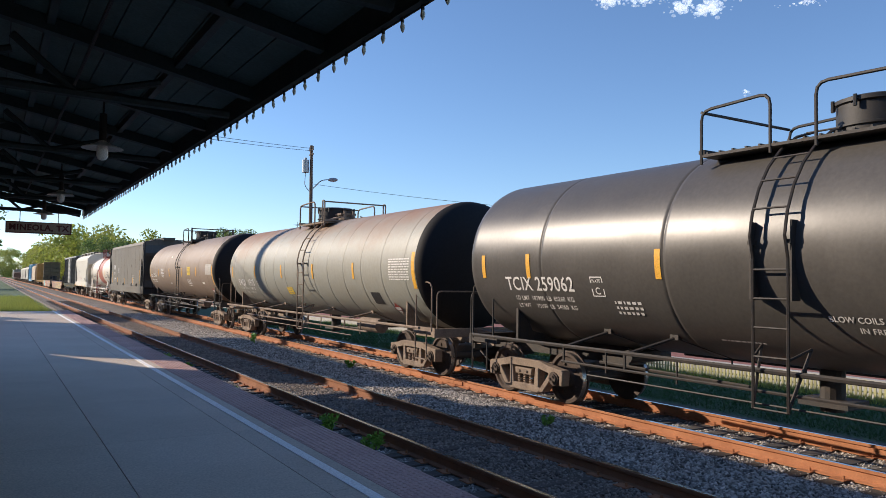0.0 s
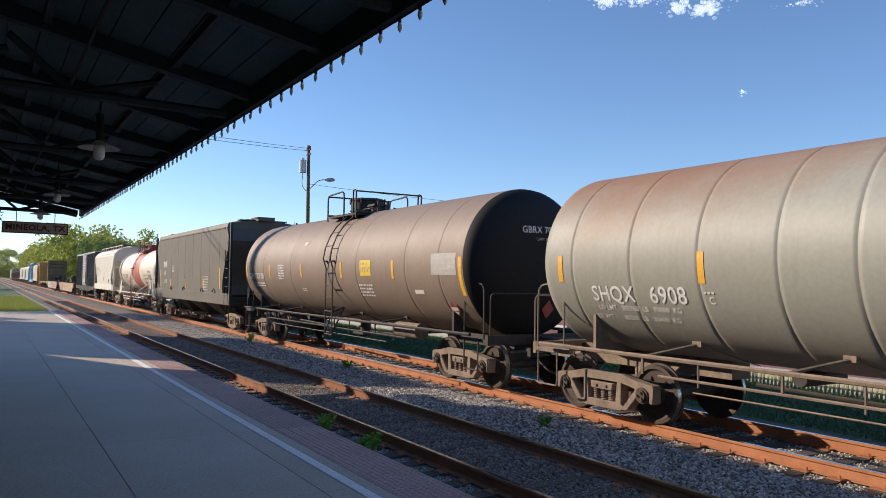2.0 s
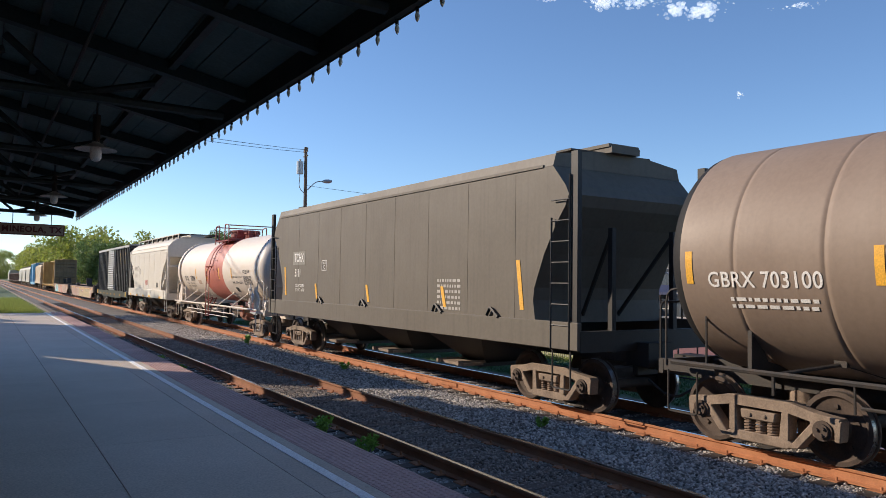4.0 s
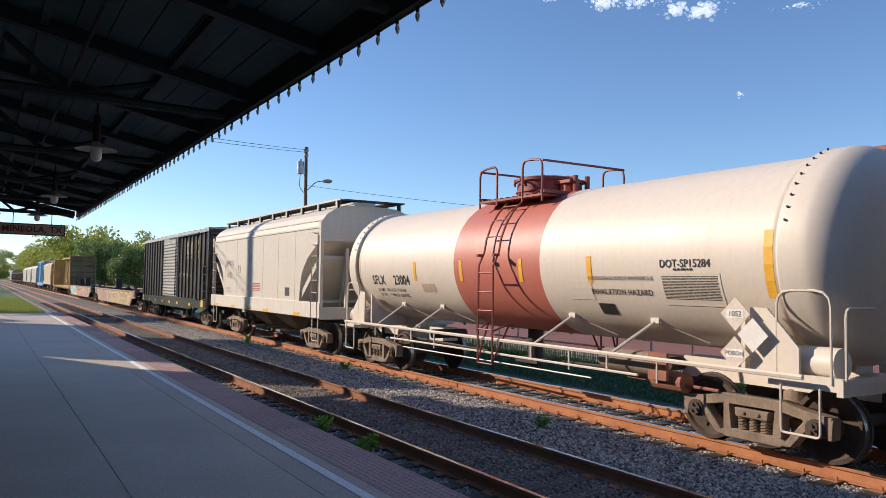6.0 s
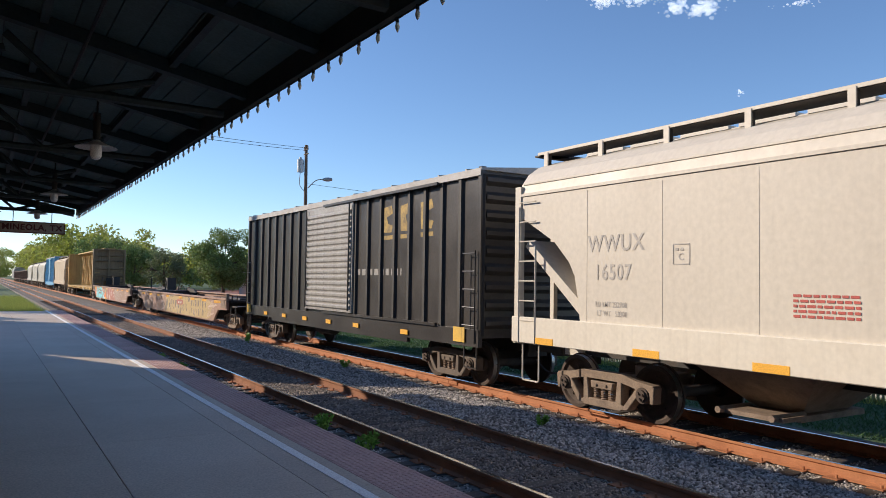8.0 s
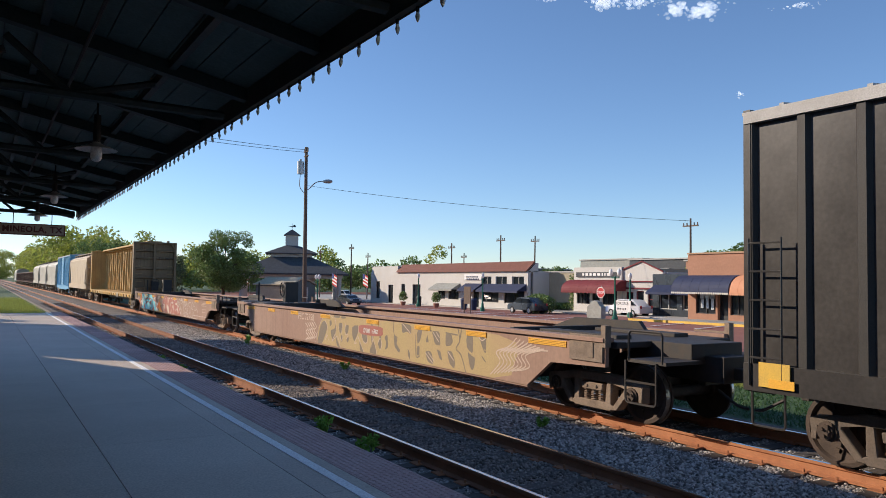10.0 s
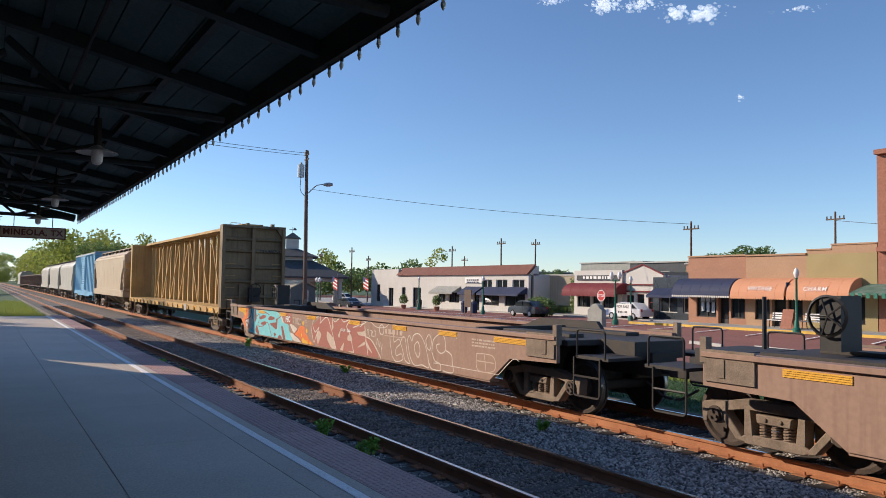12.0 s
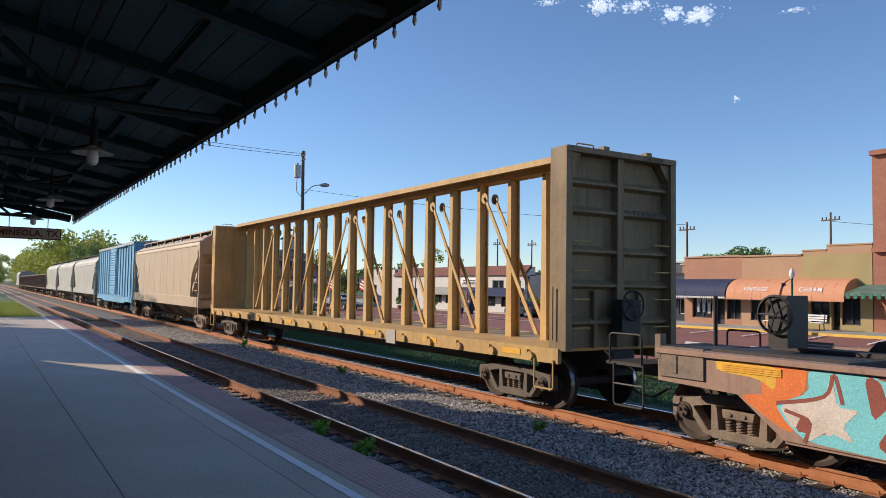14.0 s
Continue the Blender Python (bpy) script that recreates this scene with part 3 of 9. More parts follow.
tube(bm, [(CX + 0.03, 0, CZ), (CX + 0.03, CEND, CZ)], 0.008, 4)
part("wire", bm, "black", lights)


def pendant(x, y, z):
    t = thing("pendant_lamp", "white enamelled shade lamp with a glass jar under the canopy", "lamp", "platform lamps", m=pose(x, y, z))
    bm = B()
    lathe(bm, [(0.03, 0.13), (0.05, 0.10), (0.10, 0.07), (0.24, 0.02), (0.245, 0.01), (0.235, 0.015), (0.09, 0.05), (0.03, 0.08)], Matrix(), 24, False)
    part("shade", bm, "enamel", t, smooth=True)
    bm = B()
    lathe(bm, [(0.06, 0.05), (0.068, 0.0), (0.068, -0.085), (0.05, -0.12), (0.02, -0.135)], Matrix(), 16)
    part("glass_jar", bm, "globe", t, smooth=True)
    bm = B()
    drum(bm, (0, 0, 0.1), (0, 0, 0.45), 0.045, 10)
    tube(bm, [(0, 0, 0.4), (0, 0, roof_z(x) - z + 0.1)], 0.012, 5)
    part("stem", bm, "black", t)
    return t


for y, z in ((3.9, 3.87), (10.05, 3.75), (16.4, 3.75), (21.8, 3.75)):
    pendant(1.14, y, z)

sign = thing("station_sign", "hanging wooden station name board with dark red letters", "sign", m=pose(1.19, 24.9, 3.57, rz=0))
bm = B()
box(bm, (0, 0, 0), (1.68, 0.04, 0.30))
part("board", bm, "sign_board", sign, bevel=0.008)
bm = B()
for z in (-0.155, 0.155):
    box(bm, (0, -0.01, z), (1.72, 0.06, 0.03))
for x in (-0.845, 0.845):
    box(bm, (x, -0.01, 0), (0.03, 0.06, 0.34))
part("frame", bm, "sign_letter", sign)
write("letters", "MINEOLA, TX", 0.235, "sign_letter", sign, lambda u, v: (u, -0.026, v), 1.1, 1.0, 0.035)
for x in (-0.5, 0.5):
    bm = B()
    tube(bm, [(x, 0, 0.16), (x, 0, 0.58)], 0.012, 5)
    part("hanger", bm, "black", sign)

# the canopy group above is scaled about the camera eye: same view, shorter shadow
NEARER = Matrix.Translation(EYE) @ Matrix.Scale(0.79, 4) @ Matrix.Translation(-Vector(EYE))
for ob in [o for o in scene.objects if o not in BEFORE_CANOPY and o.parent is None]:
    ob.matrix_basis = NEARER @ ob.matrix_basis

# unseen depot building, its height and end set for the shade it casts
depot = thing("depot", "unseen station building behind the platform, sized for its shade", "building", kind="structure")
bm = B()
prism(bm, [(-4.3, 0.15), (-4.0, 0.15), (-4.0, 8.2), (-4.3, 8.2)], "y", -10, 24.9)
prism(bm, [(-12, 0.15), (-11.7, 0.15), (-11.7, 8.2), (-12, 8.2)], "y", -10, 24.9)
for y in (-10, 24.6):
    prism(bm, [(-11.7, 0.15), (-4.3, 0.15), (-4.3, 8.2), (-11.7, 8.2)], "y", y, y + 0.3)
part("wall", bm, "brick_red", depot)
# unseen sloping wall, added to steepen the shadow edge on the platform
bm = B()
prism(bm, [(-4.0, 0.15), (-0.55, 0.15), (-0.75, 0.55), (-4.0, 4.95)], "y", 24.62, 24.9)
part("stair_wall", bm, "brick_red", depot, "sloping unseen wall added to shape a shadow edge")
bm = B()
prism(bm, [(-3.9, 8.22), (-8, 9.6), (-12.4, 8.22), (-12.4, 8.4), (-8, 9.8), (-3.9, 8.42)], "y", -10.2, 25.0)
part("roof", bm, "roof_dark", depot)

# unseen block added past the depot, shaped so its shade crosses the platform
annex = thing("freight_house", "unseen brick building added to shade the platform", "building", kind="structure")
plan = [(-4.35, 28.0), (-10.3, 33.9), (-10.3, 48.6), (-4.35, 42.4)]
bm = B()
prism(bm, plan, "z", -0.3, 8.5)
part("wall", bm, "brick_red", annex)
bm = B()
prism(bm, [(x * 1.02, y) for x, y in plan], "z", 8.51, 8.7)
part("roof", bm, "roof_dark", annex)
# ---------------------------------------------------------------- the train
CARS = []          # (car, place along the line at the start)
WHEELSETS = []
XC = TRACKS[1]


def travelled(t):
    return 9.95 * t + 0.0325 * t * t


def wheelset_mesh():
    bm = B()
    for s in (-1, 1):
        m = pose(s * 0.7525, 0, 0, ry=90 * s)
        lathe(bm, [(0.10, -0.07), (0.13, -0.06), (0.15, -0.03), (0.36, -0.045), (0.40, -0.065), (0.487, -0.068), (0.487, -0.036), (0.462, -0.03), (0.456, 0.06), (0.40, 0.065), (0.37, 0.03), (0.17, 0.0), (0.14, 0.05), (0.09, 0.06)], m, 28)
        for k in range(5):
            a = 2 * math.pi * k / 5
            box(bm, (s * 0.775, 0.27 * math.cos(a), 0.27 * math.sin(a)), (0.03, 0.05, 0.05), Euler((a, 0, 0)).to_matrix())
    drum(bm, (-0.95, 0, 0), (0.95, 0, 0), 0.085, 12)
    for s in (-1, 1):
        drum(bm, (s * 0.93, 0, 0), (s * 1.11, 0, 0), 0.125, 14)
        drum(bm, (s * 1.10, 0, 0), (s * 1.14, 0, 0), 0.09, 10)
        for k in range(3):
            a = 2 * math.pi * k / 3
            drum(bm, (s * 1.135, 0.05 * math.cos(a), 0.05 * math.sin(a)), (s * 1.165, 0.05 * math.cos(a), 0.05 * math.sin(a)), 0.02, 6)
    return bm


def side_frame_mesh(s):
    """One cast side frame with its pedestals, window and diagonals."""
    bm = B()
    x0, x1 = s * 0.91, s * 1.09
    top = [(-1.10, 0.62), (-0.75, 0.66), (-0.45, 0.73), (0.45, 0.73), (0.75, 0.66), (1.10, 0.62), (1.10, 0.50), (0.74, 0.54), (0.42, 0.61), (-0.42, 0.61), (-0.74, 0.54), (-1.10, 0.50)]
    prism(bm, top, "x", x0, x1)
    low = [(-0.42, 0.14), (0.42, 0.14), (0.50, 0.22), (0.40, 0.27), (-0.40, 0.27), (-0.50, 0.22)]
    prism(bm, low, "x", x0, x1)
    for q in (-1, 1):
        prism(bm, [(q * 0.42, 0.16), (q * 0.76, 0.56), (q * 0.90, 0.56), (q * 0.56, 0.17)], "x", x0, x1)
        prism(bm, [(q * 0.30, 0.25), (q * 0.44, 0.25), (q * 0.44, 0.63), (q * 0.34, 0.63)], "x", x0, x1)
        prism(bm, [(q * 0.70, 0.60), (q * 0.76, 0.36), (q * 0.82, 0.36), (q * 0.84, 0.58)], "x", x0, x1)
        prism(bm, [(q * 1.12, 0.60), (q * 1.10, 0.34), (q * 1.03, 0.34), (q * 1.0, 0.58)], "x", x0, x1)
        prism(bm, [(q * 0.78, 0.60), (q * 1.06, 0.60), (q * 1.03, 0.545), (q * 0.80, 0.545)], "x", s * 0.90, s * 1.09)
    prism(bm, [(-0.24, 0.44), (0.24, 0.44), (0.26, 0.56), (-0.26, 0.56)], "x", s * 0.90, s * 1.10)
    for q in (-0.11, 0.11):
        drum(bm, (s * 1.05, q, 0.50), (s * 1.12, q, 0.50), 0.03, 8)
    box(bm, (s * 1.065, 0.5, 0.66), (0.03, 0.18, 0.05))
    return bm


def spring_mesh():
    bm = B()
    for y in (-0.17, 0, 0.17):
        pts = [(0.065 * math.cos(a), y + 0.065 * math.sin(a), 0.26 + 0.19 * a / (2 * math.pi * 5)) for a in np.linspace(0, 2 * math.pi * 5, 46)]
        tube(bm, pts, 0.017, 5)
    return bm


FRAME_MESH = {}


def truck(car, y, iron="truck_iron", wheel_mat="wheel", turn=True):
    """A three-piece freight truck: bolster, two side frames, springs and two wheelsets."""
    key = (iron, wheel_mat)
    if key not in FRAME_MESH:
        bm = B()
        box(bm, (0, 0, 0.52), (1.8, 0.34, 0.20))
        drum(bm, (0, 0, 0.6), (0, 0, 0.78), 0.22, 16)
        for q in (-1, 1):
            box(bm, (0, q * 0.48, 0.42), (1.7, 0.10, 0.12))
            for s in (-1, 1):
                box(bm, (s * 0.75, q * 0.415, 0.42), (0.12, 0.07, 0.3))
        a = part("bolster", bm, iron, car, bevel=0.012)
        c = [part("side_frame", side_frame_mesh(s), iron, a, "cast steel side frame", bevel=0.014) for s in (-1, 1)]
        d = []
        for s in (-1, 1):
            o = part("spring", spring_mesh(), "spring", a, smooth=True)
            o.location.x = s * 1.0
            d.append(o)
        w = part("wheelset", wheelset_mesh(), wheel_mat, a, "rusty steel wheels on an axle", smooth=True)
        w.data.materials.append(M["tread"])
        for f in w.data.polygons:
            if 0.445 < math.hypot(f.center.y, f.center.z) < 0.48 and abs(f.normal.x) < 0.9:
                f.material_index = 1
        FRAME_MESH[key] = [o.data for o in (a, c[0], c[1], d[0], d[1], w)]
        for o in (w, *d, *c, a):
            bpy.data.objects.remove(o)
    me = FRAME_MESH[key]
    a = new("bolster", me[0])
    a.parent = car
    a.location.y = y
    for k, (nm, x) in enumerate((("side_frame", 0), ("side_frame", 0), ("spring", -1.0), ("spring", 1.0))):
        o = new(nm, me[1 + k])
        o.parent = a
        o.location.x = x
    for q in (-0.889, 0.889):
        w = new("wheelset", me[5])
        w.parent = a
        w.location = (0, q, 0.457)
        WHEELSETS.append((w, q, turn))
    return a


def coupler(car, y, s, mat="black_iron"):
    bm = B()
    box(bm, (0, y - s * 0.55, 0.86), (0.16, 0.9, 0.18))
    prism(bm, [(-0.14, y - s * 0.14), (0.10, y - s * 0.14), (0.13, y - s * 0.05), (0.04, y), (-0.02, y - s * 0.03), (-0.10, y + s * 0.07), (-0.15, y + s * 0.02)], "z", 0.74, 0.99)
    box(bm, (0, y - s * 0.8, 0.86), (0.5, 0.12, 0.42))
    tube(bm, bend([(-0.25, y - s * 0.5, 0.62), (-0.25, y - s * 0.15, 0.42), (-0.2, y, 0.40)], 0.1), 0.025, 6)
    return part("coupler", bm, mat, car, bevel=0.01)


def rails(bm, paths, r=0.018, seg=6, corner=0.1):
    for p in paths:
        tube(bm, bend(p, corner), r, seg)


def car_at(name, label, u, category="rail car", group="cars of the freight train"):
    c = thing(name, label, category, group, m=pose(XC, u, 0))
    CARS.append((c, u))
    return c


def tank_car(u, half, weld, r, zc, mat, iron, label, seams, truck_y, marks, ladder_y=0.0, band=None, dome=(0.0, 0.42, 0.45), deck=(1.6, -1.6), rail_mat=None, truck_mat="truck_iron", head_mat=None, struts=None, strut_angle=-52, gate=(0.38, 0.26)):
    car = car_at("tank_car", label, u)
    rng = random.Random(int(u * 10))

    def level(ang):
        """The angle on this tank that lies at the height of ang on a tank 0.06 m smaller and higher."""
        return ang if band else math.degrees(math.asin((0.06 + (r - 0.06) * math.sin(radians(ang))) / r))
    # tank with dished heads, in one spun mesh
    prof = []
    head = 0.52
    for k in range(9):
        a = k / 8 * math.pi / 2
        prof.append((max(r * math.sin(a) ** 0.75, 0.02), -weld - head * math.cos(a) ** 1.0))
    prof += [(r, -weld + 0.05)]
    for s in seams:
        prof += [(r, s - 0.07), (r, s - 0.022), (r - 0.010, s - 0.008), (r - 0.010, s + 0.008), (r, s + 0.022), (r, s + 0.07)]
    prof += [(r, weld - 0.05)]
    for k in range(9):
        a = (1 - k / 8) * math.pi / 2
        prof.append((max(r * math.sin(a) ** 0.75, 0.02), weld + head * math.cos(a)))
    m = pose(0, 0, zc, rx=-90)
    bm = B()
    if band:
        lo, hi = band
        cut = lambda z0, z1: [(r, z0)] + [q for q in prof if z0 < q[1] < z1] + [(r, z1)]
        left = [q for q in prof if q[1] < lo] + [(r, lo)]
        right = [(r, hi)] + [q for q in prof if q[1] > hi]
        for half_prof in (left, right):
            bm = B()
            lathe(bm, half_prof, m, 64)
            part("tank", bm, mat, car, smooth=True)
        bm = B()
        lathe(bm, cut(lo, hi), m, 64)
        part("tank_band", bm, "tank_red", car, "wide red band round the middle of the tank", smooth=True)
    else:
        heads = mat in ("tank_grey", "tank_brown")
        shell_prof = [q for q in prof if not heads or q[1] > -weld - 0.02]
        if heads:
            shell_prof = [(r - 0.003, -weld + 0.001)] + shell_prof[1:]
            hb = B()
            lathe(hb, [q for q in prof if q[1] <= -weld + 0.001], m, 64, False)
            part("tank_head", hb, "head_black", car, "black tank head", smooth=True)
        lathe(bm, shell_prof, m, 64)
        shell_part = part("tank", bm, mat, car, smooth=True)
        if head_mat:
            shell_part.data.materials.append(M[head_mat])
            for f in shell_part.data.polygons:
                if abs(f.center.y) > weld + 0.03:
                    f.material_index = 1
    # underframe: sills, saddles
    for s in (-1, 1):
        bm = B()
        box(bm, (0, s * (truck_y + 0.15), 0.92), (0.42, 4.0, 0.32))
        prism(bm, [(-1.25, 1.05), (1.25, 1.05), (1.25, zc - 0.75), (0.9, zc - r + 0.2), (0, zc - r - 0.02), (-0.9, zc - r + 0.2), (-1.25, zc - 0.75)], "y", s * truck_y - 0.03, s * truck_y + 0.03)
        prism(bm, [(-0.2, 0.85), (0.2, 0.85), (0.2, zc - r + 0.05), (-0.2, zc - r + 0.05)], "y", s * truck_y - 0.9, s * truck_y + 0.9)
        box(bm, (0, s * (half - 0.75), 1.02), (2.7, 0.08, 0.2))
        for q in (-1, 1):
            box(bm, (q * 1.3, s * (half - 1.2), 1.05), (0.09, 0.95, 0.16))
        pieces("underframe", bm, iron, car)
    # bottom outlet and steam fittings
    bm = B()
    drum(bm, (0, 0.35, zc - r + 0.05), (0, 0.35, 0.5), 0.16, 14)
    box(bm, (0, 0.35, 0.62), (0.5, 0.7, 0.1))
    for s in (-1, 1):
        drum(bm, (-0.55, s * 3.6, 0.95), (0.4, s * 3.6, 0.95), 0.11, 12)
        tube(bm, [(-0.6, s * 1.2, 0.75), (-0.6, s * 4.2, 0.8)], 0.03, 6)
    part("outlet", bm, "black_iron", car)
    # side running rail with struts, on both sides
    rm = rail_mat or iron
    for s in (-1, 1):
        bm = B()
        L = half - 1.1
        tube(bm, [(s * 1.52, -L, 1.12), (s * 1.52, L, 1.12)], 0.035, 6)
        tube(bm, [(s * 1.52, -truck_y + 1.6, 0.86), (s * 1.52, truck_y - 1.6, 0.86)], 0.022, 6)
        for y in (struts or [-truck_y + 1.2 + k * (2 * truck_y - 2.4) / 4 for k in range(5)]):
            a = radians(strut_angle)
            foot = (s * (r + 0.03) * math.cos(a), y, zc + (r + 0.02) * math.sin(a))
            box(bm, (s * (r + 0.01) * math.cos(a), y, zc + (r + 0.005) * math.sin(a)), (0.08, 0.16, 0.08))
            tube(bm, [foot, (s * 1.52, y + 0.42, 1.13)], 0.027, 6)
            tube(bm, [foot, (s * 1.05 * math.cos(radians(strut_angle - 20)) * r, y - 0.7, zc + 1.03 * r * math.sin(radians(strut_angle - 20)))], 0.009, 4)
            tube(bm, [(s * 1.52, y + 0.5, 1.1), (s * 1.52, y + 0.5, 0.86)], 0.022, 5)
            tube(bm, [(s * 1.52, y - 0.5, 1.1), (s * 1.52, y - 0.5, 0.78)], 0.016, 5)
        tube(bm, [(s * 1.5, -truck_y + 2.6, 0.70), (s * 1.5, truck_y - 2.2, 0.70)], 0.014, 5)
        part("side_rail", bm, iron, car, "round steel side rail on struts")
    # end platform handrails and steps
    for s in (-1, 1):
        bm = B()
        for q in (-1, 1):
            rails(bm, [[(q * 1.35, s * (half - 1.55), 1.1), (q * 1.35, s * (half - 1.55), 2.15), (q * 1.35, s * (half - 0.85), 2.15), (q * 1.35, s * (half - 0.85), 1.05)]], 0.017, 6, 0.2)
            rails(bm, [[(q * 1.42, s * (half - 1.45), 1.0), (q * 1.42, s * (half - 1.45), 0.42), (q * 1.42, s * (half - 0.95), 0.42), (q * 1.42, s * (half - 0.95), 1.0)]], 0.016, 6, 0.05)
        rails(bm, [[(-1.3, s * (half - 0.7), 1.1), (-1.3, s * (half - 0.7), 1.95), (1.3, s * (half - 0.7), 1.95), (1.3, s * (half - 0.7), 1.1)]], 0.017)
        part("end_handrail", bm, iron, car)
        coupler(car, s * half, s)
        truck(car, s * truck_y, truck_mat)
    # brake wheel and reservoir at one end
    bm = B()
    drum(bm, (-1.15, -truck_y + 1.5, 1.0), (-1.15, -truck_y + 2.6, 1.0), 0.19, 14)
    part("air_reservoir", bm, "truck_iron", car, smooth=True)
    # centre ladder on each side, following the tank
    for s in (-1, 1):
        bm = B()
        for dy in (-0.24, 0.24):
            y = ladder_y + dy
            pts = []
            for a in (82, 66, 52, 40, 28, 16, 6):
                pts.append((s * (r + 0.13) * math.cos(radians(a)), y, zc + (r + 0.13) * math.sin(radians(a))))
            pts += [(s * 1.62, y, zc - 0.1), (s * 1.62, y, 0.66)]
            tube(bm, pts, 0.021, 5)
            tube(bm, [(s * 1.62, y, 0.68), (s * 1.30, y + 0.1 * (1 if dy > 0 else -1), 1.42)], 0.022, 5)
            tube(bm, [(s * 1.62, y, 1.28), (s * 1.30, y + 0.1 * (1 if dy > 0 else -1), 1.42)], 0.018, 5)
        zs = [0.66, 1.30, 1.66, 2.02, 2.38]
        for z in zs:
            tube(bm, [(s * 1.62, ladder_y - 0.26, z), (s * 1.62, ladder_y + 0.26, z)], 0.014, 5)
        for a in (18, 32, 46, 60, 74):
            x, z = s * (r + 0.13) * math.cos(radians(a)), zc + (r + 0.13) * math.sin(radians(a))
            tube(bm, [(x, ladder_y - 0.24, z), (x, ladder_y + 0.24, z)], 0.014, 5)
        for z in (zc + 0.1,):
            for dy in (-0.26, 0.26):
                box(bm, (s * 1.58, ladder_y + dy, z), (0.14, 0.07, 0.05))
        part("ladder", bm, rm, car)
    # manway platform: grating, railings, dome
    top = zc + r
    e1, e2 = deck
    mid, span = (e1 + e2) / 2, e1 - e2
    bm = B()
    for s in (-1, 1):
        box(bm, (s * 0.78, mid, top - 0.14), (0.56, span, 0.04))
        n = int(span / 0.2)
        for k in range(n):
            box(bm, (s * 0.78, e2 + 0.1 + k * (span - 0.2) / (n - 1), top - 0.11), (0.55, 0.03, 0.03))
    for y in (e1, e2):
        box(bm, (0, y, top - 0.08), (2.1, 0.1, 0.06))
        box(bm, (0, y, top - 0.2), (0.9, 0.06, 0.2))
    part("walkway", bm, rm, car)
    for s in (-1, 1):
        for a, b in ((e1, ladder_y + gate[0]), (e2, ladder_y - gate[1])):
            bm = B()
            rails(bm, [[(s * 1.05, a, top - 0.26), (s * 1.05, a, top + 0.52), (s * 1.05, b, top + 0.56), (s * 1.05, b, top - 0.24)]], 0.024, 6, 0.16)
            part("railing", bm, rm, car)
    for y in (e1, e2):
        bm = B()
        rails(bm, [[(-1.05, y, top + 0.50), (1.05, y, top + 0.50)]], 0.022)
        part("end_railing", bm, rm, car)
    dy, dr, dh = dome
    bm = B()
    lathe(bm, [(dr, -0.15), (dr, dh * 0.12), (dr + 0.03, dh * 0.14), (dr + 0.03, dh * 0.2), (dr, dh * 0.22), (dr, dh - 0.09), (dr + 0.035, dh - 0.08), (dr + 0.035, dh - 0.03), (dr * 0.9, dh), (0.05, dh + 0.03)], pose(0, dome[0], top), 28)
    for k in range(8):
        a = k * math.pi / 4
        drum(bm, ((dr + 0.05) * math.cos(a), dome[0] + (dr + 0.05) * math.sin(a), top + dh - 0.16), ((dr + 0.05) * math.cos(a), dome[0] + (dr + 0.05) * math.sin(a), top + dh - 0.01), 0.025, 6)
    part("manway", bm, rm if rm == "red_iron" else "black", car, smooth=True)
    bm = B()
    drum(bm, (0, dome[0] - 0.75, top - 0.1), (0, dome[0] - 0.75, top + 0.18), 0.22, 14)
    box(bm, (0, dome[0] - 0.75, top + 0.2), (0.52, 0.5, 0.06))
    for q in (-0.15, 0.15):
        drum(bm, (q, dome[0] - 1.05, top - 0.05), (q, dome[0] - 1.05, top + 0.3), 0.05, 8)
    part("valve", bm, rm, car)
    # conspicuity strips and writing
    for y in marks.get("strips", ()):
        bm = B()
        place = on_tank(r, zc, y, level(-8))
        for k in range(4):
            patch(bm, place, [(-0.055, -0.22 + 0.11 * k), (0.055, -0.22 + 0.11 * k), (0.055, -0.11 + 0.11 * k), (-0.055, -0.11 + 0.11 * k)])
        part("reflector", bm, "reflector", car, "orange reflective strip")
    ink = marks.get("ink", "white_letter")
    for text, y, ang, size in marks.get("words", ()):
        write("lettering", text, size, ink, car, on_tank(r, zc, y, level(ang)), 1.05, 0.9)
    bm = B()
    for y, ang, w, h, n in marks.get("bars", ()):
        bars(bm, on_tank(r, zc, y, level(ang)), n, w, h, h * 1.9, rng)
    part("small_print", bm, ink, car)
    for y, ang, w, h, mt in marks.get("plates", ()):
        bm = B()
        place = on_tank(r, zc, y, level(ang), 0.006)
        for k in range(4):
            patch(bm, place, [(-w / 2, -h / 2 + h * k / 4), (w / 2, -h / 2 + h * k / 4), (w / 2, -h / 2 + h * (k + 1) / 4), (-w / 2, -h / 2 + h * (k + 1) / 4)])
        plate = part("placard", bm, mt, car, "printed panel")
        if mt == "yellow_plate":
            bm = B()
            bars(bm, on_tank(r, zc, y, level(ang) + 3, 0.009), 2, w * 0.8, h * 0.14, h * 0.3, rng)
            bars(bm, on_tank(r, zc, y, level(ang) - 4, 0.009), 1, w * 0.85, h * 0.22, h * 0.3, rng)
            part("print", bm, "paint_khaki", plate)
    return car


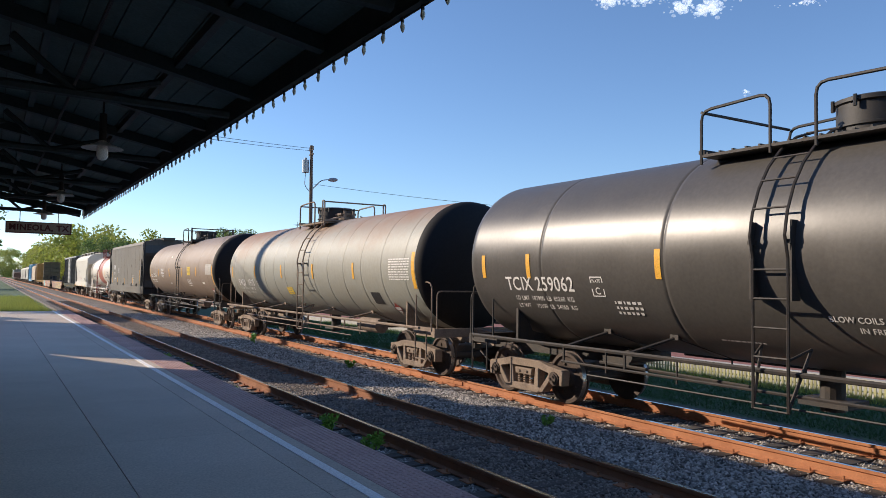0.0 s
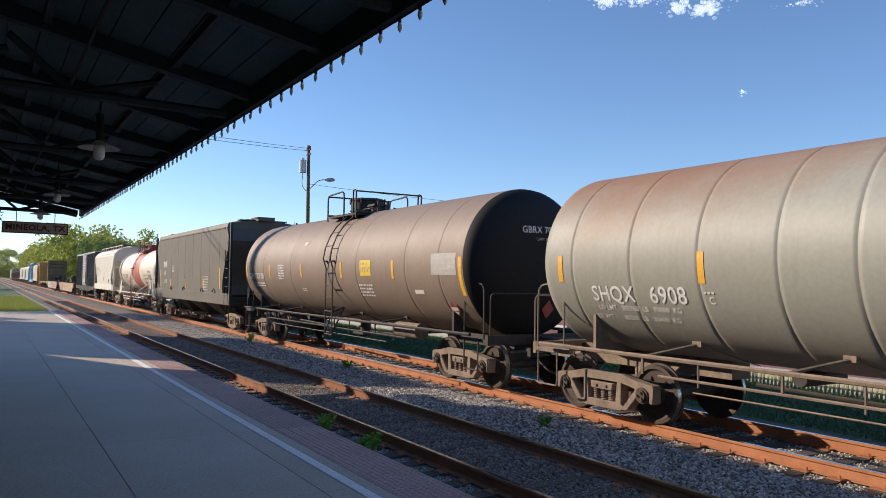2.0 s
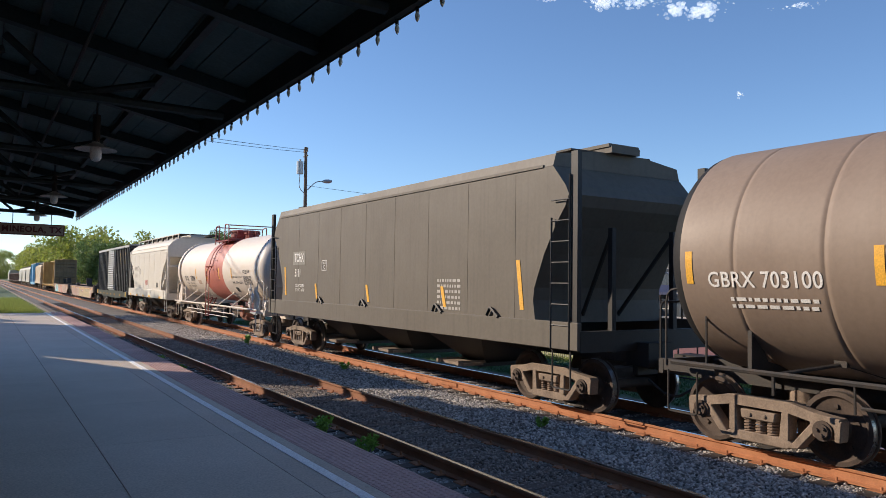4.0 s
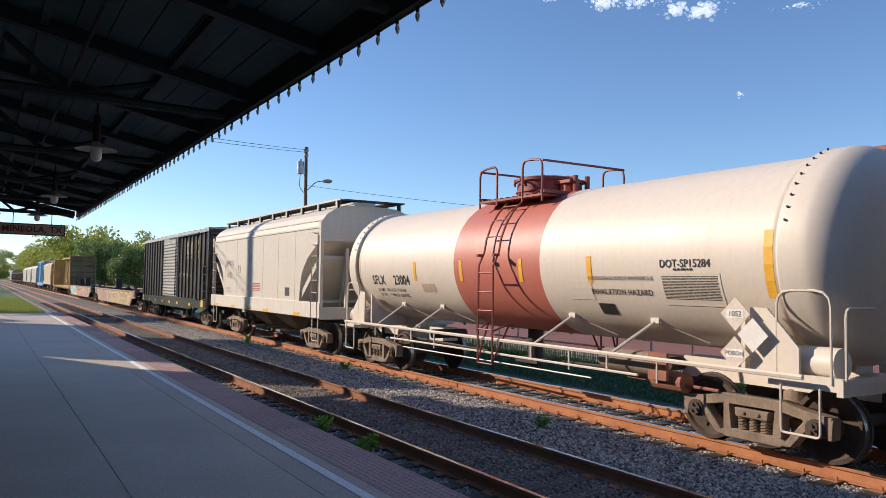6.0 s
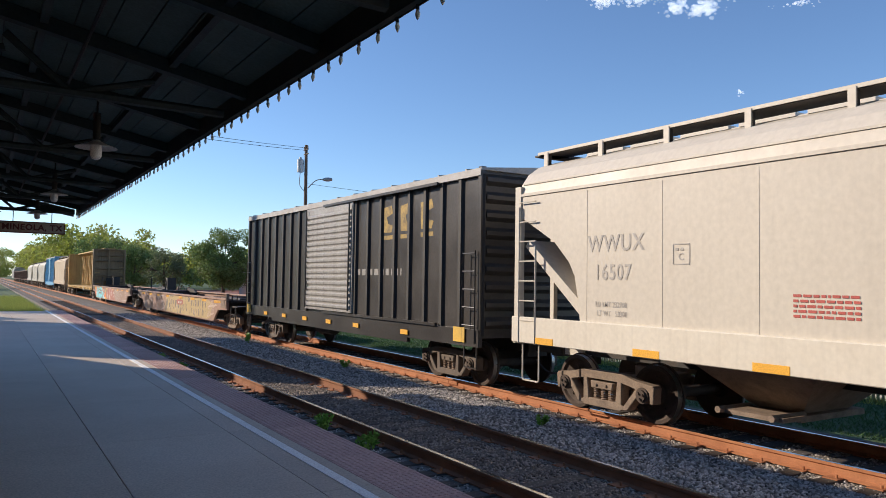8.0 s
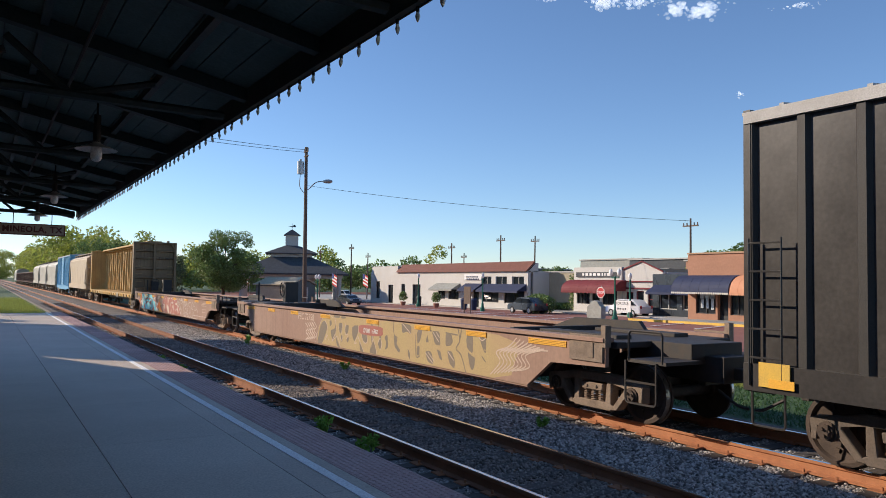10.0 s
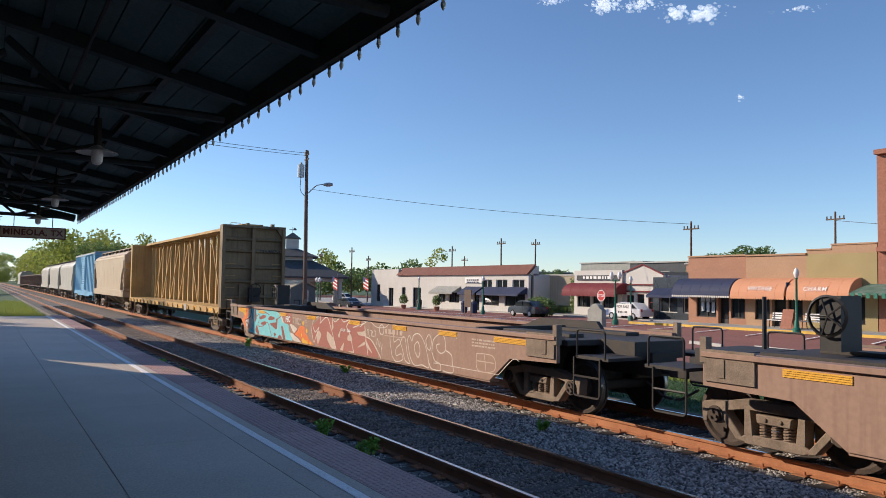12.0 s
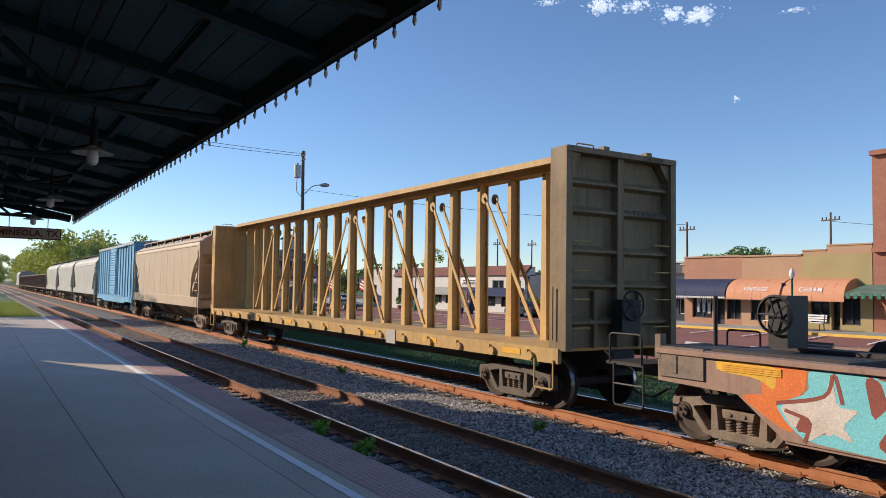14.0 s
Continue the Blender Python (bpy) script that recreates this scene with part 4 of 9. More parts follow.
t1 = tank_car(5.5, 7.95, 6.8, 1.56, 2.62, "tank_black", "black_iron", "glossy black tank car with a centre ladder and white lettering", (-4.6, -1.6, 1.93, 4.7), 5.75,
              {"strips": (6.45, 5.06, 2.03, -1.5, -4.4), "words": (("TCIX 259062", 4.84, -21, 0.36), ("LD LMT  187900  LB  85260  KG", 4.8, -31.5, 0.125), ("LT WT     75100  LB  34060  KG", 4.8, -38, 0.125), ("BLOW COILS WITH AIR AFTER USE", -1.25, -36, 0.115), ("IN FREEZING CLIMATES", -1.3, -42, 0.115)),
               "bars": ((2.75, -33, 0.6, 0.05, 3), (1.0, -58, 0.7, 0.03, 1)), "plates": ()}, dome=(-0.3, 0.5, 0.45), deck=(1.66, -1.3), ladder_y=0.17, struts=(3.6, 2.2, -2.2, -4.2), truck_mat="truck_iron")
bm = B()
place = on_tank(1.56, 2.62, 3.35, -18.5)
for a, b, c, d in ((-0.14, -0.17, 0.14, -0.15), (-0.14, 0.15, 0.14, 0.17), (-0.14, -0.17, -0.12, 0.17), (0.12, -0.17, 0.14, 0.17)):
    patch(bm, place, [(a, b), (c, b), (c, d), (a, d)])
part("clearance_mark", bm, "white_letter", t1)
write("lettering", "C", 0.17, "white_letter", t1, on_tank(1.56, 2.62, 3.35, -21.3))
write("lettering", "PLATE", 0.07, "white_letter", t1, on_tank(1.56, 2.62, 3.35, -15))
for y0, y1 in ((-0.13, -0.11), (0.43, 0.45)):
    bm = B()
    prism(bm, [(-1.46, 2.0), (-1.63, 2.0), (-1.63, 2.98), (-1.44, 2.98)], "y", y0, y1)
    part("ladder_guard", bm, "black_iron", t1)

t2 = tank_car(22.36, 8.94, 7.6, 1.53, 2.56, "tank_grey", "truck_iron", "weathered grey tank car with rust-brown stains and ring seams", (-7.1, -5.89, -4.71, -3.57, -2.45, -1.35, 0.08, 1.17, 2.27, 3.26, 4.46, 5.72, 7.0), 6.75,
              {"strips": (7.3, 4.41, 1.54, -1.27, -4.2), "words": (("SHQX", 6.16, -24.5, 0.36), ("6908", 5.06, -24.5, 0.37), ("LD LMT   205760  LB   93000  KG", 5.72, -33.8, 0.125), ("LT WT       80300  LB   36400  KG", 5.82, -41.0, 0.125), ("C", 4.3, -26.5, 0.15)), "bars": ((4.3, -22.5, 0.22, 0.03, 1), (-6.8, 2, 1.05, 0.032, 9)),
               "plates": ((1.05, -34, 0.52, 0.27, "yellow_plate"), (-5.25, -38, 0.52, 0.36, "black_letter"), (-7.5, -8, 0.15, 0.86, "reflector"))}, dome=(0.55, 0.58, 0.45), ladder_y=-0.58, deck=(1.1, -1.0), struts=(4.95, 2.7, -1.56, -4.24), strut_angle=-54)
t3 = tank_car(39.95, 8.65, 7.35, 1.59, 2.59, "tank_brown", "black_iron", "brown tank car with a black manway platform and orange strips", (-6.4, -4.9, -2.26, 2.62, 5.28, 6.5), 6.5,
              {"strips": (7.2, 4.66, 1.71, -1.29, -4.29), "words": (("GBRX 703100", 6.11, -14.5, 0.29),),
               "bars": ((6.0, -25, 1.2, 0.05, 2), (3.5, -2, 0.6, 0.045, 6), (1.75, -30, 0.4, 0.035, 2), (1.6, 24, 0.3, 0.035, 2), (-2.7, -24, 0.8, 0.05, 4)),
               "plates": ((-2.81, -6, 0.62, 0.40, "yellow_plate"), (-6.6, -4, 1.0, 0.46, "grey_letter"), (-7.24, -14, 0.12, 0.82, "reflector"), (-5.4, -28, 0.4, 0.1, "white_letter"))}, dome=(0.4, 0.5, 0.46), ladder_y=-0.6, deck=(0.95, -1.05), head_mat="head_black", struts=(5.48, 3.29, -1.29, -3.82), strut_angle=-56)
t5 = tank_car(72.6, 7.6, 6.45, 1.37, 2.62, "tank_cream", "tank_cream", "cream tank car with a broad red band and red railings", (-6.05, 5.95), 5.5,
              {"strips": (3.10, 1.16, -0.85, -2.68), "ink": "black_letter", "words": (("SFLX", 4.98, -17, 0.33), ("23004", 3.8, -17, 0.33), ("LD LMT   170100 LB  77150 KG", 4.45, -27.5, 0.115), ("LT WT     115900 LB  52550 KG", 4.38, -33.5, 0.115), ("DOT-SP15284", -4.62, -5, 0.16), ("HYDROGEN FLUORIDE ANHYDROUS", -3.33, -14, 0.088), ("INHALATION HAZARD", -3.31, -23.6, 0.135)),
               "bars": ((-4.68, -13, 0.98, 0.012, 16), (-4.62, -9, 0.4, 0.03, 1)), "plates": ((2.6, -24, 0.55, 0.2, "sign_board"), (-2.38, -21, 0.6, 0.42, "tank_cream"), (-2.88, -37, 0.36, 0.22, "black_letter"), (-4.68, -21, 1.06, 0.5, "tank_cream"), (-5.95, -6, 0.13, 0.88, "reflector"), (6.1, -6, 0.13, 0.88, "reflector"))},
              band=(-1.42, 1.42), dome=(0.05, 0.6, 0.36), ladder_y=-0.12, deck=(0.93, -1.09), rail_mat="red_iron", struts=(4.2, 2.41, -1.89, -3.77), strut_angle=-45, gate=(0.45, 0.38))
for s in (-1, 1):
    # stepped jacket ring with bolts at each end
    bm = B()
    lathe(bm, [(1.36, s * 6.10), (1.44, s * 6.12), (1.44, s * 6.44), (1.425, s * 6.52), (1.36, s * 6.66), (1.22, s * 6.80), (0.98, s * 6.91), (0.6, s * 6.98), (0.02, s * 7.0)], pose(0, 0, 2.62, rx=-90), 64)
    ringp = part("jacket_end", bm, "tank_cream", t5, "raised bolted end jacket", smooth=True)
    for k in range(9):
        a = radians(16 + 7 * k)
        bm = B()
        drum(bm, (-1.44 * math.cos(a), s * 6.2, 2.62 + 1.44 * math.sin(a)), (-1.465 * math.cos(a), s * 6.2, 2.62 + 1.465 * math.sin(a)), 0.016, 6)
        part("bolt", bm, "black_iron", ringp)
for s in (-1, 1):
    bm = B()
    drum(bm, (-1.08, s * 5.75, 1.27), (-1.08, s * 6.73, 1.27), 0.2, 18)
    part("air_tank", bm, "tank_cream", t5, "cream painted air tank on the end platform", smooth=True)
    bm = B()
    prism(bm, [(s * 5.68, 1.92), (s * 5.92, 1.92), (s * 6.35, 1.45), (s * 6.35, 1.1), (s * 5.68, 1.1)], "x", -1.36, -1.32)
    part("bolster_plate", bm, "tank_cream", t5)
bm = B()
drum(bm, (-1.1, -3.9, 0.78), (-1.1, -4.45, 0.78), 0.15, 14)
box(bm, (-1.3, -4.1, 1.0), (0.06, 0.35, 0.4))
tube(bm, [(-1.1, -3.3, 0.76), (-1.1, -5.0, 0.74)], 0.025, 6)
part("brake_cylinder", bm, "brick_red", t5, "rusty brake cylinder")
for y, z, text in ((-5.54, 1.83, "1052"), (-5.78, 1.57, ""), (-5.53, 1.32, "POISON")):
    bm = B()
    prism(bm, [(y + 0.22, z), (y, z + 0.22), (y - 0.22, z), (y, z - 0.22)], "x", -1.47 + 0.02 * (text == ""), -1.46 + 0.02 * (text == ""))
    plc = part("hazard_diamond", bm, "paint_white" if text else "white_letter", t5, "diamond hazard placard")
    if text:
        bm = B()
        box(bm, (-1.472, y, z), (0.006, 0.26, 0.11))
        part("panel", bm, "white_letter", plc)
        write("print", text, 0.075 if text == "POISON" else 0.10, "black_letter", plc, on_side(-1.476, y, z))


def on_head(r, zc, weld, x, z):
    """Flat points (u, v) laid on the dished head that faces -y."""
    def place(u, v):
        q = min(math.hypot(x + u, z - zc + v) / r, 0.999) ** 1.3333
        return (x + u, -weld - 0.52 * math.sqrt(1 - q * q) - 0.03, z + v)
    return place


write("lettering", "GBRX 703100", 0.20, "white_letter", t3, on_head(1.59, 2.59, 7.35, 0.13, 3.27), 1.05, 0.95, 0.01)
write("lettering", "CAPY", 0.09, "grey_letter", t3, on_head(1.59, 2.59, 7.35, 0.0, 3.08))
for z in (3.06, 2.96):
    bm = B()
    bars(bm, on_head(1.59, 2.59, 7.35, 0.4, z), 1, 0.5, 0.05, 0.1, random.Random(int(z * 100)))
    part("small_print", bm, "grey_letter", t3)
bm = B()
patch(bm, on_head(1.59, 2.59, 7.35, 0.27, 1.62), [(0, -0.2), (0.17, 0), (0, 0.2), (-0.17, 0)])
plc = part("hazard_diamond", bm, "red_letter", t3, "red and white hazard diamond")
bm = B()
patch(bm, lambda u, v: (0.27 + u, -7.35 - 0.44, 1.62 + v), [(-0.11, -0.04), (0.11, -0.04), (0.11, 0.05), (-0.11, 0.05)])
part("panel", bm, "white_letter", plc)
for mark in (t2, t3):
    bm = B()
    dr, dy, da = (1.53, -6.1, -44) if mark is t2 else (1.59, -6.65, -37)
    place = on_tank(dr, 2.57, dy, da, 0.03)
    patch(bm, place, [(0, -0.19), (0.19, 0), (0, 0.19), (-0.19, 0)])
    pl = part("hazard_diamond", bm, "red_letter", mark, "red and white hazard diamond")
    bm = B()
    patch(bm, on_tank(dr, 2.57, dy, da, 0.034), [(0, -0.17), (0.1, -0.07), (-0.1, -0.07)])
    patch(bm, on_tank(dr, 2.57, dy, da, 0.034), [(-0.13, -0.045), (0.13, -0.045), (0.13, 0.045), (-0.13, 0.045)])
    part("panel", bm, "white_letter", pl)


def hopper_profile(w, z0, z1, z2, wt):
    """Cross-section of a covered hopper: straight side, curved shoulder, flat top."""
    pts = [(-w, z0), (-w, z1)]
    for k in range(1, 6):
        a = k / 5 * math.pi / 2
        pts.append((-w + (w - wt) * (1 - math.cos(a)), z1 + (z2 - z1) * math.sin(a)))
    return pts + [(-x, z) for x, z in reversed(pts)]


def covered_hopper(u, half, body, mat, label, w=1.58, z1=3.9, z2=4.42, slope=2.1, posts=True, truck_y=None, truck_mat="truck_iron", dark_ends=False, bulge=True, cut=None, sill=None):
    car = car_at("covered_hopper", label, u)
    truck_y = truck_y or half - 2.2
    zb = 1.50
    # body: sheets inset at the ends so that the slope sheets show
    bm = B()
    prof = hopper_profile(w, zb, z1, z2, 0.55)
    ts = [-body, -body + 0.5, body - 0.5, body]
    rings = []
    for k, y in enumerate((-body, body)):
        rings.append([(x, y, z) for x, z in prof])
    # ends cut back below: raise the bottom points towards the ends
    rings = []
    ds = [0.0, 0.12, 0.3, 0.5, 0.7, 0.9, 1.1, 1.25, 1.38, 1.46, 1.5, 1.52]
    stations = [-body + d * slope / 1.5 for d in ds] + [0.0] + [body - d * slope / 1.5 for d in reversed(ds)]
    for y in stations:
        d = (body - abs(y)) * 1.5 / slope
        zlow = zb if bulge is False else float(np.interp(d, [0, 0.12, 0.9, 1.25, 1.42, 1.5, 1.52], [z1 - 0.37, z1 - 0.42, z1 - 0.85, z1 - 1.2, z1 - 1.5, zb + 0.1, zb]))
        rings.append([(x, y, max(z, zlow)) for x, z in prof])
    if cut:
        # side sheets whose ends are cut back, with a separate arched roof
        prism(bm, [(-y, z) for y, z in reversed(cut)] + list(cut), "x", -w, w)
        e = cut[-1][0]
        prism(bm, [(-w, z1 + 0.004), (w, z1 + 0.004), (w * 0.96, z1 + 0.22), (0.6, z2), (-0.6, z2), (-w * 0.96, z1 + 0.22)], "y", -e, e)
    else:
        ring_mesh(bm, rings)
    part("body", bm, mat, car, smooth=False)
    tip = body - (0.75 if cut else 0.0)
    # vertical seams on the sides
    bm = B()
    k = 0
    y = -body + slope + 0.4
    while y < body - slope:
        for s in (-1, 1):
            box(bm, (s * (w - 0.001), y, (zb + z1) / 2), (0.010, 0.03, z1 - zb - 0.1))
        y += 1.55
    for s in (-1, 1):
        box(bm, (s * (w + 0.01), 0, z1 + 0.02), (0.022, 2 * tip - 0.1, 0.05))
        if not cut:
            box(bm, (s * (w - 0.045), 0, z1 + 0.22), (0.03, 2 * body - 0.1, 0.03))
    part("seam", bm, mat, car)
    # side sill
    for s in (-1, 1):
        bm = B()
        box(bm, (s * (w + 0.005), 0, 1.335), (0.09, 2 * body + 0.3, 0.46))
        part("side_sill", bm, sill or mat, car, bevel=0.012)
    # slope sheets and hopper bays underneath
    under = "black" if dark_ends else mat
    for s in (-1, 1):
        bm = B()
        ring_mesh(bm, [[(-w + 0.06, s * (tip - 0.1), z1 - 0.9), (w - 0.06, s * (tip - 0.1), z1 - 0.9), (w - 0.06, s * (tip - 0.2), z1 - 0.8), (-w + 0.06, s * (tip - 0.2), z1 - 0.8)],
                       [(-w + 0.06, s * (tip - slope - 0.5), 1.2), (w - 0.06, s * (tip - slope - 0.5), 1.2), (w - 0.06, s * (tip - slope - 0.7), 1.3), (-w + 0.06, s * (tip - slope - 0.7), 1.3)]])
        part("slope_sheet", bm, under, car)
    bays = 3 if half > 7 else 2
    span = 2 * (truck_y - 1.5)
    for k in range(bays):
        bm = B()
        y = -span / 2 + span * (k + 0.5) / bays
        q = span / bays * 0.46
        ring_mesh(bm, [[(-w + 0.1, y - q, 1.35), (w - 0.1, y - q, 1.35), (w - 0.1, y + q, 1.35), (-w + 0.1, y + q, 1.35)], [(-0.55, y - 0.35, 0.5), (0.55, y - 0.35, 0.5), (0.55, y + 0.35, 0.5), (-0.55, y + 0.35, 0.5)], [(-0.75, y - 0.45, 0.49), (0.75, y - 0.45, 0.49), (0.75, y + 0.45, 0.49), (-0.75, y + 0.45, 0.49)], [(-0.75, y - 0.45, 0.41), (0.75, y - 0.45, 0.41), (0.75, y + 0.45, 0.41), (-0.75, y + 0.45, 0.41)]])
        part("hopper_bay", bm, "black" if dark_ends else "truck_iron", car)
    bm = B()
    box(bm, (0, 0, 1.0), (0.5, 2 * half - 1.6, 0.3))
    part("centre_sill", bm, "black_iron", car)
    for k in range(bays):
        y = -span / 2 + span * (k + 0.5) / bays
        bm = B()
        box(bm, (-0.95, y, 0.48), (0.5, 1.0, 0.06))
        for q in (-0.4, 0.4):
            tube(bm, [(-1.3, y + q, 0.5), (-0.6, y + q, 0.5)], 0.05, 6)
        part("outlet_gate", bm, "truck_iron", car)
    # end posts, cross braces, end sill
    for s in (-1, 1):
        bm = B()
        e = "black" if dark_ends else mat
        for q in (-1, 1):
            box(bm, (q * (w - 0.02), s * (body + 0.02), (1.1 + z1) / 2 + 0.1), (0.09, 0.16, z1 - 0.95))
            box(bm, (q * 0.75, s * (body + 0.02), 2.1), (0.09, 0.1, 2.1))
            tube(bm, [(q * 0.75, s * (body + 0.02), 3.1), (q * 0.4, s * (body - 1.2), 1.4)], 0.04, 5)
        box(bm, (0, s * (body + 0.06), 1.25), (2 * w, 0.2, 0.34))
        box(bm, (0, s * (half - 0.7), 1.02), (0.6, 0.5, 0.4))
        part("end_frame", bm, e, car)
        if dark_ends and not cut:
            bm = B()
            prism(bm, [(-w + 0.02, 1.45), (w - 0.02, 1.45), (w - 0.02, z1), (0.6, z2 - 0.02), (-0.6, z2 - 0.02), (-w + 0.02, z1)], "y", s * (body + 0.02), s * (body + 0.06))
            part("end_sheet", bm, "black", car)
        # ladder and hand rails at the corners
        for q in (-1, 1):
            bm = B()
            for dy in (0.06, 0.52):
                tube(bm, [(q * (w + 0.05), s * (body - dy), 1.1), (q * (w + 0.05), s * (body - dy), z1 - 0.2 if dy < 0.2 else z1 - 0.9)], 0.018, 5)
            for k in range(7):
                tube(bm, [(q * (w + 0.05), s * (body - 0.06), 1.5 + 0.35 * k), (q * (w + 0.05), s * (body - 0.52), 1.5 + 0.35 * k)], 0.013, 5)
            rails(bm, [[(q * (w - 0.02), s * (body - 0.1), 1.1), (q * (w - 0.02), s * (body - 0.1), 0.45), (q * (w - 0.02), s * (body - 0.55), 0.45), (q * (w - 0.02), s * (body - 0.55), 1.1)]], 0.016, 5, 0.05)
            part("ladder", bm, "black" if dark_ends else mat, car)
        coupler(car, s * half, s)
        truck(car, s * truck_y, truck_mat)
    # roof walkway on posts, hatches
    bm = B()
    for s in (-1, 1):
        box(bm, (s * 0.6, 0, z2 + 0.02), (0.5, 2 * tip - 0.6, 0.035)) if cut else box(bm, (s * 0.78, 0, z2 + 0.13), (0.5, 2 * body + 0.3, 0.035))
        if posts:
            for k in range(9):
                y = -body + 0.1 + k * (2 * body - 0.2) / 8
                box(bm, (s * 1.0, y, z2 - 0.02), (0.06, 0.09, 0.32))
    for q in (-1, 1):
        box(bm, (0, q * (tip - 0.2), z2 + 0.03), (2.0, 0.4, 0.035)) if cut else box(bm, (0, q * (body + 0.1), z2 + 0.13), (2.0, 0.4, 0.035))
    part("roof_walkway", bm, "black_iron", car)
    if posts:
        bm = B()
        for s in (-1, 1):
            box(bm, (s * 1.04, 0, z2 + 0.15), (0.03, 2 * body + 0.3, 0.05))
            for k in range(9):
                y = -body + 0.1 + k * (2 * body - 0.2) / 8
                box(bm, (s * 1.055, y, z2 + 0.02), (0.03, 0.10, 0.26))
        part("walkway_edge", bm, mat, car)
    bm = B()
    box(bm, (0, 0, z2 + 0.05), (0.7, 2 * body - 0.8, 0.12))
    for k in range(10):
        box(bm, (0, -body + 0.9 + k * (2 * body - 1.8) / 9, z2 + 0.13), (0.75, 0.9, 0.06))
    part("hatch", bm, mat, car)
    return car


def strips(car, x, z, ys, w=0.45, h=0.11):
    for y in ys:
        bm = B()
        box(bm, (x, y, z), (0.008, w, h))
        part("reflector", bm, "reflector", car, "orange reflective strip")


def print_rows(car, x, y, z, w, h, n, mat, seed=1):
    bm = B()
    bars(bm, on_side(x, y, z), n, w, h, h * 1.9, random.Random(seed))
    part("small_print", bm, mat, car)


c4 = covered_hopper(56.9, 8.3, 7.43, "hopper_dark", "olive-brown covered hopper car with black end frames", z1=4.21, z2=4.56, slope=1.2, truck_y=6.2, dark_ends=True, posts=False, bulge=False,
                    cut=[(6.44, 1.5), (6.37, 1.9), (6.40, 2.12), (6.66, 2.7), (6.95, 3.18), (7.20, 3.5), (7.29, 3.69), (7.20, 3.85), (6.88, 4.21)])
for s in (-1, 1):
    for y in (-5.2, -3.2, 0.4, 3.2):
        bm = B()
        tube(bm, bend([(s * 1.63, y - 0.2, 1.56), (s * 1.63, y + 0.05, 1.74), (s * 1.63, y + 0.16, 1.58)], 0.05), 0.03, 5)
        part("lifting_lug", bm, "black", c4)
bm = B()
box(bm, (-1.5815, 4.97, 2.87), (0.004, 1.02, 0.40))
part("faded_panel", bm, "faded_grey", c4, "faded pale patch behind the letters")
write("lettering", "TCHX", 0.36, "white_letter", c4, on_side(-1.588, 4.97, 2.87), 1.0, 0.78, 0.02)
write("lettering", "5111", 0.33, "white_letter", c4, on_side(-1.585, 5.06, 2.41), 1.0, 0.76, 0.02)
write("lettering", "LD LMT  223900", 0.125, "white_letter", c4, on_side(-1.585, 4.87, 2.03), 1.05, 0.82, 0.01)
write("lettering", "LT  WT    62100", 0.125, "white_letter", c4, on_side(-1.585, 4.86, 1.90), 1.05, 0.82, 0.01)
write("lettering", "C", 0.15, "white_letter", c4, on_side(-1.585, 3.0, 2.58))
write("lettering", "PLATE", 0.075, "white_letter", c4, on_side(-1.585, 3.0, 2.70))
bm = B()
for y, z, dy, dz in ((3.0, 2.77, 0.34, 0.02), (3.0, 2.49, 0.34, 0.02), (3.16, 2.63, 0.02, 0.26), (2.84, 2.63, 0.02, 0.26)):
    box(bm, (-1.584, y, z), (0.006, dy, dz))
part("clearance_mark", bm, "white_letter", c4)
print_rows(c4, -1.626, 6.75, 1.42, 0.3, 0.035, 2, "white_letter", 14)
print_rows(c4, -1.626, 5.05, 1.40, 0.75, 0.035, 2, "white_letter", 3)
print_rows(c4, -1.585, -3.6, 2.2, 0.9, 0.06, 6, "grey_letter", 4)
for y, z, h in ((6.12, 2.165, 0.89), (3.56, 1.89, 0.43), (0.2, 1.89, 0.43), (-3.4, 1.89, 0.43), (-6.0, 2.165, 0.89)):
    bm = B()
    prism(bm, [(y + 0.12, z + h / 2), (y + 0.01, z + h / 2), (y - 0.12, z - h / 2), (y - 0.01, z - h / 2)], "x", -1.589, -1.582)
    part("reflector", bm, "reflector", c4, "tall orange reflective strip")

c6 = covered_hopper(86.55, 6.4, 5.75, "hopper_pale", "pale grey two-bay covered hopper car with orange reflectors", w=1.58, z1=3.72, z2=4.42, slope=1.6, truck_y=4.15, sill="hopper_sill")
strips(c6, -1.632, 1.17, (5.0, 2.7, 0.7, -1.2, -4.1), 0.5, 0.11)
write("lettering", "WWUX", 0.36, "grey_letter", c6, on_side(-1.585, 3.37, 2.79), 1.1, 0.9)
write("lettering", "16507", 0.34, "grey_letter", c6, on_side(-1.585, 3.42, 2.34), 1.1, 0.85)
write("lettering", "LD LMT 232700", 0.12, "grey_letter", c6, on_side(-1.585, 3.45, 1.85), 1.05, 0.8, 0.01)
write("lettering", "LT WT   53300", 0.12, "grey_letter", c6, on_side(-1.585, 3.43, 1.71), 1.05, 0.8, 0.01)
write("lettering", "C", 0.14, "grey_letter", c6, on_side(-1.585, 2.1, 2.56))
bm = B()
for y, z, dy, dz in ((2.1, 2.74, 0.28, 0.016), (2.1, 2.46, 0.28, 0.016), (2.24, 2.6, 0.016, 0.27), (1.96, 2.6, 0.016, 0.27)):
    box(bm, (-1.584, y, z), (0.006, dy, dz))
part("clearance_mark", bm, "grey_letter", c6)
print_rows(c6, -1.585, 2.1, 2.65, 0.2, 0.04, 1, "grey_letter", 5)
print_rows(c6, -1.585, 0.03, 2.05, 0.8, 0.032, 5, "red_letter", 6)
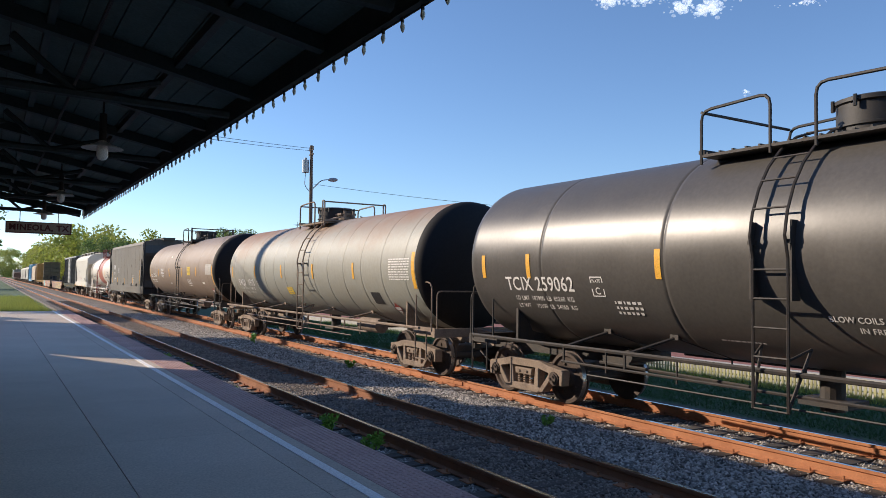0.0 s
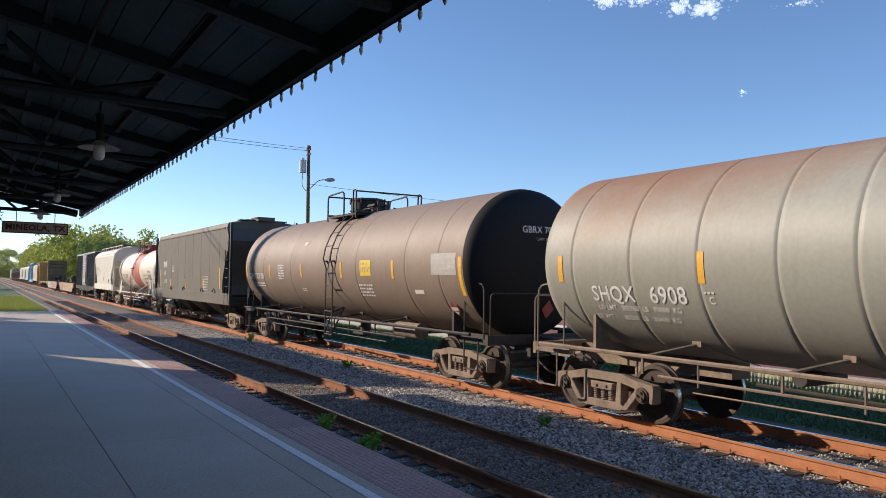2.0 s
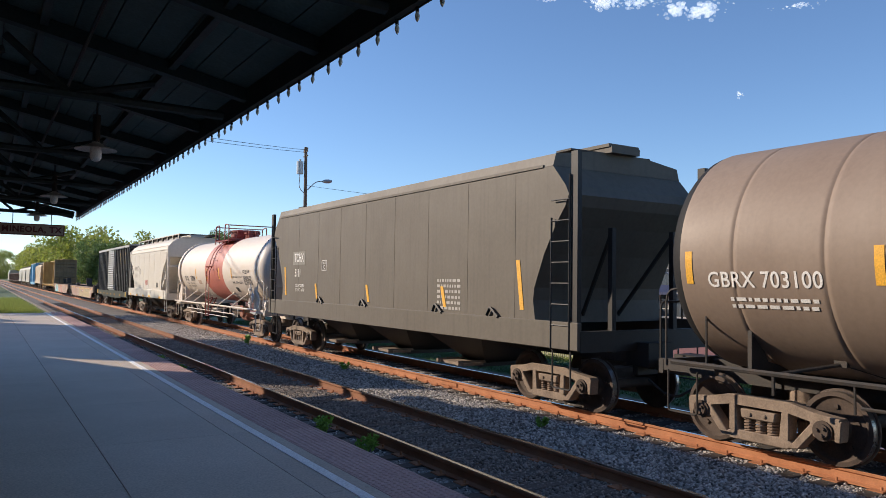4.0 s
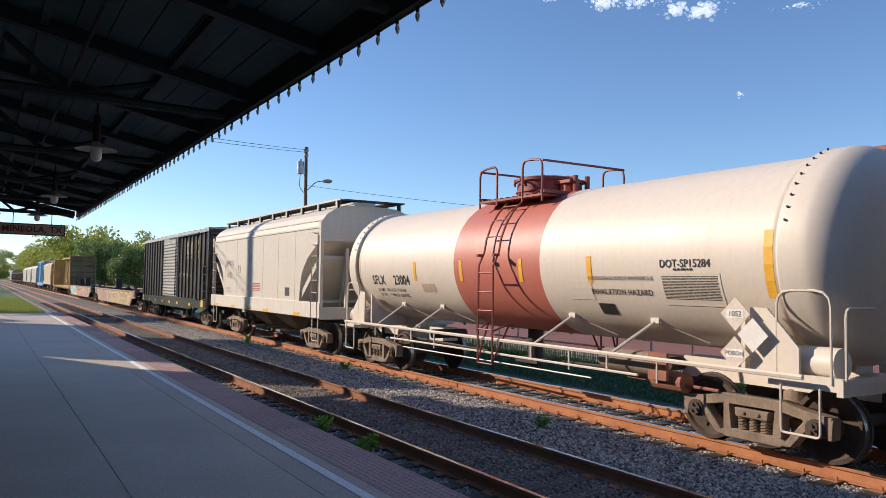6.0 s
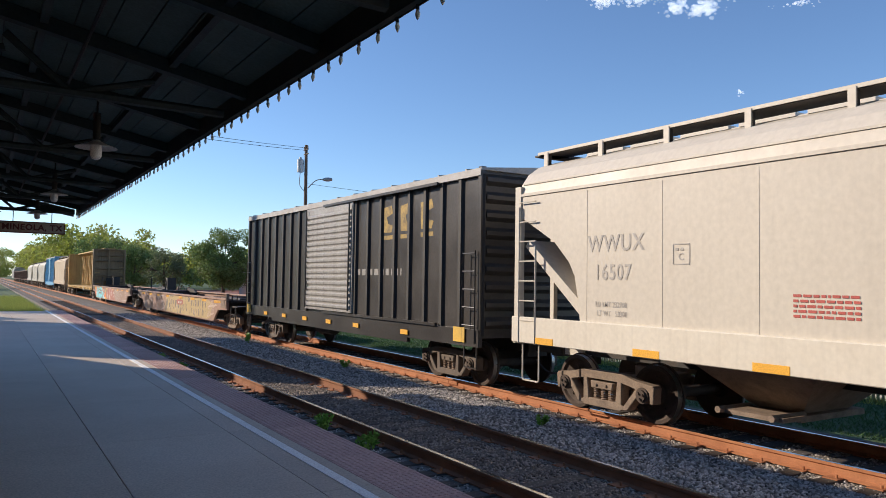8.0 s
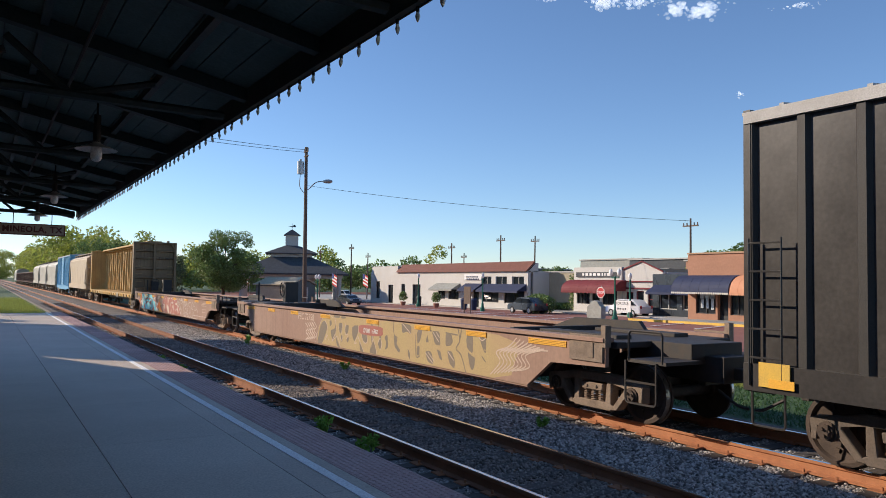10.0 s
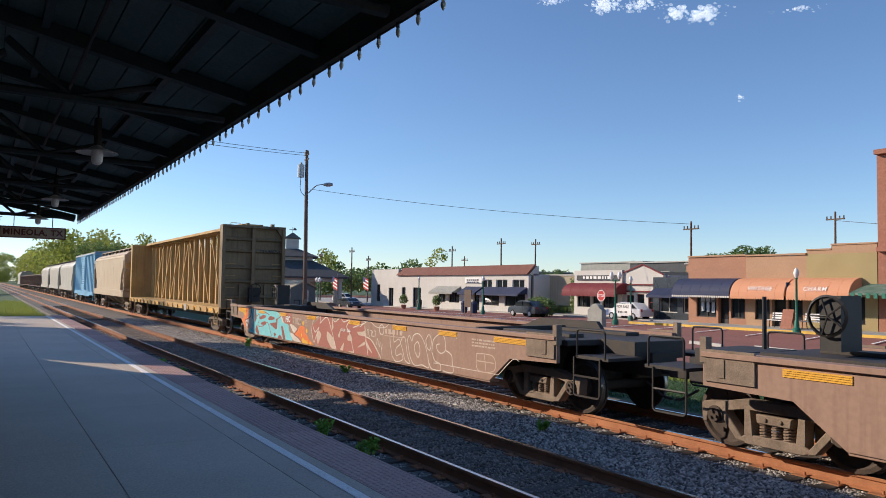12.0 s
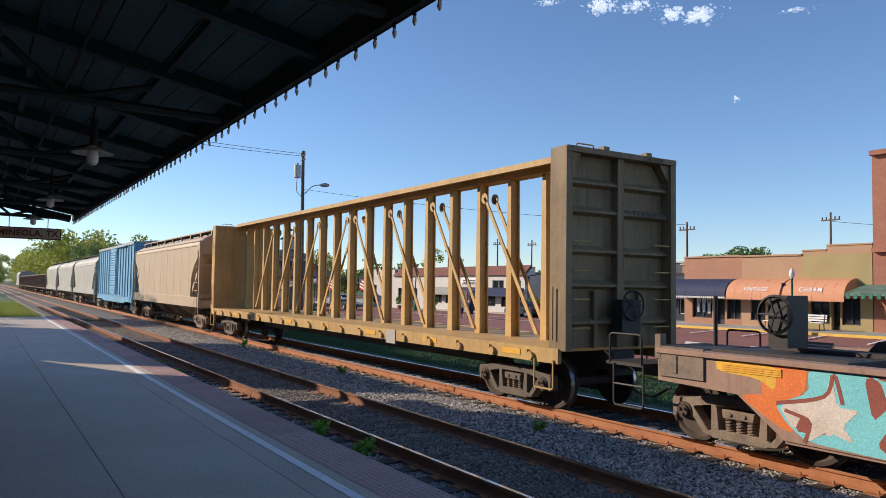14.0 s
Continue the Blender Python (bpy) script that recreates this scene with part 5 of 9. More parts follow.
print_rows(c6, -1.627, 0.1, 1.28, 1.0, 0.04, 2, "grey_letter", 7)
bm = B()
box(bm, (-1.584, -3.1, 1.83), (0.012, 0.38, 0.26))
part("data_panel", bm, "black_letter", c6, "small black stencilled panel")


def box_car(u, half, body, mat, label, top=4.52, door=(-1.65, 1.65), door_mat="box_door", roof="roof_pale", w=1.46, ribs=8):
    car = car_at("box_car", label, u)
    zb = 1.05
    bm = B()
    box(bm, (0, 0, (zb + top - 0.1) / 2), (2 * w - 0.12, 2 * body - 0.1, top - 0.1 - zb))
    part("body", bm, mat, car)
    for s in (-1, 1):
        bm = B()
        prism(bm, [(s * (w - 0.07), -0.10), (s * w, -0.05), (s * w, 0.05), (s * (w - 0.07), 0.10)], "z", zb + 0.05, top - 0.2)
        post = part("side_post", bm, "black" if mat == "box_black" else mat, car)
        for lo, hi in ((-body, door[0]), (door[1], body)):
            for k in range(ribs + 1):
                same(post, car, pose(0, lo + 0.06 + (hi - lo - 0.12) * k / ribs, 0))
        bpy.data.objects.remove(post)
    bm = B()
    for s in (-1, 1):
        box(bm, (s * (w - 0.01), 0, zb), (0.10, 2 * body, 0.34))
        box(bm, (s * (w - 0.01), 0, zb - 0.18), (0.08, 2 * body * 0.62, 0.2))
        for q in (-1, 1):
            box(bm, (s * (w - 0.05), q * (body - 0.04), (zb + top) / 2), (0.12, 0.1, top - zb - 0.1))
        box(bm, (s * (w + 0.06), door[0] - 1.2, zb + 0.2), (0.06, (door[1] - door[0]) * 1.9, 0.06))
        box(bm, (s * (w + 0.06), door[0] - 1.2, top - 0.24), (0.06, (door[1] - door[0]) * 1.9, 0.06))
    part("frame", bm, mat, car)
    for s in (-1, 1):
        bm = B()
        box(bm, (s * (w - 0.02), 0, top - 0.16), (0.09, 2 * body, 0.14))
        part("top_rail", bm, roof, car)
    # corrugated ends
    for s in (-1, 1):
        n = 9
        for k in range(n):
            bm = B()
            z = zb + 0.3 + (top - zb - 0.6) * k / (n - 1)
            prism(bm, [(s * (body - 0.05), z - 0.12), (s * (body + 0.04), z - 0.04), (s * (body + 0.04), z + 0.04), (s * (body - 0.05), z + 0.12)], "x", -w + 0.12, w - 0.12)
            part("end_rib", bm, mat, car)
    for s in (-1, 1):
        bm = B()
        box(bm, (s * (w + 0.02), (door[0] + door[1]) / 2, (zb + top) / 2), (0.05, door[1] - door[0], top - zb - 0.5))
        d = part("door", bm, door_mat, car, "ribbed sliding door")
        n = 17
        bm = B()
        prism(bm, [(s * (w + 0.04), -0.07), (s * (w + 0.085), -0.025), (s * (w + 0.085), 0.025), (s * (w + 0.04), 0.07)], "y", door[0] + 0.08, door[1] - 0.08)
        rib = part("door_rib", bm, door_mat, d)
        for k in range(n):
            same(rib, d, pose(0, 0, zb + 0.38 + (top - zb - 0.9) * k / (n - 1)))
        bpy.data.objects.remove(rib)
        bm = B()
        for y in (door[0] + 0.12, door[1] - 0.12):
            tube(bm, [(s * (w + 0.10), y, zb + 0.3), (s * (w + 0.10), y, top - 0.3)], 0.022, 6)
        box(bm, (s * (w + 0.11), door[1] - 0.12, zb + 1.0), (0.04, 0.1, 0.3))
        part("lock_rod", bm, mat, d)
    bm = B()
    ring_mesh(bm, [[(x, y, z) for x, z in ((-w - 0.02, top - 0.12), (-w - 0.02, top - 0.08), (0, top + 0.05), (w + 0.02, top - 0.08), (w + 0.02, top - 0.12))] for y in (-body - 0.02, body + 0.02)])
    for k in range(14):
        y = -body + (k + 0.5) * 2 * body / 14
        ring_mesh(bm, [[(x, yy, z) for x, z in ((-w - 0.02, top - 0.08), (0, top + 0.05), (w + 0.02, top - 0.08), (w + 0.02, top - 0.05), (0, top + 0.09), (-w - 0.02, top - 0.05))] for yy in (y - 0.03, y + 0.03)])
    part("roof", bm, roof, car)
    for s in (-1, 1):
        for q in (-1, 1):
            bm = B()
            for dy in (0.1, 0.55):
                tube(bm, [(q * (w + 0.06), s * (body - dy), zb - 0.1), (q * (w + 0.06), s * (body - dy), zb + 1.75)], 0.014, 5)
            for k in range(5):
                tube(bm, [(q * (w + 0.06), s * (body - 0.1), zb + 0.25 + 0.36 * k), (q * (w + 0.06), s * (body - 0.55), zb + 0.25 + 0.36 * k)], 0.014, 5)
            rails(bm, [[(q * w, s * (body - 0.1), zb - 0.1), (q * w, s * (body - 0.1), 0.45), (q * w, s * (body - 0.55), 0.45), (q * w, s * (body - 0.55), zb - 0.1)]], 0.016, 5, 0.05)
            part("ladder", bm, mat, car)
        coupler(car, s * half, s)
        truck(car, s * (body - 1.75), "dark_truck")
    bm = B()
    box(bm, (0, 0, 0.92), (0.5, 2 * half - 1.4, 0.34))
    for y in (-3, -1.5, 1.5, 3):
        box(bm, (0, y, 0.95), (2.7, 0.16, 0.2))
    drum(bm, (-0.8, 1.0, 0.72), (-0.8, 2.1, 0.72), 0.2, 12)
    part("underframe", bm, "black_iron", car)
    return car


c7 = box_car(101.25, 8.3, 7.55, "box_black", "worn black box car with a ribbed grey sliding door")
strips(c7, -1.53, 1.0, (7.0, 5.2, 3.4, 1.6, -0.2, -2.0, -4.6), 0.34, 0.11)
bm = B()
for y in (7.1, -6.9):
    box(bm, (-1.525, y, 1.1), (0.012, 0.42, 0.3))
part("corner_mark", bm, "yellow_paint", c7)
for y in (-3.45, -4.4, -5.35):
    bm = B()
    prism(bm, [(y + 0.27, 3.35), (y + 0.30, 3.95), (y - 0.2, 4.0), (y - 0.27, 3.8), (y + 0.05, 3.72), (y - 0.02, 3.56), (y - 0.28, 3.5), (y - 0.2, 3.34)], "x", -1.402, -1.392)
    box(bm, (-1.397, y, 3.22), (0.01, 0.55, 0.10))
    part("faded_emblem", bm, "faded_yellow", c7, "worn yellow emblem shape")
bm = B()
bars(bm, on_side(-1.401, -3.0, 2.3), 1, 2.4, 0.16, 0.3, random.Random(8))
part("scratch_marks", bm, "box_door", c7)


# ---------------------------------------------------------------- well cars with painted sides
def well_car(u, half, body, label):
    car = car_at("well_car", label, u)
    w = 1.52
    zt, zm, zb = 1.29, 0.95, 0.39
    yb = body - 1.95            # end of the deep well
    for s in (-1, 1):
        bm = B()
        poly = [(-body, zt), (body, zt), (body, 0.90), (yb + 0.65, 0.86), (yb, zb), (-yb, zb), (-yb - 0.65, 0.86), (-body, 0.90)]
        prism(bm, poly, "x", s * (w - 0.08), s * w)
        part("side_sheet", bm, "well_brown", car)
        bm = B()
        box(bm, (s * (w - 0.07), 0, zt + 0.03), (0.24, 2 * body, 0.07))
        box(bm, (s * (w - 0.13), 0, zb - 0.01), (0.22, 2 * yb, 0.06))
        part("side_chord", bm, "well_brown", car, bevel=0.006)
    bm = B()
    for k in range(8):
        y = (body - 3.5) * (2 * k / 7 - 1)
        box(bm, (0, y, zb + 0.05), (2 * w - 0.2, 0.35, 0.10))
    part("well_floor", bm, "black_iron", car)
    for s in (-1, 1):
        bm = B()
        box(bm, (0, s * (body - 1.2), 1.24), (2 * w - 0.3, 2.6, 0.10))
        box(bm, (0, s * (body - 2.6), 0.9), (2 * w - 0.3, 0.12, 0.95))
        box(bm, (0, s * (half - 1.3), 0.92), (0.6, 1.9, 0.4))
        box(bm, (0, s * (body + 0.45), 1.15), (1.2, 0.9, 0.3))
        for q in (-0.7, 0.7):
            box(bm, (q, s * (body - 1.4), 1.32), (0.35, 2.0, 0.07))
        part("end_deck", bm, "black_iron", car, bevel=0.01)
        # end platform with steps and grab irons
        bm = B()
        for q in (-1, 1):
            box(bm, (q * 1.05, s * (body + 0.75), 1.05), (0.75, 0.75, 0.05))
            rails(bm, [[(q * 1.44, s * (body + 0.35), 1.05), (q * 1.44, s * (body + 0.35), 0.42), (q * 1.44, s * (body + 0.95), 0.42), (q * 1.44, s * (body + 0.95), 1.05)],
                       [(q * 1.42, s * (body + 0.4), 1.05), (q * 1.42, s * (body + 0.4), 1.5), (q * 1.42, s * (body + 1.05), 1.5), (q * 1.42, s * (body + 1.05), 1.05)],
                       [(q * 1.44, s * (body + 0.35), 0.74), (q * 1.44, s * (body + 0.95), 0.74)]], 0.018, 5, 0.07)
        pieces("end_step", bm, "black_iron", car)
        bm = B()
        for q in (-1, 1):
            box(bm, (q * (w + 0.012), s * (body - 0.42), 1.18), (0.03, 0.76, 0.42))
            box(bm, (q * (w + 0.03), s * (body - 0.3), 1.15), (0.02, 0.12, 0.24))
            box(bm, (q * (w - 0.03), s * (body - 0.02), 1.38), (0.12, 0.1, 0.34))
        pieces("end_pocket", bm, "truck_iron", car)
        coupler(car, s * half, s)
        truck(car, s * (half - 2.35))
    # brake stand at one end: wheel on a housing, railing
    bm = B()
    box(bm, (0.2, body - 0.9, 1.75), (0.5, 0.3, 0.75))
    tube(bm, [(-0.9, body - 0.5, 1.4), (-0.9, body - 0.5, 2.1)], 0.03, 5)
    lathe(bm, [(0.26, -0.02), (0.29, 0.0), (0.26, 0.02), (0.24, 0.0)], pose(-0.12, body - 0.9, 1.85, ry=90), 20, False)
    for k in range(5):
        a = 2 * math.pi * k / 5
        tube(bm, [(-0.12, body - 0.9, 1.85), (-0.12, body - 0.9 + 0.26 * math.cos(a), 1.85 + 0.26 * math.sin(a))], 0.014, 5)
    pieces("brake_stand", bm, "black", car)
    bm = B()
    prism(bm, [(-body + 1.4, 1.28), (-body + 1.6, 1.5), (-body + 3.4, 1.5), (-body + 4.1, 1.28)], "x", 0.9, 1.0)
    prism(bm, [(body - 4.3, 1.28), (body - 3.6, 1.5), (body - 1.8, 1.5), (body - 1.6, 1.28)], "x", 0.9, 1.0)
    pieces("container_guide", bm, "black_iron", car)
    for y, q in ((8.15, 0.6), (5.93, 0.4), (3.78, 0.4), (1.35, 0.42), (-1.65, 0.42), (-4.1, 0.42), (-6.2, 0.45), (-8.35, 0.75)):
        bm = B()
        for k in range(4):
            box(bm, (-w - 0.006, y, 1.15 + 0.026 * k), (0.012, q + 0.25, 0.02))
        part("reflector", bm, "reflector", car, "orange reflective plate")
    return car


LAYER = itertools.count()


def flat(car, mat, layer, polys, name="graffiti", w=1.52):
    """Painted patches on the side sheet, each coat on a hair-thin layer of its own."""
    bm = B()
    x = -w - 0.0008 * layer - 0.000015 * (next(LAYER) % 40)
    for poly in polys:
        bm.faces.new([bm.verts.new((x, y, z)) for y, z in poly])
    return part(name, bm, mat, car)


def shape(car, mat, layer, *pts):
    """One painted patch with softened corners, from its corners (y, z)."""
    soft = []
    for a, b, c in zip(pts[-1:] + pts[:-1], pts, pts[1:] + pts[:1]):
        soft += [(b[0] + (q[0] - b[0]) * 0.16, b[1] + (q[1] - b[1]) * 0.16) for q in (a, c)]
    return flat(car, mat, layer, [soft])


def spot(car, mat, layer, y, z, r):
    return flat(car, mat, layer, [[(y + r * math.cos(a * math.pi / 7), max(0.4, z + r * math.sin(a * math.pi / 7))) for a in range(14)]])


def line(car, mat, layer, width, *ctrl):
    """One sprayed line through the points (y, z)."""
    pts = curve_pts(ctrl, 5)
    pts = [p for k, p in enumerate(pts) if k == 0 or abs(p[0] - pts[k - 1][0]) + abs(p[1] - pts[k - 1][1]) > 1e-4]
    rails_, quads = [], []
    for k, (y, z) in enumerate(pts):
        a, b = pts[max(k - 1, 0)], pts[min(k + 1, len(pts) - 1)]
        d = Vector((b[0] - a[0], b[1] - a[1]))
        d = d.normalized() if d.length > 1e-6 else Vector((1, 0))
        rails_.append(((y - d.y * width / 2, z + d.x * width / 2), (y + d.y * width / 2, z - d.x * width / 2)))
    for (a, b), (c, d) in zip(rails_, rails_[1:]):
        quads.append([a, b, d, c])
    return flat(car, mat, layer, quads)


def curve_pts(ctrl, n=8):
    """A smooth line through the control points."""
    P = [ctrl[0]] + list(ctrl) + [ctrl[-1]]
    out = []
    for a, b, c, d in zip(P, P[1:], P[2:], P[3:]):
        for k in range(n):
            t = k / n
            out.append(tuple(0.5 * ((2 * b[i]) + (-a[i] + c[i]) * t + (2 * a[i] - 5 * b[i] + 4 * c[i] - d[i]) * t * t + (-a[i] + 3 * b[i] - 3 * c[i] + d[i]) * t ** 3) for i in (0, 1)))
    out.append(ctrl[-1])
    return out


wa = well_car(121.0, 11.35, 9.75, "brown steel well car covered in khaki and grey graffiti")
wb = well_car(143.4, 11.0, 9.65, "brown steel well car with turquoise, orange and red graffiti")


def closed(ctrl, n=4):
    return curve_pts(list(ctrl) + [ctrl[0]], n)[:-1]


def ring(car, mat, layer, y, z, r, width):
    return line(car, mat, layer, width, *[(y + r * math.cos(a * math.pi / 8), z + r * math.sin(a * math.pi / 8)) for a in range(17)])


def piece_khaki(car):
    """A faded khaki piece of tall letters with dark gaps and thin outlines."""
    shape(car, "paint_khaki", 1, (1.95, 0.40), (1.75, 0.98), (1.35, 1.22), (0.4, 1.25), (-2.0, 1.24), (-4.5, 1.25), (-6.8, 1.24), (-7.6, 1.1), (-7.3, 0.40), (-4.0, 0.40), (-1.0, 0.40))
    shape(car, "paint_dark", 2, (1.90, 0.40), (1.71, 0.87), (1.53, 1.04), (1.30, 1.06), (1.19, 0.88), (1.30, 0.70), (1.53, 0.41))
    shape(car, "paint_dark", 2, (1.05, 1.08), (0.91, 1.10), (0.88, 0.98), (1.02, 0.92))
    shape(car, "paint_dark", 2, (0.96, 0.82), (0.67, 0.88), (0.60, 1.03), (0.57, 0.83), (0.75, 0.52), (0.86, 0.59))
    shape(car, "paint_dark", 2, (0.65, 0.74), (0.35, 0.46), (0.30, 0.40), (0.49, 0.42))
    shape(car, "paint_dark", 2, (0.39, 1.05), (0.18, 1.07), (0.15, 0.92), (0.25, 0.77), (0.37, 0.83))
    shape(car, "paint_dark", 2, (0.25, 0.75), (0.13, 0.71), (0.15, 0.55), (0.25, 0.59))
    shape(car, "paint_dark", 2, (-0.04, 1.00), (-0.24, 1.04), (-0.22, 0.85), (-0.10, 0.76), (-0.01, 0.86))
    shape(car, "paint_dark", 2, (-0.10, 0.68), (-0.28, 0.71), (-0.24, 0.59), (-0.15, 0.56))
    shape(car, "paint_dark", 2, (-0.44, 0.97), (-0.60, 1.04), (-0.83, 1.05), (-0.81, 0.85), (-0.60, 0.61), (-0.48, 0.74))
    shape(car, "paint_dark", 2, (-0.89, 0.69), (-1.17, 0.40), (-0.96, 0.40))
    shape(car, "paint_dark", 2, (-1.02, 0.92), (-1.21, 1.03), (-1.31, 0.95), (-1.38, 0.69), (-1.23, 0.62), (-1.08, 0.72))
    shape(car, "paint_dark", 2, (-1.56, 1.19), (-1.73, 1.04), (-1.71, 0.81), (-1.60, 0.63))
    shape(car, "paint_dark", 2, (-1.48, 0.41), (-1.69, 0.76), (-1.92, 0.40))
    shape(car, "paint_dark", 2, (-1.93, 1.16), (-2.08, 0.99), (-2.16, 0.69), (-2.08, 0.52), (-1.95, 0.66), (-2.05, 0.80))
    shape(car, "paint_dark", 2, (0.75, 1.26), (0.34, 1.25), (0.34, 1.19), (0.73, 1.18))
    shape(car, "paint_dark", 2, (0.25, 1.24), (-0.04, 1.25), (-0.04, 1.19), (0.25, 1.18))
    shape(car, "paint_dark", 2, (-2.30, 0.86), (-2.46, 0.93), (-2.49, 0.62), (-2.33, 0.55), (-2.40, 0.72))
    shape(car, "paint_dark", 2, (-2.76, 0.96), (-2.96, 0.85), (-2.91, 0.74), (-3.10, 0.61), (-3.05, 0.54), (-2.82, 0.66))
    shape(car, "paint_dark", 2, (-3.13, 1.25), (-3.61, 1.21), (-3.61, 1.00), (-3.40, 1.06), (-3.19, 1.00))
    shape(car, "paint_dark", 2, (-3.46, 0.68), (-3.57, 0.57), (-3.56, 0.43), (-3.46, 0.54))
    shape(car, "paint_dark", 2, (-3.87, 1.11), (-4.11, 1.15), (-4.01, 0.89), (-3.89, 0.80))
    shape(car, "paint_dark", 2, (-3.87, 0.75), (-3.99, 0.79), (-3.99, 0.57), (-3.86, 0.56))
    shape(car, "paint_dark", 2, (-4.25, 0.88), (-4.32, 1.06), (-4.39, 0.88))
    shape(car, "paint_dark", 2, (-4.50, 1.14), (-4.83, 1.15), (-4.87, 0.85), (-4.65, 0.86))
    shape(car, "paint_dark", 2, (-4.72, 0.77), (-4.87, 0.74), (-4.95, 0.55), (-4.84, 0.57))
    shape(car, "paint_dark", 2, (-4.23, 0.69), (-4.50, 0.70), (-4.61, 0.42), (-4.34, 0.47))
    shape(car, "paint_dark", 2, (-5.07, 1.12), (-5.29, 1.13), (-5.36, 0.98), (-5.27, 0.88), (-5.07, 0.86))
    shape(car, "paint_dark", 2, (-5.13, 0.78), (-5.32, 0.77), (-5.45, 0.58), (-5.42, 0.42), (-5.23, 0.51))
    shape(car, "paint_dark", 2, (-5.85, 1.01), (-5.87, 1.16), (-5.99, 1.22), (-6.09, 1.15), (-6.09, 0.78), (-5.89, 0.88))
    shape(car, "paint_dark", 2, (-5.90, 0.82), (-6.05, 0.75), (-6.17, 0.72), (-6.15, 0.54), (-6.07, 0.46), (-5.98, 0.54))
    shape(car, "paint_dark", 2, (-6.30, 1.16), (-6.54, 1.16), (-6.54, 0.88), (-6.41, 0.96))
    line(car, "paint_tan", 4, 0.022, (2.02, 0.41), (1.80, 0.86), (1.47, 1.17), (1.13, 1.27), (0.80, 1.17))
    line(car, "paint_tan", 4, 0.022, (1.36, 1.08), (1.16, 0.86), (1.30, 0.53), (1.16, 0.67), (1.08, 0.52))
    line(car, "paint_tan", 4, 0.022, (0.67, 1.22), (0.57, 0.83), (0.86, 0.51), (0.49, 0.68), (0.25, 0.40))
    line(car, "paint_tan", 4, 0.022, (0.39, 1.05), (0.38, 0.81), (0.22, 0.60), (0.13, 0.69), (0.20, 0.80), (0.14, 1.04))
    line(car, "paint_tan", 4, 0.022, (-0.04, 1.06), (-0.03, 0.79), (-0.22, 0.77), (-0.10, 0.65))
    line(car, "paint_tan", 4, 0.022, (-0.83, 1.05), (-0.83, 0.82), (-0.62, 0.59), (-0.77, 0.60))
    line(car, "paint_tan", 4, 0.022, (-0.81, 0.78), (-1.19, 0.40))
    line(car, "paint_tan", 4, 0.022, (-1.00, 0.85), (-1.12, 0.69), (-1.27, 0.63), (-1.38, 0.71), (-1.29, 0.95))
    line(car, "paint_tan", 4, 0.022, (-1.73, 1.14), (-1.62, 0.57), (-1.71, 0.76), (-1.93, 0.40))
    line(car, "paint_tan", 4, 0.022, (-1.95, 0.69), (-2.08, 0.81), (-2.16, 0.66), (-2.09, 0.53))
    line(car, "paint_dark", 4, 0.028, (-3.82, 1.03), (-3.84, 0.55), (-4.01, 0.56))
    line(car, "paint_dark", 4, 0.028, (-4.01, 1.16), (-4.50, 1.14))
    line(car, "paint_dark", 4, 0.028, (-5.53, 1.28), (-5.61, 1.01), (-5.48, 0.84), (-5.67, 0.72), (-5.85, 0.40))
    line(car, "paint_dark", 4, 0.028, (-5.68, 1.26), (-5.61, 1.01))
    line(car, "paint_dark", 4, 0.028, (-5.07, 1.14), (-5.53, 1.12))
    line(car, "paint_dark", 4, 0.028, (-2.73, 1.26), (-2.79, 0.96), (-2.96, 0.89))
    line(car, "paint_dark", 4, 0.028, (-6.32, 1.13), (-6.48, 0.88), (-6.54, 0.87))
    line(car, "paint_dark", 4, 0.028, (-6.40, 0.77), (-6.53, 0.67))
    line(car, "paint_tan", 4, 0.02, (-6.16, 1.24), (-6.38, 1.08), (-6.53, 1.13))
    line(car, "paint_tan", 4, 0.02, (-6.35, 1.28), (-6.44, 1.23), (-6.54, 1.27))
    line(car, "paint_tan", 4, 0.02, (-4.25, 0.65), (-4.57, 0.45))
    line(car, "paint_tan", 4, 0.02, (-4.37, 0.67), (-4.63, 0.50))
    line(car, "paint_tan", 4, 0.02, (-4.57, 1.11), (-4.80, 0.93))
    line(car, "paint_tan", 4, 0.02, (-4.70, 1.12), (-4.83, 1.02))
    line(car, "paint_tan", 4, 0.02, (-3.19, 1.23), (-3.59, 1.02))
    line(car, "paint_tan", 4, 0.02, (-5.17, 0.75), (-5.40, 0.59))

    for k in range(5):
        line(car, "paint_tan", 2, 0.035 + 0.01 * (k % 3), *[(2.05 + 0.16 * k + d, z - 0.02 * k) for d, z in ((0.15, 1.0), (-0.06, 0.86), (0.1, 0.74), (-0.1, 0.62), (0.12, 0.5))])
    for k in range(9):
        line(car, "paint_tan", 5, 0.028, *[(-7.0 - 0.11 * k + d, z) for d, z in ((0.3, 0.46 + 0.02 * k), (0, 0.72), (0.12, 0.9), (-0.25, 1.02), (-0.5, 1.2 - 0.02 * k))])
    flat(car, "paint_red", 6, [closed([(-0.85, 1.00), (-1.05, 1.08), (-2.1, 1.08), (-2.2, 1.0), (-2.1, 0.86), (-1.0, 0.85)], 3)], "load_panel")
    write("lettering", "LD LMT  167000", 0.155, "white_letter", car, on_side(-1.527, -1.54, 0.945), 1.0, 0.78)
    write("lettering", "FEC 72758", 0.27, "paint_tan", car, on_side(-1.5235, 2.82, 1.10), 1.05, 1.02)


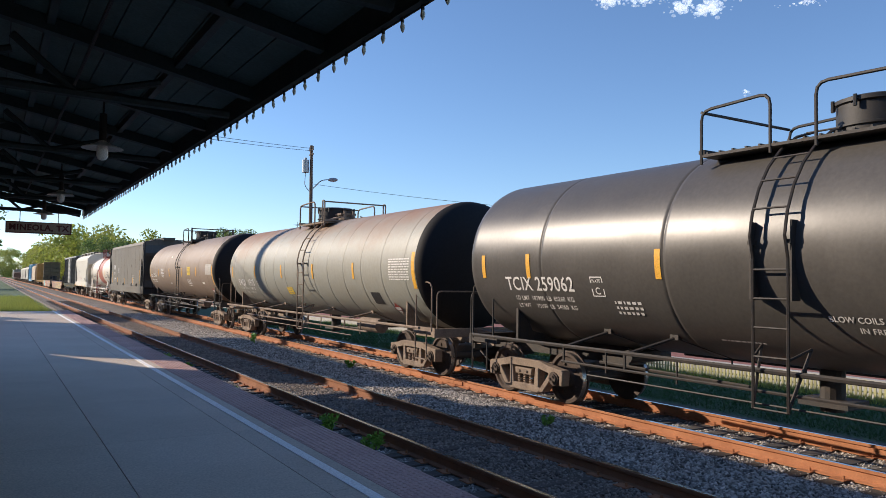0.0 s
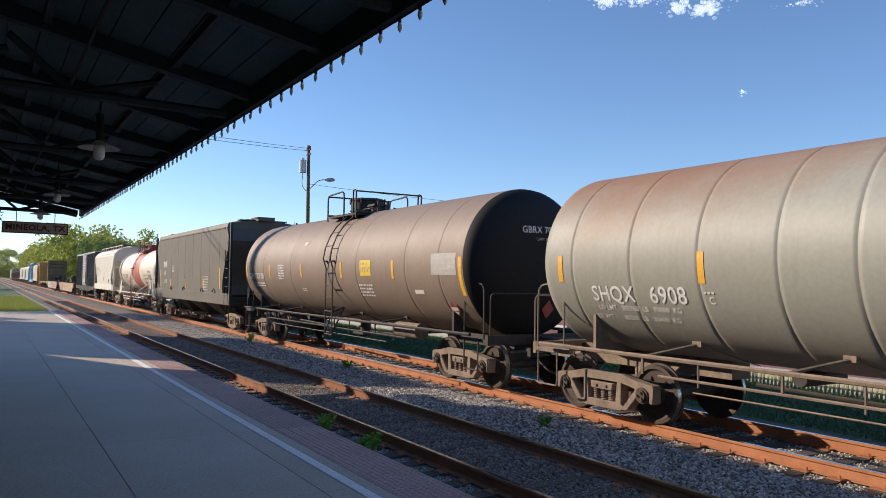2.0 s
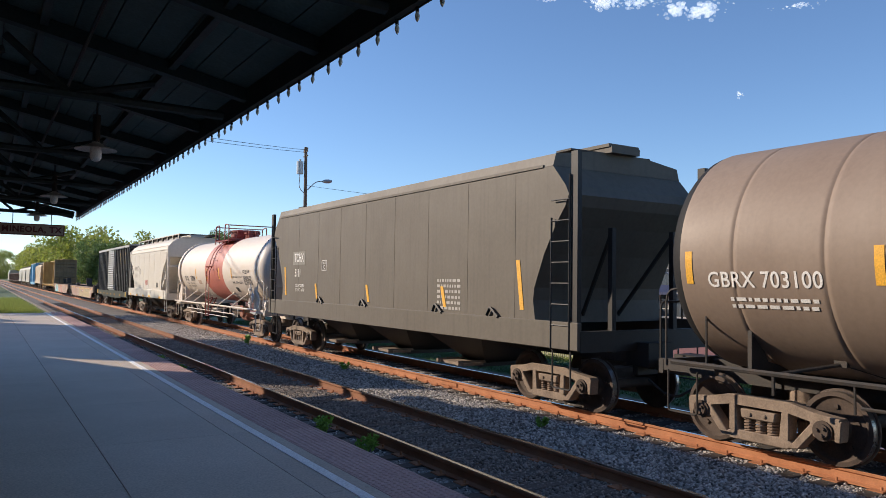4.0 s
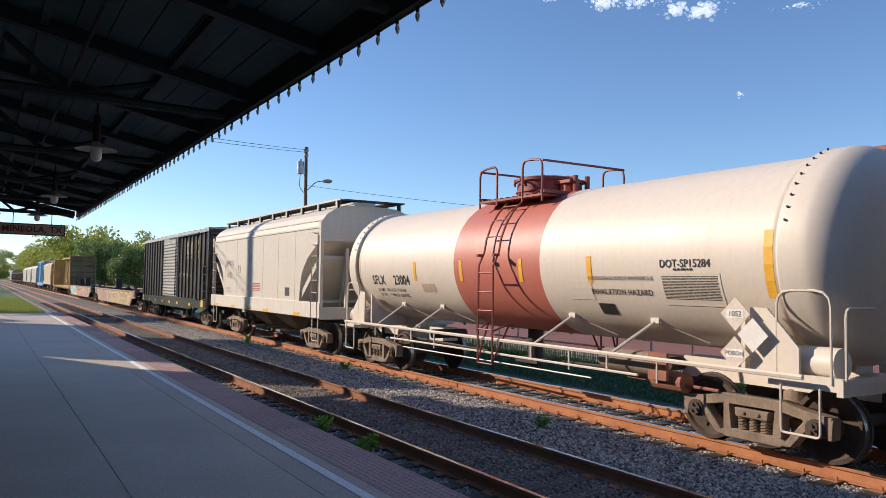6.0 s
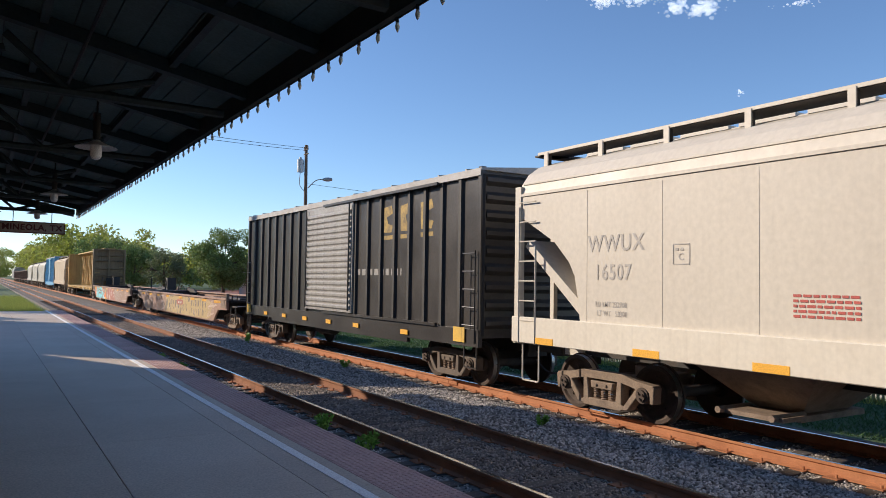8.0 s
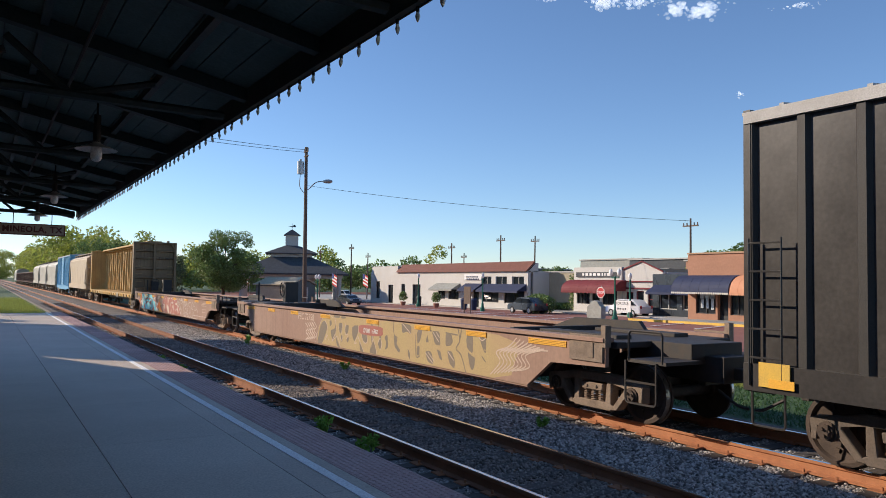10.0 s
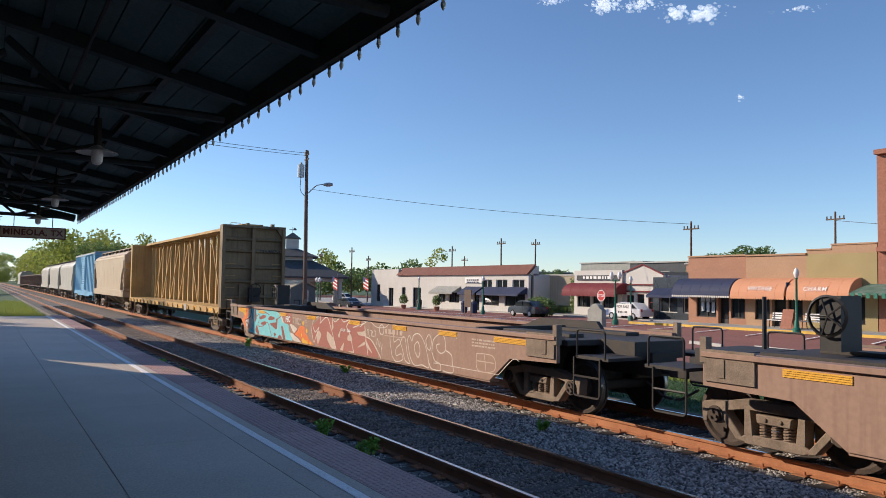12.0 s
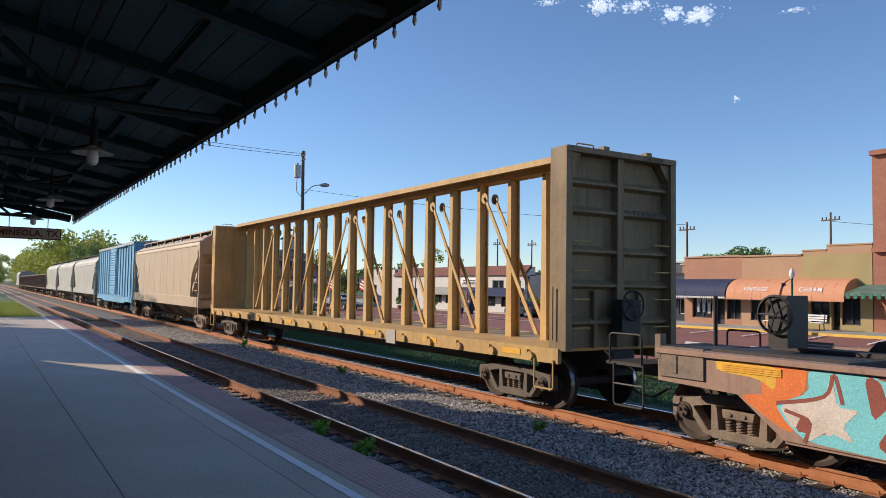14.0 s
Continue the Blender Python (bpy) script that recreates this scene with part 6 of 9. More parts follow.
def piece_turquoise(car):
    """From the far end: orange fade, turquoise letters, orange splash, dull red letters, white outlines."""
    shape(car, "paint_orange", 1, (8.03, 1.16), (7.78, 1.28), (7.39, 1.28), (7.43, 0.99), (7.82, 0.78), (7.97, 0.82))
    shape(car, "paint_orange", 1, (8.34, 0.85), (7.97, 0.92), (7.47, 0.58), (7.66, 0.49))
    shape(car, "paint_yellow", 1, (8.68, 1.27), (7.78, 1.28), (7.82, 0.96), (8.03, 1.09), (8.65, 1.13))
    shape(car, "paint_turquoise", 2, (7.39, 1.28), (6.70, 1.28), (6.44, 1.27), (5.72, 1.28), (4.86, 1.27), (4.35, 1.25), (3.90, 1.15), (3.73, 0.92), (3.27, 0.89), (3.20, 0.70), (2.78, 0.40), (3.76, 0.40), (4.60, 0.40), (5.64, 0.40), (6.60, 0.40), (7.42, 0.43), (7.67, 0.61), (7.82, 0.81), (7.38, 1.00))
    shape(car, "paint_maroon", 3, (7.43, 0.82), (7.01, 0.91), (7.28, 0.69), (7.05, 0.68), (7.21, 0.53), (7.57, 0.53))
    shape(car, "paint_maroon", 3, (6.74, 1.25), (6.57, 1.23), (6.48, 0.96), (6.65, 0.78))
    shape(car, "paint_maroon", 3, (6.61, 0.53), (6.48, 0.74), (6.11, 0.40), (6.43, 0.41))
    shape(car, "paint_maroon", 3, (6.19, 0.99), (5.80, 1.10), (5.50, 1.08), (5.53, 1.00), (6.11, 0.91))
    shape(car, "paint_maroon", 3, (6.03, 0.81), (5.50, 0.90), (5.42, 0.78), (5.95, 0.74))
    shape(car, "paint_maroon", 3, (5.28, 0.99), (5.07, 1.09), (4.60, 1.06), (4.60, 0.99), (5.14, 0.93))
    shape(car, "paint_maroon", 3, (5.14, 0.83), (4.60, 0.89), (4.35, 0.90), (4.35, 0.64))
    shape(car, "paint_maroon", 3, (4.47, 1.00), (4.29, 1.07), (4.35, 0.68))
    shape(car, "paint_maroon", 3, (3.96, 0.80), (3.82, 0.84), (3.49, 0.40), (3.76, 0.40))
    shape(car, "paint_maroon", 3, (3.33, 0.88), (3.17, 0.71), (2.78, 0.54), (2.97, 0.53))
    shape(car, "paint_maroon", 3, (4.66, 0.55), (4.35, 0.52), (4.60, 0.41))
    shape(car, "paint_maroon", 3, (4.05, 0.54), (3.79, 0.40), (4.29, 0.40))
    shape(car, "paint_white", 3, (7.77, 0.81), (7.24, 0.98), (7.01, 0.91), (7.43, 0.82), (7.57, 0.53))
    shape(car, "paint_white", 3, (3.17, 0.92), (2.92, 0.91), (2.46, 0.79), (2.80, 0.63))
    shape(car, "paint_white", 3, (3.17, 0.66), (2.78, 0.62), (2.37, 0.54), (2.07, 0.40), (2.78, 0.40))
    shape(car, "paint_white", 3, (4.05, 1.14), (3.87, 1.11), (3.70, 0.92), (3.83, 0.92))
    shape(car, "paint_white", 3, (7.33, 0.68), (7.00, 0.68), (7.16, 0.52))
    shape(car, "paint_orange", 2, (2.73, 0.61), (2.46, 0.77), (2.24, 0.91), (1.99, 0.91), (1.87, 0.89), (1.83, 0.71), (1.67, 0.66), (1.49, 0.53), (1.17, 0.43), (1.13, 0.40), (2.03, 0.40), (2.28, 0.54))
    shape(car, "paint_red", 1, (3.70, 1.28), (2.99, 1.26), (2.97, 0.90), (3.70, 0.91))
    line(car, "paint_maroon", 4, 0.03, (7.39, 1.28), (6.70, 1.28), (6.59, 1.01), (6.23, 1.09), (6.21, 0.90), (6.35, 0.70), (5.80, 0.71), (5.28, 0.84), (4.86, 0.42))
    line(car, "paint_maroon", 4, 0.03, (5.72, 1.14), (5.80, 1.21), (5.14, 1.13))
    line(car, "paint_maroon", 4, 0.03, (4.35, 0.90), (4.29, 1.02), (3.96, 1.12))
    line(car, "paint_maroon", 4, 0.03, (2.78, 0.62), (2.46, 0.77))
    line(car, "paint_maroon", 4, 0.03, (2.78, 0.61), (2.37, 0.52), (2.07, 0.40))
    line(car, "paint_maroon", 4, 0.03, (6.62, 1.28), (6.44, 1.24), (5.96, 1.28), (5.72, 1.28))
    spot(car, "paint_yellow", 3, 2.01, 0.99, 0.07)
    spot(car, "paint_yellow", 3, 1.71, 0.78, 0.07)
    spot(car, "paint_yellow", 3, 2.13, 0.63, 0.05)
    spot(car, "paint_yellow", 3, 1.99, 0.46, 0.10)
    spot(car, "paint_yellow", 3, 1.83, 0.42, 0.09)
    spot(car, "paint_yellow", 3, 1.68, 0.40, 0.09)
    spot(car, "paint_yellow", 3, 1.40, 0.40, 0.07)
    shape(car, "paint_red", 1, (1.05, 1.06), (0.61, 1.28), (-0.13, 1.27), (-0.29, 1.15), (-0.87, 1.28), (-1.34, 1.26), (-1.54, 1.11), (-1.96, 1.27), (-2.25, 1.13), (-2.35, 0.88), (-2.67, 0.77), (-3.11, 0.40), (-2.35, 0.40), (-1.01, 0.40), (0.69, 0.41), (1.14, 0.50), (1.38, 0.94))
    shape(car, "paint_tan", 2, (0.78, 0.87), (0.56, 0.75), (0.82, 0.42), (0.96, 0.68))
    shape(car, "paint_tan", 2, (0.18, 0.88), (-0.29, 0.71), (-0.48, 0.40), (-0.18, 0.40), (0.18, 0.65))
    shape(car, "paint_tan", 2, (-0.17, 1.28), (-0.29, 0.98), (-0.15, 0.91))
    shape(car, "paint_tan", 2, (-0.59, 0.80), (-0.80, 1.03), (-0.68, 0.70))
    shape(car, "paint_tan", 2, (-1.21, 0.82), (-1.41, 0.89), (-1.54, 0.71), (-1.21, 0.69))
    shape(car, "paint_tan", 2, (-0.73, 0.42), (-1.01, 0.66), (-0.94, 0.40))
    shape(car, "paint_tan", 2, (-1.78, 0.96), (-2.24, 1.00), (-2.28, 1.13), (-2.31, 0.87), (-1.90, 0.88))
    shape(car, "paint_tan", 2, (-1.78, 0.54), (-2.24, 0.75), (-2.31, 0.67))
    shape(car, "paint_tan", 2, (-2.26, 0.84), (-2.77, 0.45), (-2.35, 0.62))
    shape(car, "paint_tan", 2, (-1.28, 0.42), (-1.60, 0.44), (-1.63, 0.40), (-1.34, 0.40))
    line(car, "paint_white", 3, 0.03, (1.38, 0.94), (1.14, 0.50), (0.96, 0.68), (0.78, 0.93), (1.05, 0.79), (1.24, 1.07), (0.70, 1.28), (0.69, 1.06))
    line(car, "paint_white", 3, 0.03, (0.69, 1.06), (0.19, 1.25), (-0.14, 0.91), (-0.29, 0.71), (-0.48, 0.40))
    line(car, "paint_white", 3, 0.03, (-0.17, 1.28), (-0.37, 1.15), (-0.73, 1.28), (-0.94, 1.18), (-1.34, 1.25), (-1.15, 1.07), (-1.34, 0.88), (-1.63, 0.40))
    line(car, "paint_white", 3, 0.03, (-1.54, 1.06), (-1.96, 1.15), (-2.30, 1.23), (-2.08, 1.28))
    line(car, "paint_white", 3, 0.03, (-2.25, 1.13), (-2.31, 0.86), (-2.46, 0.42))
    line(car, "paint_white", 3, 0.03, (-2.31, 0.87), (-2.67, 0.79), (-3.14, 0.44), (-3.14, 0.40))
    line(car, "paint_white", 3, 0.02, (-2.38, 0.89), (-2.41, 1.05), (-2.49, 1.04), (-2.46, 0.97), (-2.54, 0.89))
    line(car, "paint_white", 3, 0.02, (-2.57, 1.05), (-2.65, 1.03), (-2.62, 0.90))
    line(car, "paint_white", 3, 0.02, (-2.70, 1.04), (-2.67, 0.92), (-2.77, 0.91))
    line(car, "paint_white", 3, 0.02, (-2.80, 1.05), (-2.88, 1.02), (-2.82, 0.90))
    line(car, "paint_white", 3, 0.02, (-2.92, 0.71), (-2.97, 0.87), (-3.02, 0.71))
    line(car, "paint_white", 3, 0.02, (-3.04, 0.82), (-3.08, 0.67), (-3.13, 0.79))
    line(car, "paint_white", 3, 0.02, (-3.16, 0.79), (-3.19, 0.62), (-3.23, 0.74), (-3.21, 0.59), (-3.24, 0.48))
    line(car, "paint_white", 3, 0.02, (-1.96, 1.10), (-2.46, 1.27), (-2.88, 1.15), (-3.35, 1.16), (-3.62, 1.27), (-3.95, 1.23), (-4.26, 1.09))
    line(car, "paint_white", 3, 0.024, (-3.73, 0.54), (-3.62, 0.99), (-3.79, 1.03), (-3.84, 0.85), (-4.06, 0.93), (-4.15, 0.83), (-3.94, 0.70), (-3.96, 0.54), (-4.19, 0.60), (-4.27, 0.48), (-3.95, 0.40), (-3.73, 0.54))
    line(car, "paint_white", 3, 0.024, (-4.15, 0.85), (-4.26, 0.99), (-4.38, 0.95), (-4.49, 0.61), (-4.62, 0.42), (-4.39, 0.47), (-4.27, 0.68), (-4.15, 0.85))
    line(car, "paint_white", 3, 0.024, (-4.48, 0.94), (-4.57, 1.05), (-4.69, 0.93), (-4.76, 1.06), (-4.98, 1.11), (-5.20, 0.98), (-5.37, 0.71), (-5.45, 0.41), (-5.16, 0.44), (-4.84, 0.40), (-4.62, 0.57), (-4.48, 0.94))
    line(car, "paint_white", 3, 0.024, (-4.80, 0.84), (-4.95, 0.93), (-5.06, 0.77), (-4.99, 0.59), (-4.84, 0.70), (-4.80, 0.84))
    line(car, "paint_white", 3, 0.024, (-5.30, 0.99), (-5.43, 1.12), (-5.54, 1.01), (-5.50, 0.80), (-5.37, 0.83), (-5.30, 0.99))
    line(car, "paint_white", 3, 0.024, (-5.57, 0.78), (-5.63, 1.02), (-5.89, 1.16), (-6.08, 1.09), (-6.11, 0.84), (-5.95, 0.76), (-5.80, 0.81), (-5.76, 0.92), (-5.89, 0.95))
    line(car, "paint_white", 3, 0.024, (-5.57, 0.76), (-5.70, 0.58), (-5.89, 0.54), (-5.93, 0.40), (-5.57, 0.40), (-5.47, 0.51))
    line(car, "paint_white", 3, 0.024, (-6.11, 0.84), (-6.35, 0.76), (-6.39, 0.61), (-6.41, 0.40), (-6.02, 0.40))
    line(car, "paint_white", 2, 0.014, (-5.64, 0.53), (-8.00, 0.53))
    line(car, "paint_white", 2, 0.014, (-8.00, 0.53), (-8.43, 0.85), (-8.63, 0.84))
    line(car, "paint_tan", 2, 0.02, (-7.27, 0.87), (-7.82, 0.86), (-7.86, 0.59), (-7.32, 0.55), (-7.27, 0.87))
    line(car, "paint_tan", 2, 0.02, (-7.54, 0.86), (-7.59, 0.57))
    line(car, "paint_tan", 2, 0.02, (-7.30, 0.73), (-7.85, 0.73))
    shape(car, "paint_white", 5, (7.69, 0.81), (7.22, 0.92), (7.10, 1.22), (7.04, 0.88), (6.78, 0.88), (6.99, 0.68), (6.84, 0.5), (7.16, 0.59), (7.4, 0.42), (7.33, 0.69))
    line(car, "paint_maroon", 6, 0.045, (7.8, 0.83), (7.2, 0.98), (7.08, 1.24), (6.98, 0.92))
    line(car, "paint_maroon", 6, 0.045, (7.69, 0.76), (7.38, 0.66), (7.44, 0.42))
    write("lettering", "FEC", 0.25, "white_letter", car, on_side(-1.526, 3.33, 1.05), 1.0, 1.0, 0.04)
    write("lettering", "71820", 0.29, "paint_tan", car, on_side(-1.526, 2.51, 1.02), 1.05, 1.0)
    write("lettering", "LD LMT   166000", 0.10, "white_letter", car, on_side(-1.526, -1.1, 0.955), 1.0, 0.8, 0.03)
    ring(car, "paint_tan", 2, 1.75, 1.07, 0.15, 0.016)
    ring(car, "paint_white", 4, -3.19, 1.10, 0.12, 0.03)
    print_rows(car, -1.5235, 1.75, 1.08, 0.2, 0.03, 3, "paint_tan", 16)
    print_rows(car, -1.5235, -3.85, 1.02, 0.95, 0.11, 1, "paint_tan", 17)
    line(car, "paint_tan", 3, 0.014, (-3.35, 0.97), (-3.9, 0.97), (-4.4, 0.98))
    print_rows(car, -1.5235, -7.5, 1.12, 0.8, 0.032, 3, "paint_tan", 9)
    print_rows(car, -1.5235, -6.6, 1.10, 0.16, 0.1, 1, "paint_tan", 19)


piece_khaki(wa)
piece_turquoise(wb)


# ---------------------------------------------------------------- centre-beam flat car
def beam_car(u, half, body):
    car = car_at("centerbeam_car", "yellow-brown centre-beam lumber flat car, empty, with tall bulkheads", u)
    top, deck = 4.61, 1.14
    bm = B()
    box(bm, (0, 0, deck - 0.03), (2.7, 2 * body - 0.3, 0.06))
    part("deck", bm, "beam_yellow", car)
    for s in (-1, 1):
        bm = B()
        box(bm, (s * 1.36, 0, deck - 0.12), (0.08, 2 * body, 0.26))
        for k in range(19):
            y = -body + 0.7 + k * (2 * body - 1.4) / 18
            drum(bm, (s * 1.38, y, deck - 0.16), (s * 1.46, y, deck - 0.16), 0.075, 10)
            box(bm, (s * 1.40, y + 0.12, deck - 0.12), (0.1, 0.08, 0.14))
        part("side_sill", bm, "beam_yellow", car)
        strips(car, s * 1.405, deck - 0.12, [-body + 1.3 + k * 2.9 for k in range(8)], 0.55, 0.1)
    # centre beam: uprights, diagonals, top chord
    n, step = 17, 1.165
    first = -step * (n - 1) / 2 + 0.15
    for lo in (-0.12, 0.09):
        bm = B()
        prism(bm, [(-0.10, deck), (0.10, deck), (0.055, top - 0.05), (-0.055, top - 0.05)], "x", lo, lo + 0.03)
        up = part("upright", bm, "beam_yellow", car)
        for k in range(n):
            same(up, car, pose(0, first + k * step, 0))
        bpy.data.objects.remove(up)
    bm = B()
    prism(bm, [(-0.012, deck), (0.012, deck), (0.012, top - 0.05), (-0.012, top - 0.05)], "x", -0.09, 0.09)
    web = part("upright_web", bm, "beam_yellow", car)
    for k in range(n):
        same(web, car, pose(0, first + k * step, 0))
    bpy.data.objects.remove(web)
    # diagonals lean towards the middle of the car, each with a round gusset at its head
    for k in range(8):
        s = -1 if k < 4 else 1
        foot = s * (9.0 - 2.27 * (k % 4))
        head = foot - s * 1.88
        for side in (-0.155, 0.125):
            bm = B()
            prism(bm, [(foot - 0.06, deck + 0.1), (foot + 0.06, deck + 0.1), (head + 0.045, top - 0.40), (head - 0.045, top - 0.40)], "x", side, side + 0.03)
            drum(bm, (side, head, top - 0.42), (side + 0.03, head, top - 0.42), 0.12, 12)
            part("diagonal", bm, "beam_yellow", car)
    # end frames beside the bulkheads
    for s in (-1, 1):
        bm = B()
        box(bm, (0, s * (body - 0.75), (deck + top) / 2), (0.36, 0.12, top - deck))
        part("end_post", bm, "beam_yellow", car)
    bm = B()
    box(bm, (0, 0, top + 0.08), (0.9, 2 * body - 0.4, 0.07))
    box(bm, (0, 0, top - 0.02), (0.36, 2 * body - 0.4, 0.14))
    for s in (-1, 1):
        box(bm, (s * 0.45, 0, top + 0.06), (0.03, 2 * body - 0.4, 0.12))
    part("top_chord", bm, "beam_yellow", car)
    bm = B()
    prism(bm, [(-0.25, 0.55), (0.25, 0.55), (0.35, deck - 0.07), (-0.35, deck - 0.07)], "y", -body + 3.6, body - 3.6)
    box(bm, (0, 0, 0.92), (0.55, 2 * half - 1.5, 0.34))
    for k in range(9):
        box(bm, (0, -body + 1.5 + k * (2 * body - 3) / 8, 0.97), (2.6, 0.12, 0.2))
    part("centre_sill", bm, "black_iron", car)
    for s in (-1, 1):
        bm = B()
        y = s * body
        w = 1.36
        ribs_bm = B()
        box(bm, (0, y - s * 0.10, (deck + top) / 2), (2 * w - 0.1, 0.04, top - deck))
        for q in (-1, 1):
            box(ribs_bm, (q * (w - 0.06), y - s * 0.05, (deck + top) / 2), (0.14, 0.42, top - deck + 0.04))
            prism(ribs_bm, [(q * (w - 0.12), top - 0.02), (q * (w - 0.12), top - 0.42), (q * (w - 0.42), top - 0.02)], "y", y - s * 0.06, y + s * 0.10)
        box(ribs_bm, (0, y, top - 0.02), (2 * w, 0.36, 0.10))
        box(ribs_bm, (0.0, y, (deck + top) / 2), (0.16, 0.16, top - deck))
        for z in (deck + 0.5, deck + 1.15, deck + 1.75, deck + 2.45, deck + 2.95):
            prism(ribs_bm, [(y - s * 0.08, z + 0.05), (y + s * 0.06, z - 0.03), (y + s * 0.06, z - 0.07), (y - s * 0.08, z - 0.12)], "x", -w + 0.1, w - 0.1)
        for q in (-0.55, 0.55):
            box(ribs_bm, (q, y - s * 0.02, deck + 0.5), (0.08, 0.1, 1.0))
            box(ribs_bm, (q + 0.3, y - s * 0.1, top + 0.09), (0.14, 0.14, 0.12))
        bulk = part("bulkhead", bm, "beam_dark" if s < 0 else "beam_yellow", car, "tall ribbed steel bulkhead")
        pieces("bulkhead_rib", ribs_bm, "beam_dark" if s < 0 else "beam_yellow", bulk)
        bm = B()
        for q in (-1, 1):
            rails(bm, [[(q * 1.42, y - s * 0.1, 0.95), (q * 1.42, y - s * 0.1, 0.45), (q * 1.42, y - s * 0.6, 0.45), (q * 1.42, y - s * 0.6, 0.95)]], 0.018, 5, 0.05)
            for k in range(4):
                tube(bm, [(q * 0.8, y + s * 0.14, 1.5 + 0.5 * k), (q * 1.2, y + s * 0.14, 1.5 + 0.5 * k)], 0.014, 5)
            tube(bm, [(q * 1.42, y - s * 0.12, 1.3), (q * 1.42, y - s * 0.12, 2.2)], 0.014, 5)
        rails(bm, [[(-1.0, y, top), (-1.0, y, top + 0.12), (-0.6, y, top + 0.12), (-0.6, y, top)]], 0.014, 5, 0.03)
        pieces("grab_iron", bm, "beam_yellow", car)
        coupler(car, s * half, s)
        truck(car, s * (body - 1.65), "dark_truck")
    bm = B()
    box(bm, (0.0, -body - 0.22, 1.7), (0.45, 0.25, 0.6))
    lathe(bm, [(0.26, -0.02), (0.28, 0.0), (0.26, 0.02), (0.24, 0.0)], pose(0.0, -body - 0.38, 1.9, rx=90), 20, False)
    for k in range(5):
        a = 2 * math.pi * k / 5
        tube(bm, [(0, -body - 0.38, 1.9), (0.26 * math.cos(a), -body - 0.38, 1.9 + 0.26 * math.sin(a))], 0.012, 5)
    part("hand_brake", bm, "black", car)
    bm = B()
    box(bm, (-1.41, -body + 6.0, deck - 0.16), (0.02, 0.45, 0.32))
    part("data_plate", bm, "grey_letter", car)
    write("lettering", "TZX 888750", 0.17, "black_letter", car, lambda q, v: (0.68 + q, -body - 0.01 - 0.12, 3.55 + v))
    write("lettering", "CAUTION", 0.12, "black_letter", car, lambda q, v: (0.75 + q, -body - 0.19, top - 0.03 + v * 0.7))
    return car


c10 = beam_car(166.45, 12.0, 11.1)
c11 = covered_hopper(186.9, 8.45, 7.9, "hopper_tan", "tan covered hopper car with a roof walkway", z1=3.85, z2=4.4, slope=1.5)
c12 = box_car(204.0, 8.45, 8.0, "box_blue", "light blue box car with white stains", top=4.85, door=(-1.5, 1.5), door_mat="box_blue", w=1.48, ribs=6)
h0 = covered_hopper(221.3, 8.8, 8.1, "hopper_white", "pale weathered covered hopper car with rounded sides", z1=3.6, z2=4.4, slope=1.7, posts=False)
for u in (239.0, 256.7):
    c = copy_thing(h0, pose(XC, u, 0))
    CARS.append((c, u))


def gondola(u):
    car = car_at("gondola_car", "rust-brown open gondola car, empty", u)
    bm = B()
    for s in (-1, 1):
        box(bm, (s * 1.5, 0, 2.15), (0.06, 15, 2.0))
        for k in range(12):
            box(bm, (s * 1.56, -7.2 + k * 14.4 / 11, 2.1), (0.1, 0.12, 1.9))
        box(bm, (s * 1.54, 0, 3.15), (0.14, 15.1, 0.14))
        box(bm, (0, s * 7.5, 2.15), (3.0, 0.08, 2.0))
        box(bm, (s * 1.52, 0, 1.15), (0.14, 15.1, 0.16))
    box(bm, (0, 0, 1.2), (2.9, 15, 0.1))
    part("body", bm, "gondola", car)
    bm = B()
    box(bm, (0, 0, 0.95), (0.5, 15.6, 0.34))
    part("centre_sill", bm, "black_iron", car)
    for s in (-1, 1):
        coupler(car, s * 8.1, s)
        truck(car, s * 5.9, "dark_truck", turn=False)
    return car


g0 = gondola(274.0)
for k in range(1, 5):
    c = copy_thing(g0, pose(XC, 274 + 16.2 * k, 0))
    CARS.append((c, 274 + 16.2 * k))
c = copy_thing(h0, pose(XC, 356.5, 0))
CARS.append((c, 356.5))


def motions():
    """The train rolls towards the camera, slowly gaining speed; its wheels turn with it."""
    for car, u in CARS:
        walk(car, [(t, pose(XC, u - travelled(t), 0)) for t in range(0, 15)])
    for w, q, turn in WHEELSETS:
        if turn:
            walk(w, [(k / 30, pose(0, q, 0.457, rx=math.degrees(travelled(k / 30) / 0.457))) for k in range(0, 421)])
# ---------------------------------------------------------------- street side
TOWN = 1.3                 # town coordinates fit the camera's view; all of it is scaled about the eye


def street_z(y):
    return -0.03 - 0.0065 * min(max(y - 20, -10), 60)


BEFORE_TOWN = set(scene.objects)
bm = B()
ys = [-60, 10, 20, 40, 60, 80, 160]
rows = [[(16.95, y, street_z(y)), (90, y, street_z(y) + 0.15), (90, y, -0.9), (16.95, y, -0.9)] for y in ys]
ring_mesh(bm, rows)
tagged(part("road", bm, "brick_road"), "wide red brick street", "road", kind="structure")
bm = B()
ring_mesh(bm, [[(16.75, y, street_z(y) + 0.1), (16.98, y, street_z(y) + 0.1), (16.98, y, -0.8), (16.75, y, -0.8)] for y in ys])
tagged(part("kerb", bm, "kerb"), "pale concrete kerb along the grass strip", "kerb", kind="structure")
bm = B()
ring_mesh(bm, [[(36.45, y, street_z(y) + 0.17), (60, y, street_z(y) + 0.22), (60, y, -0.9), (36.45, y, -0.9)] for y in (-40, 10, 20, 35.2)])
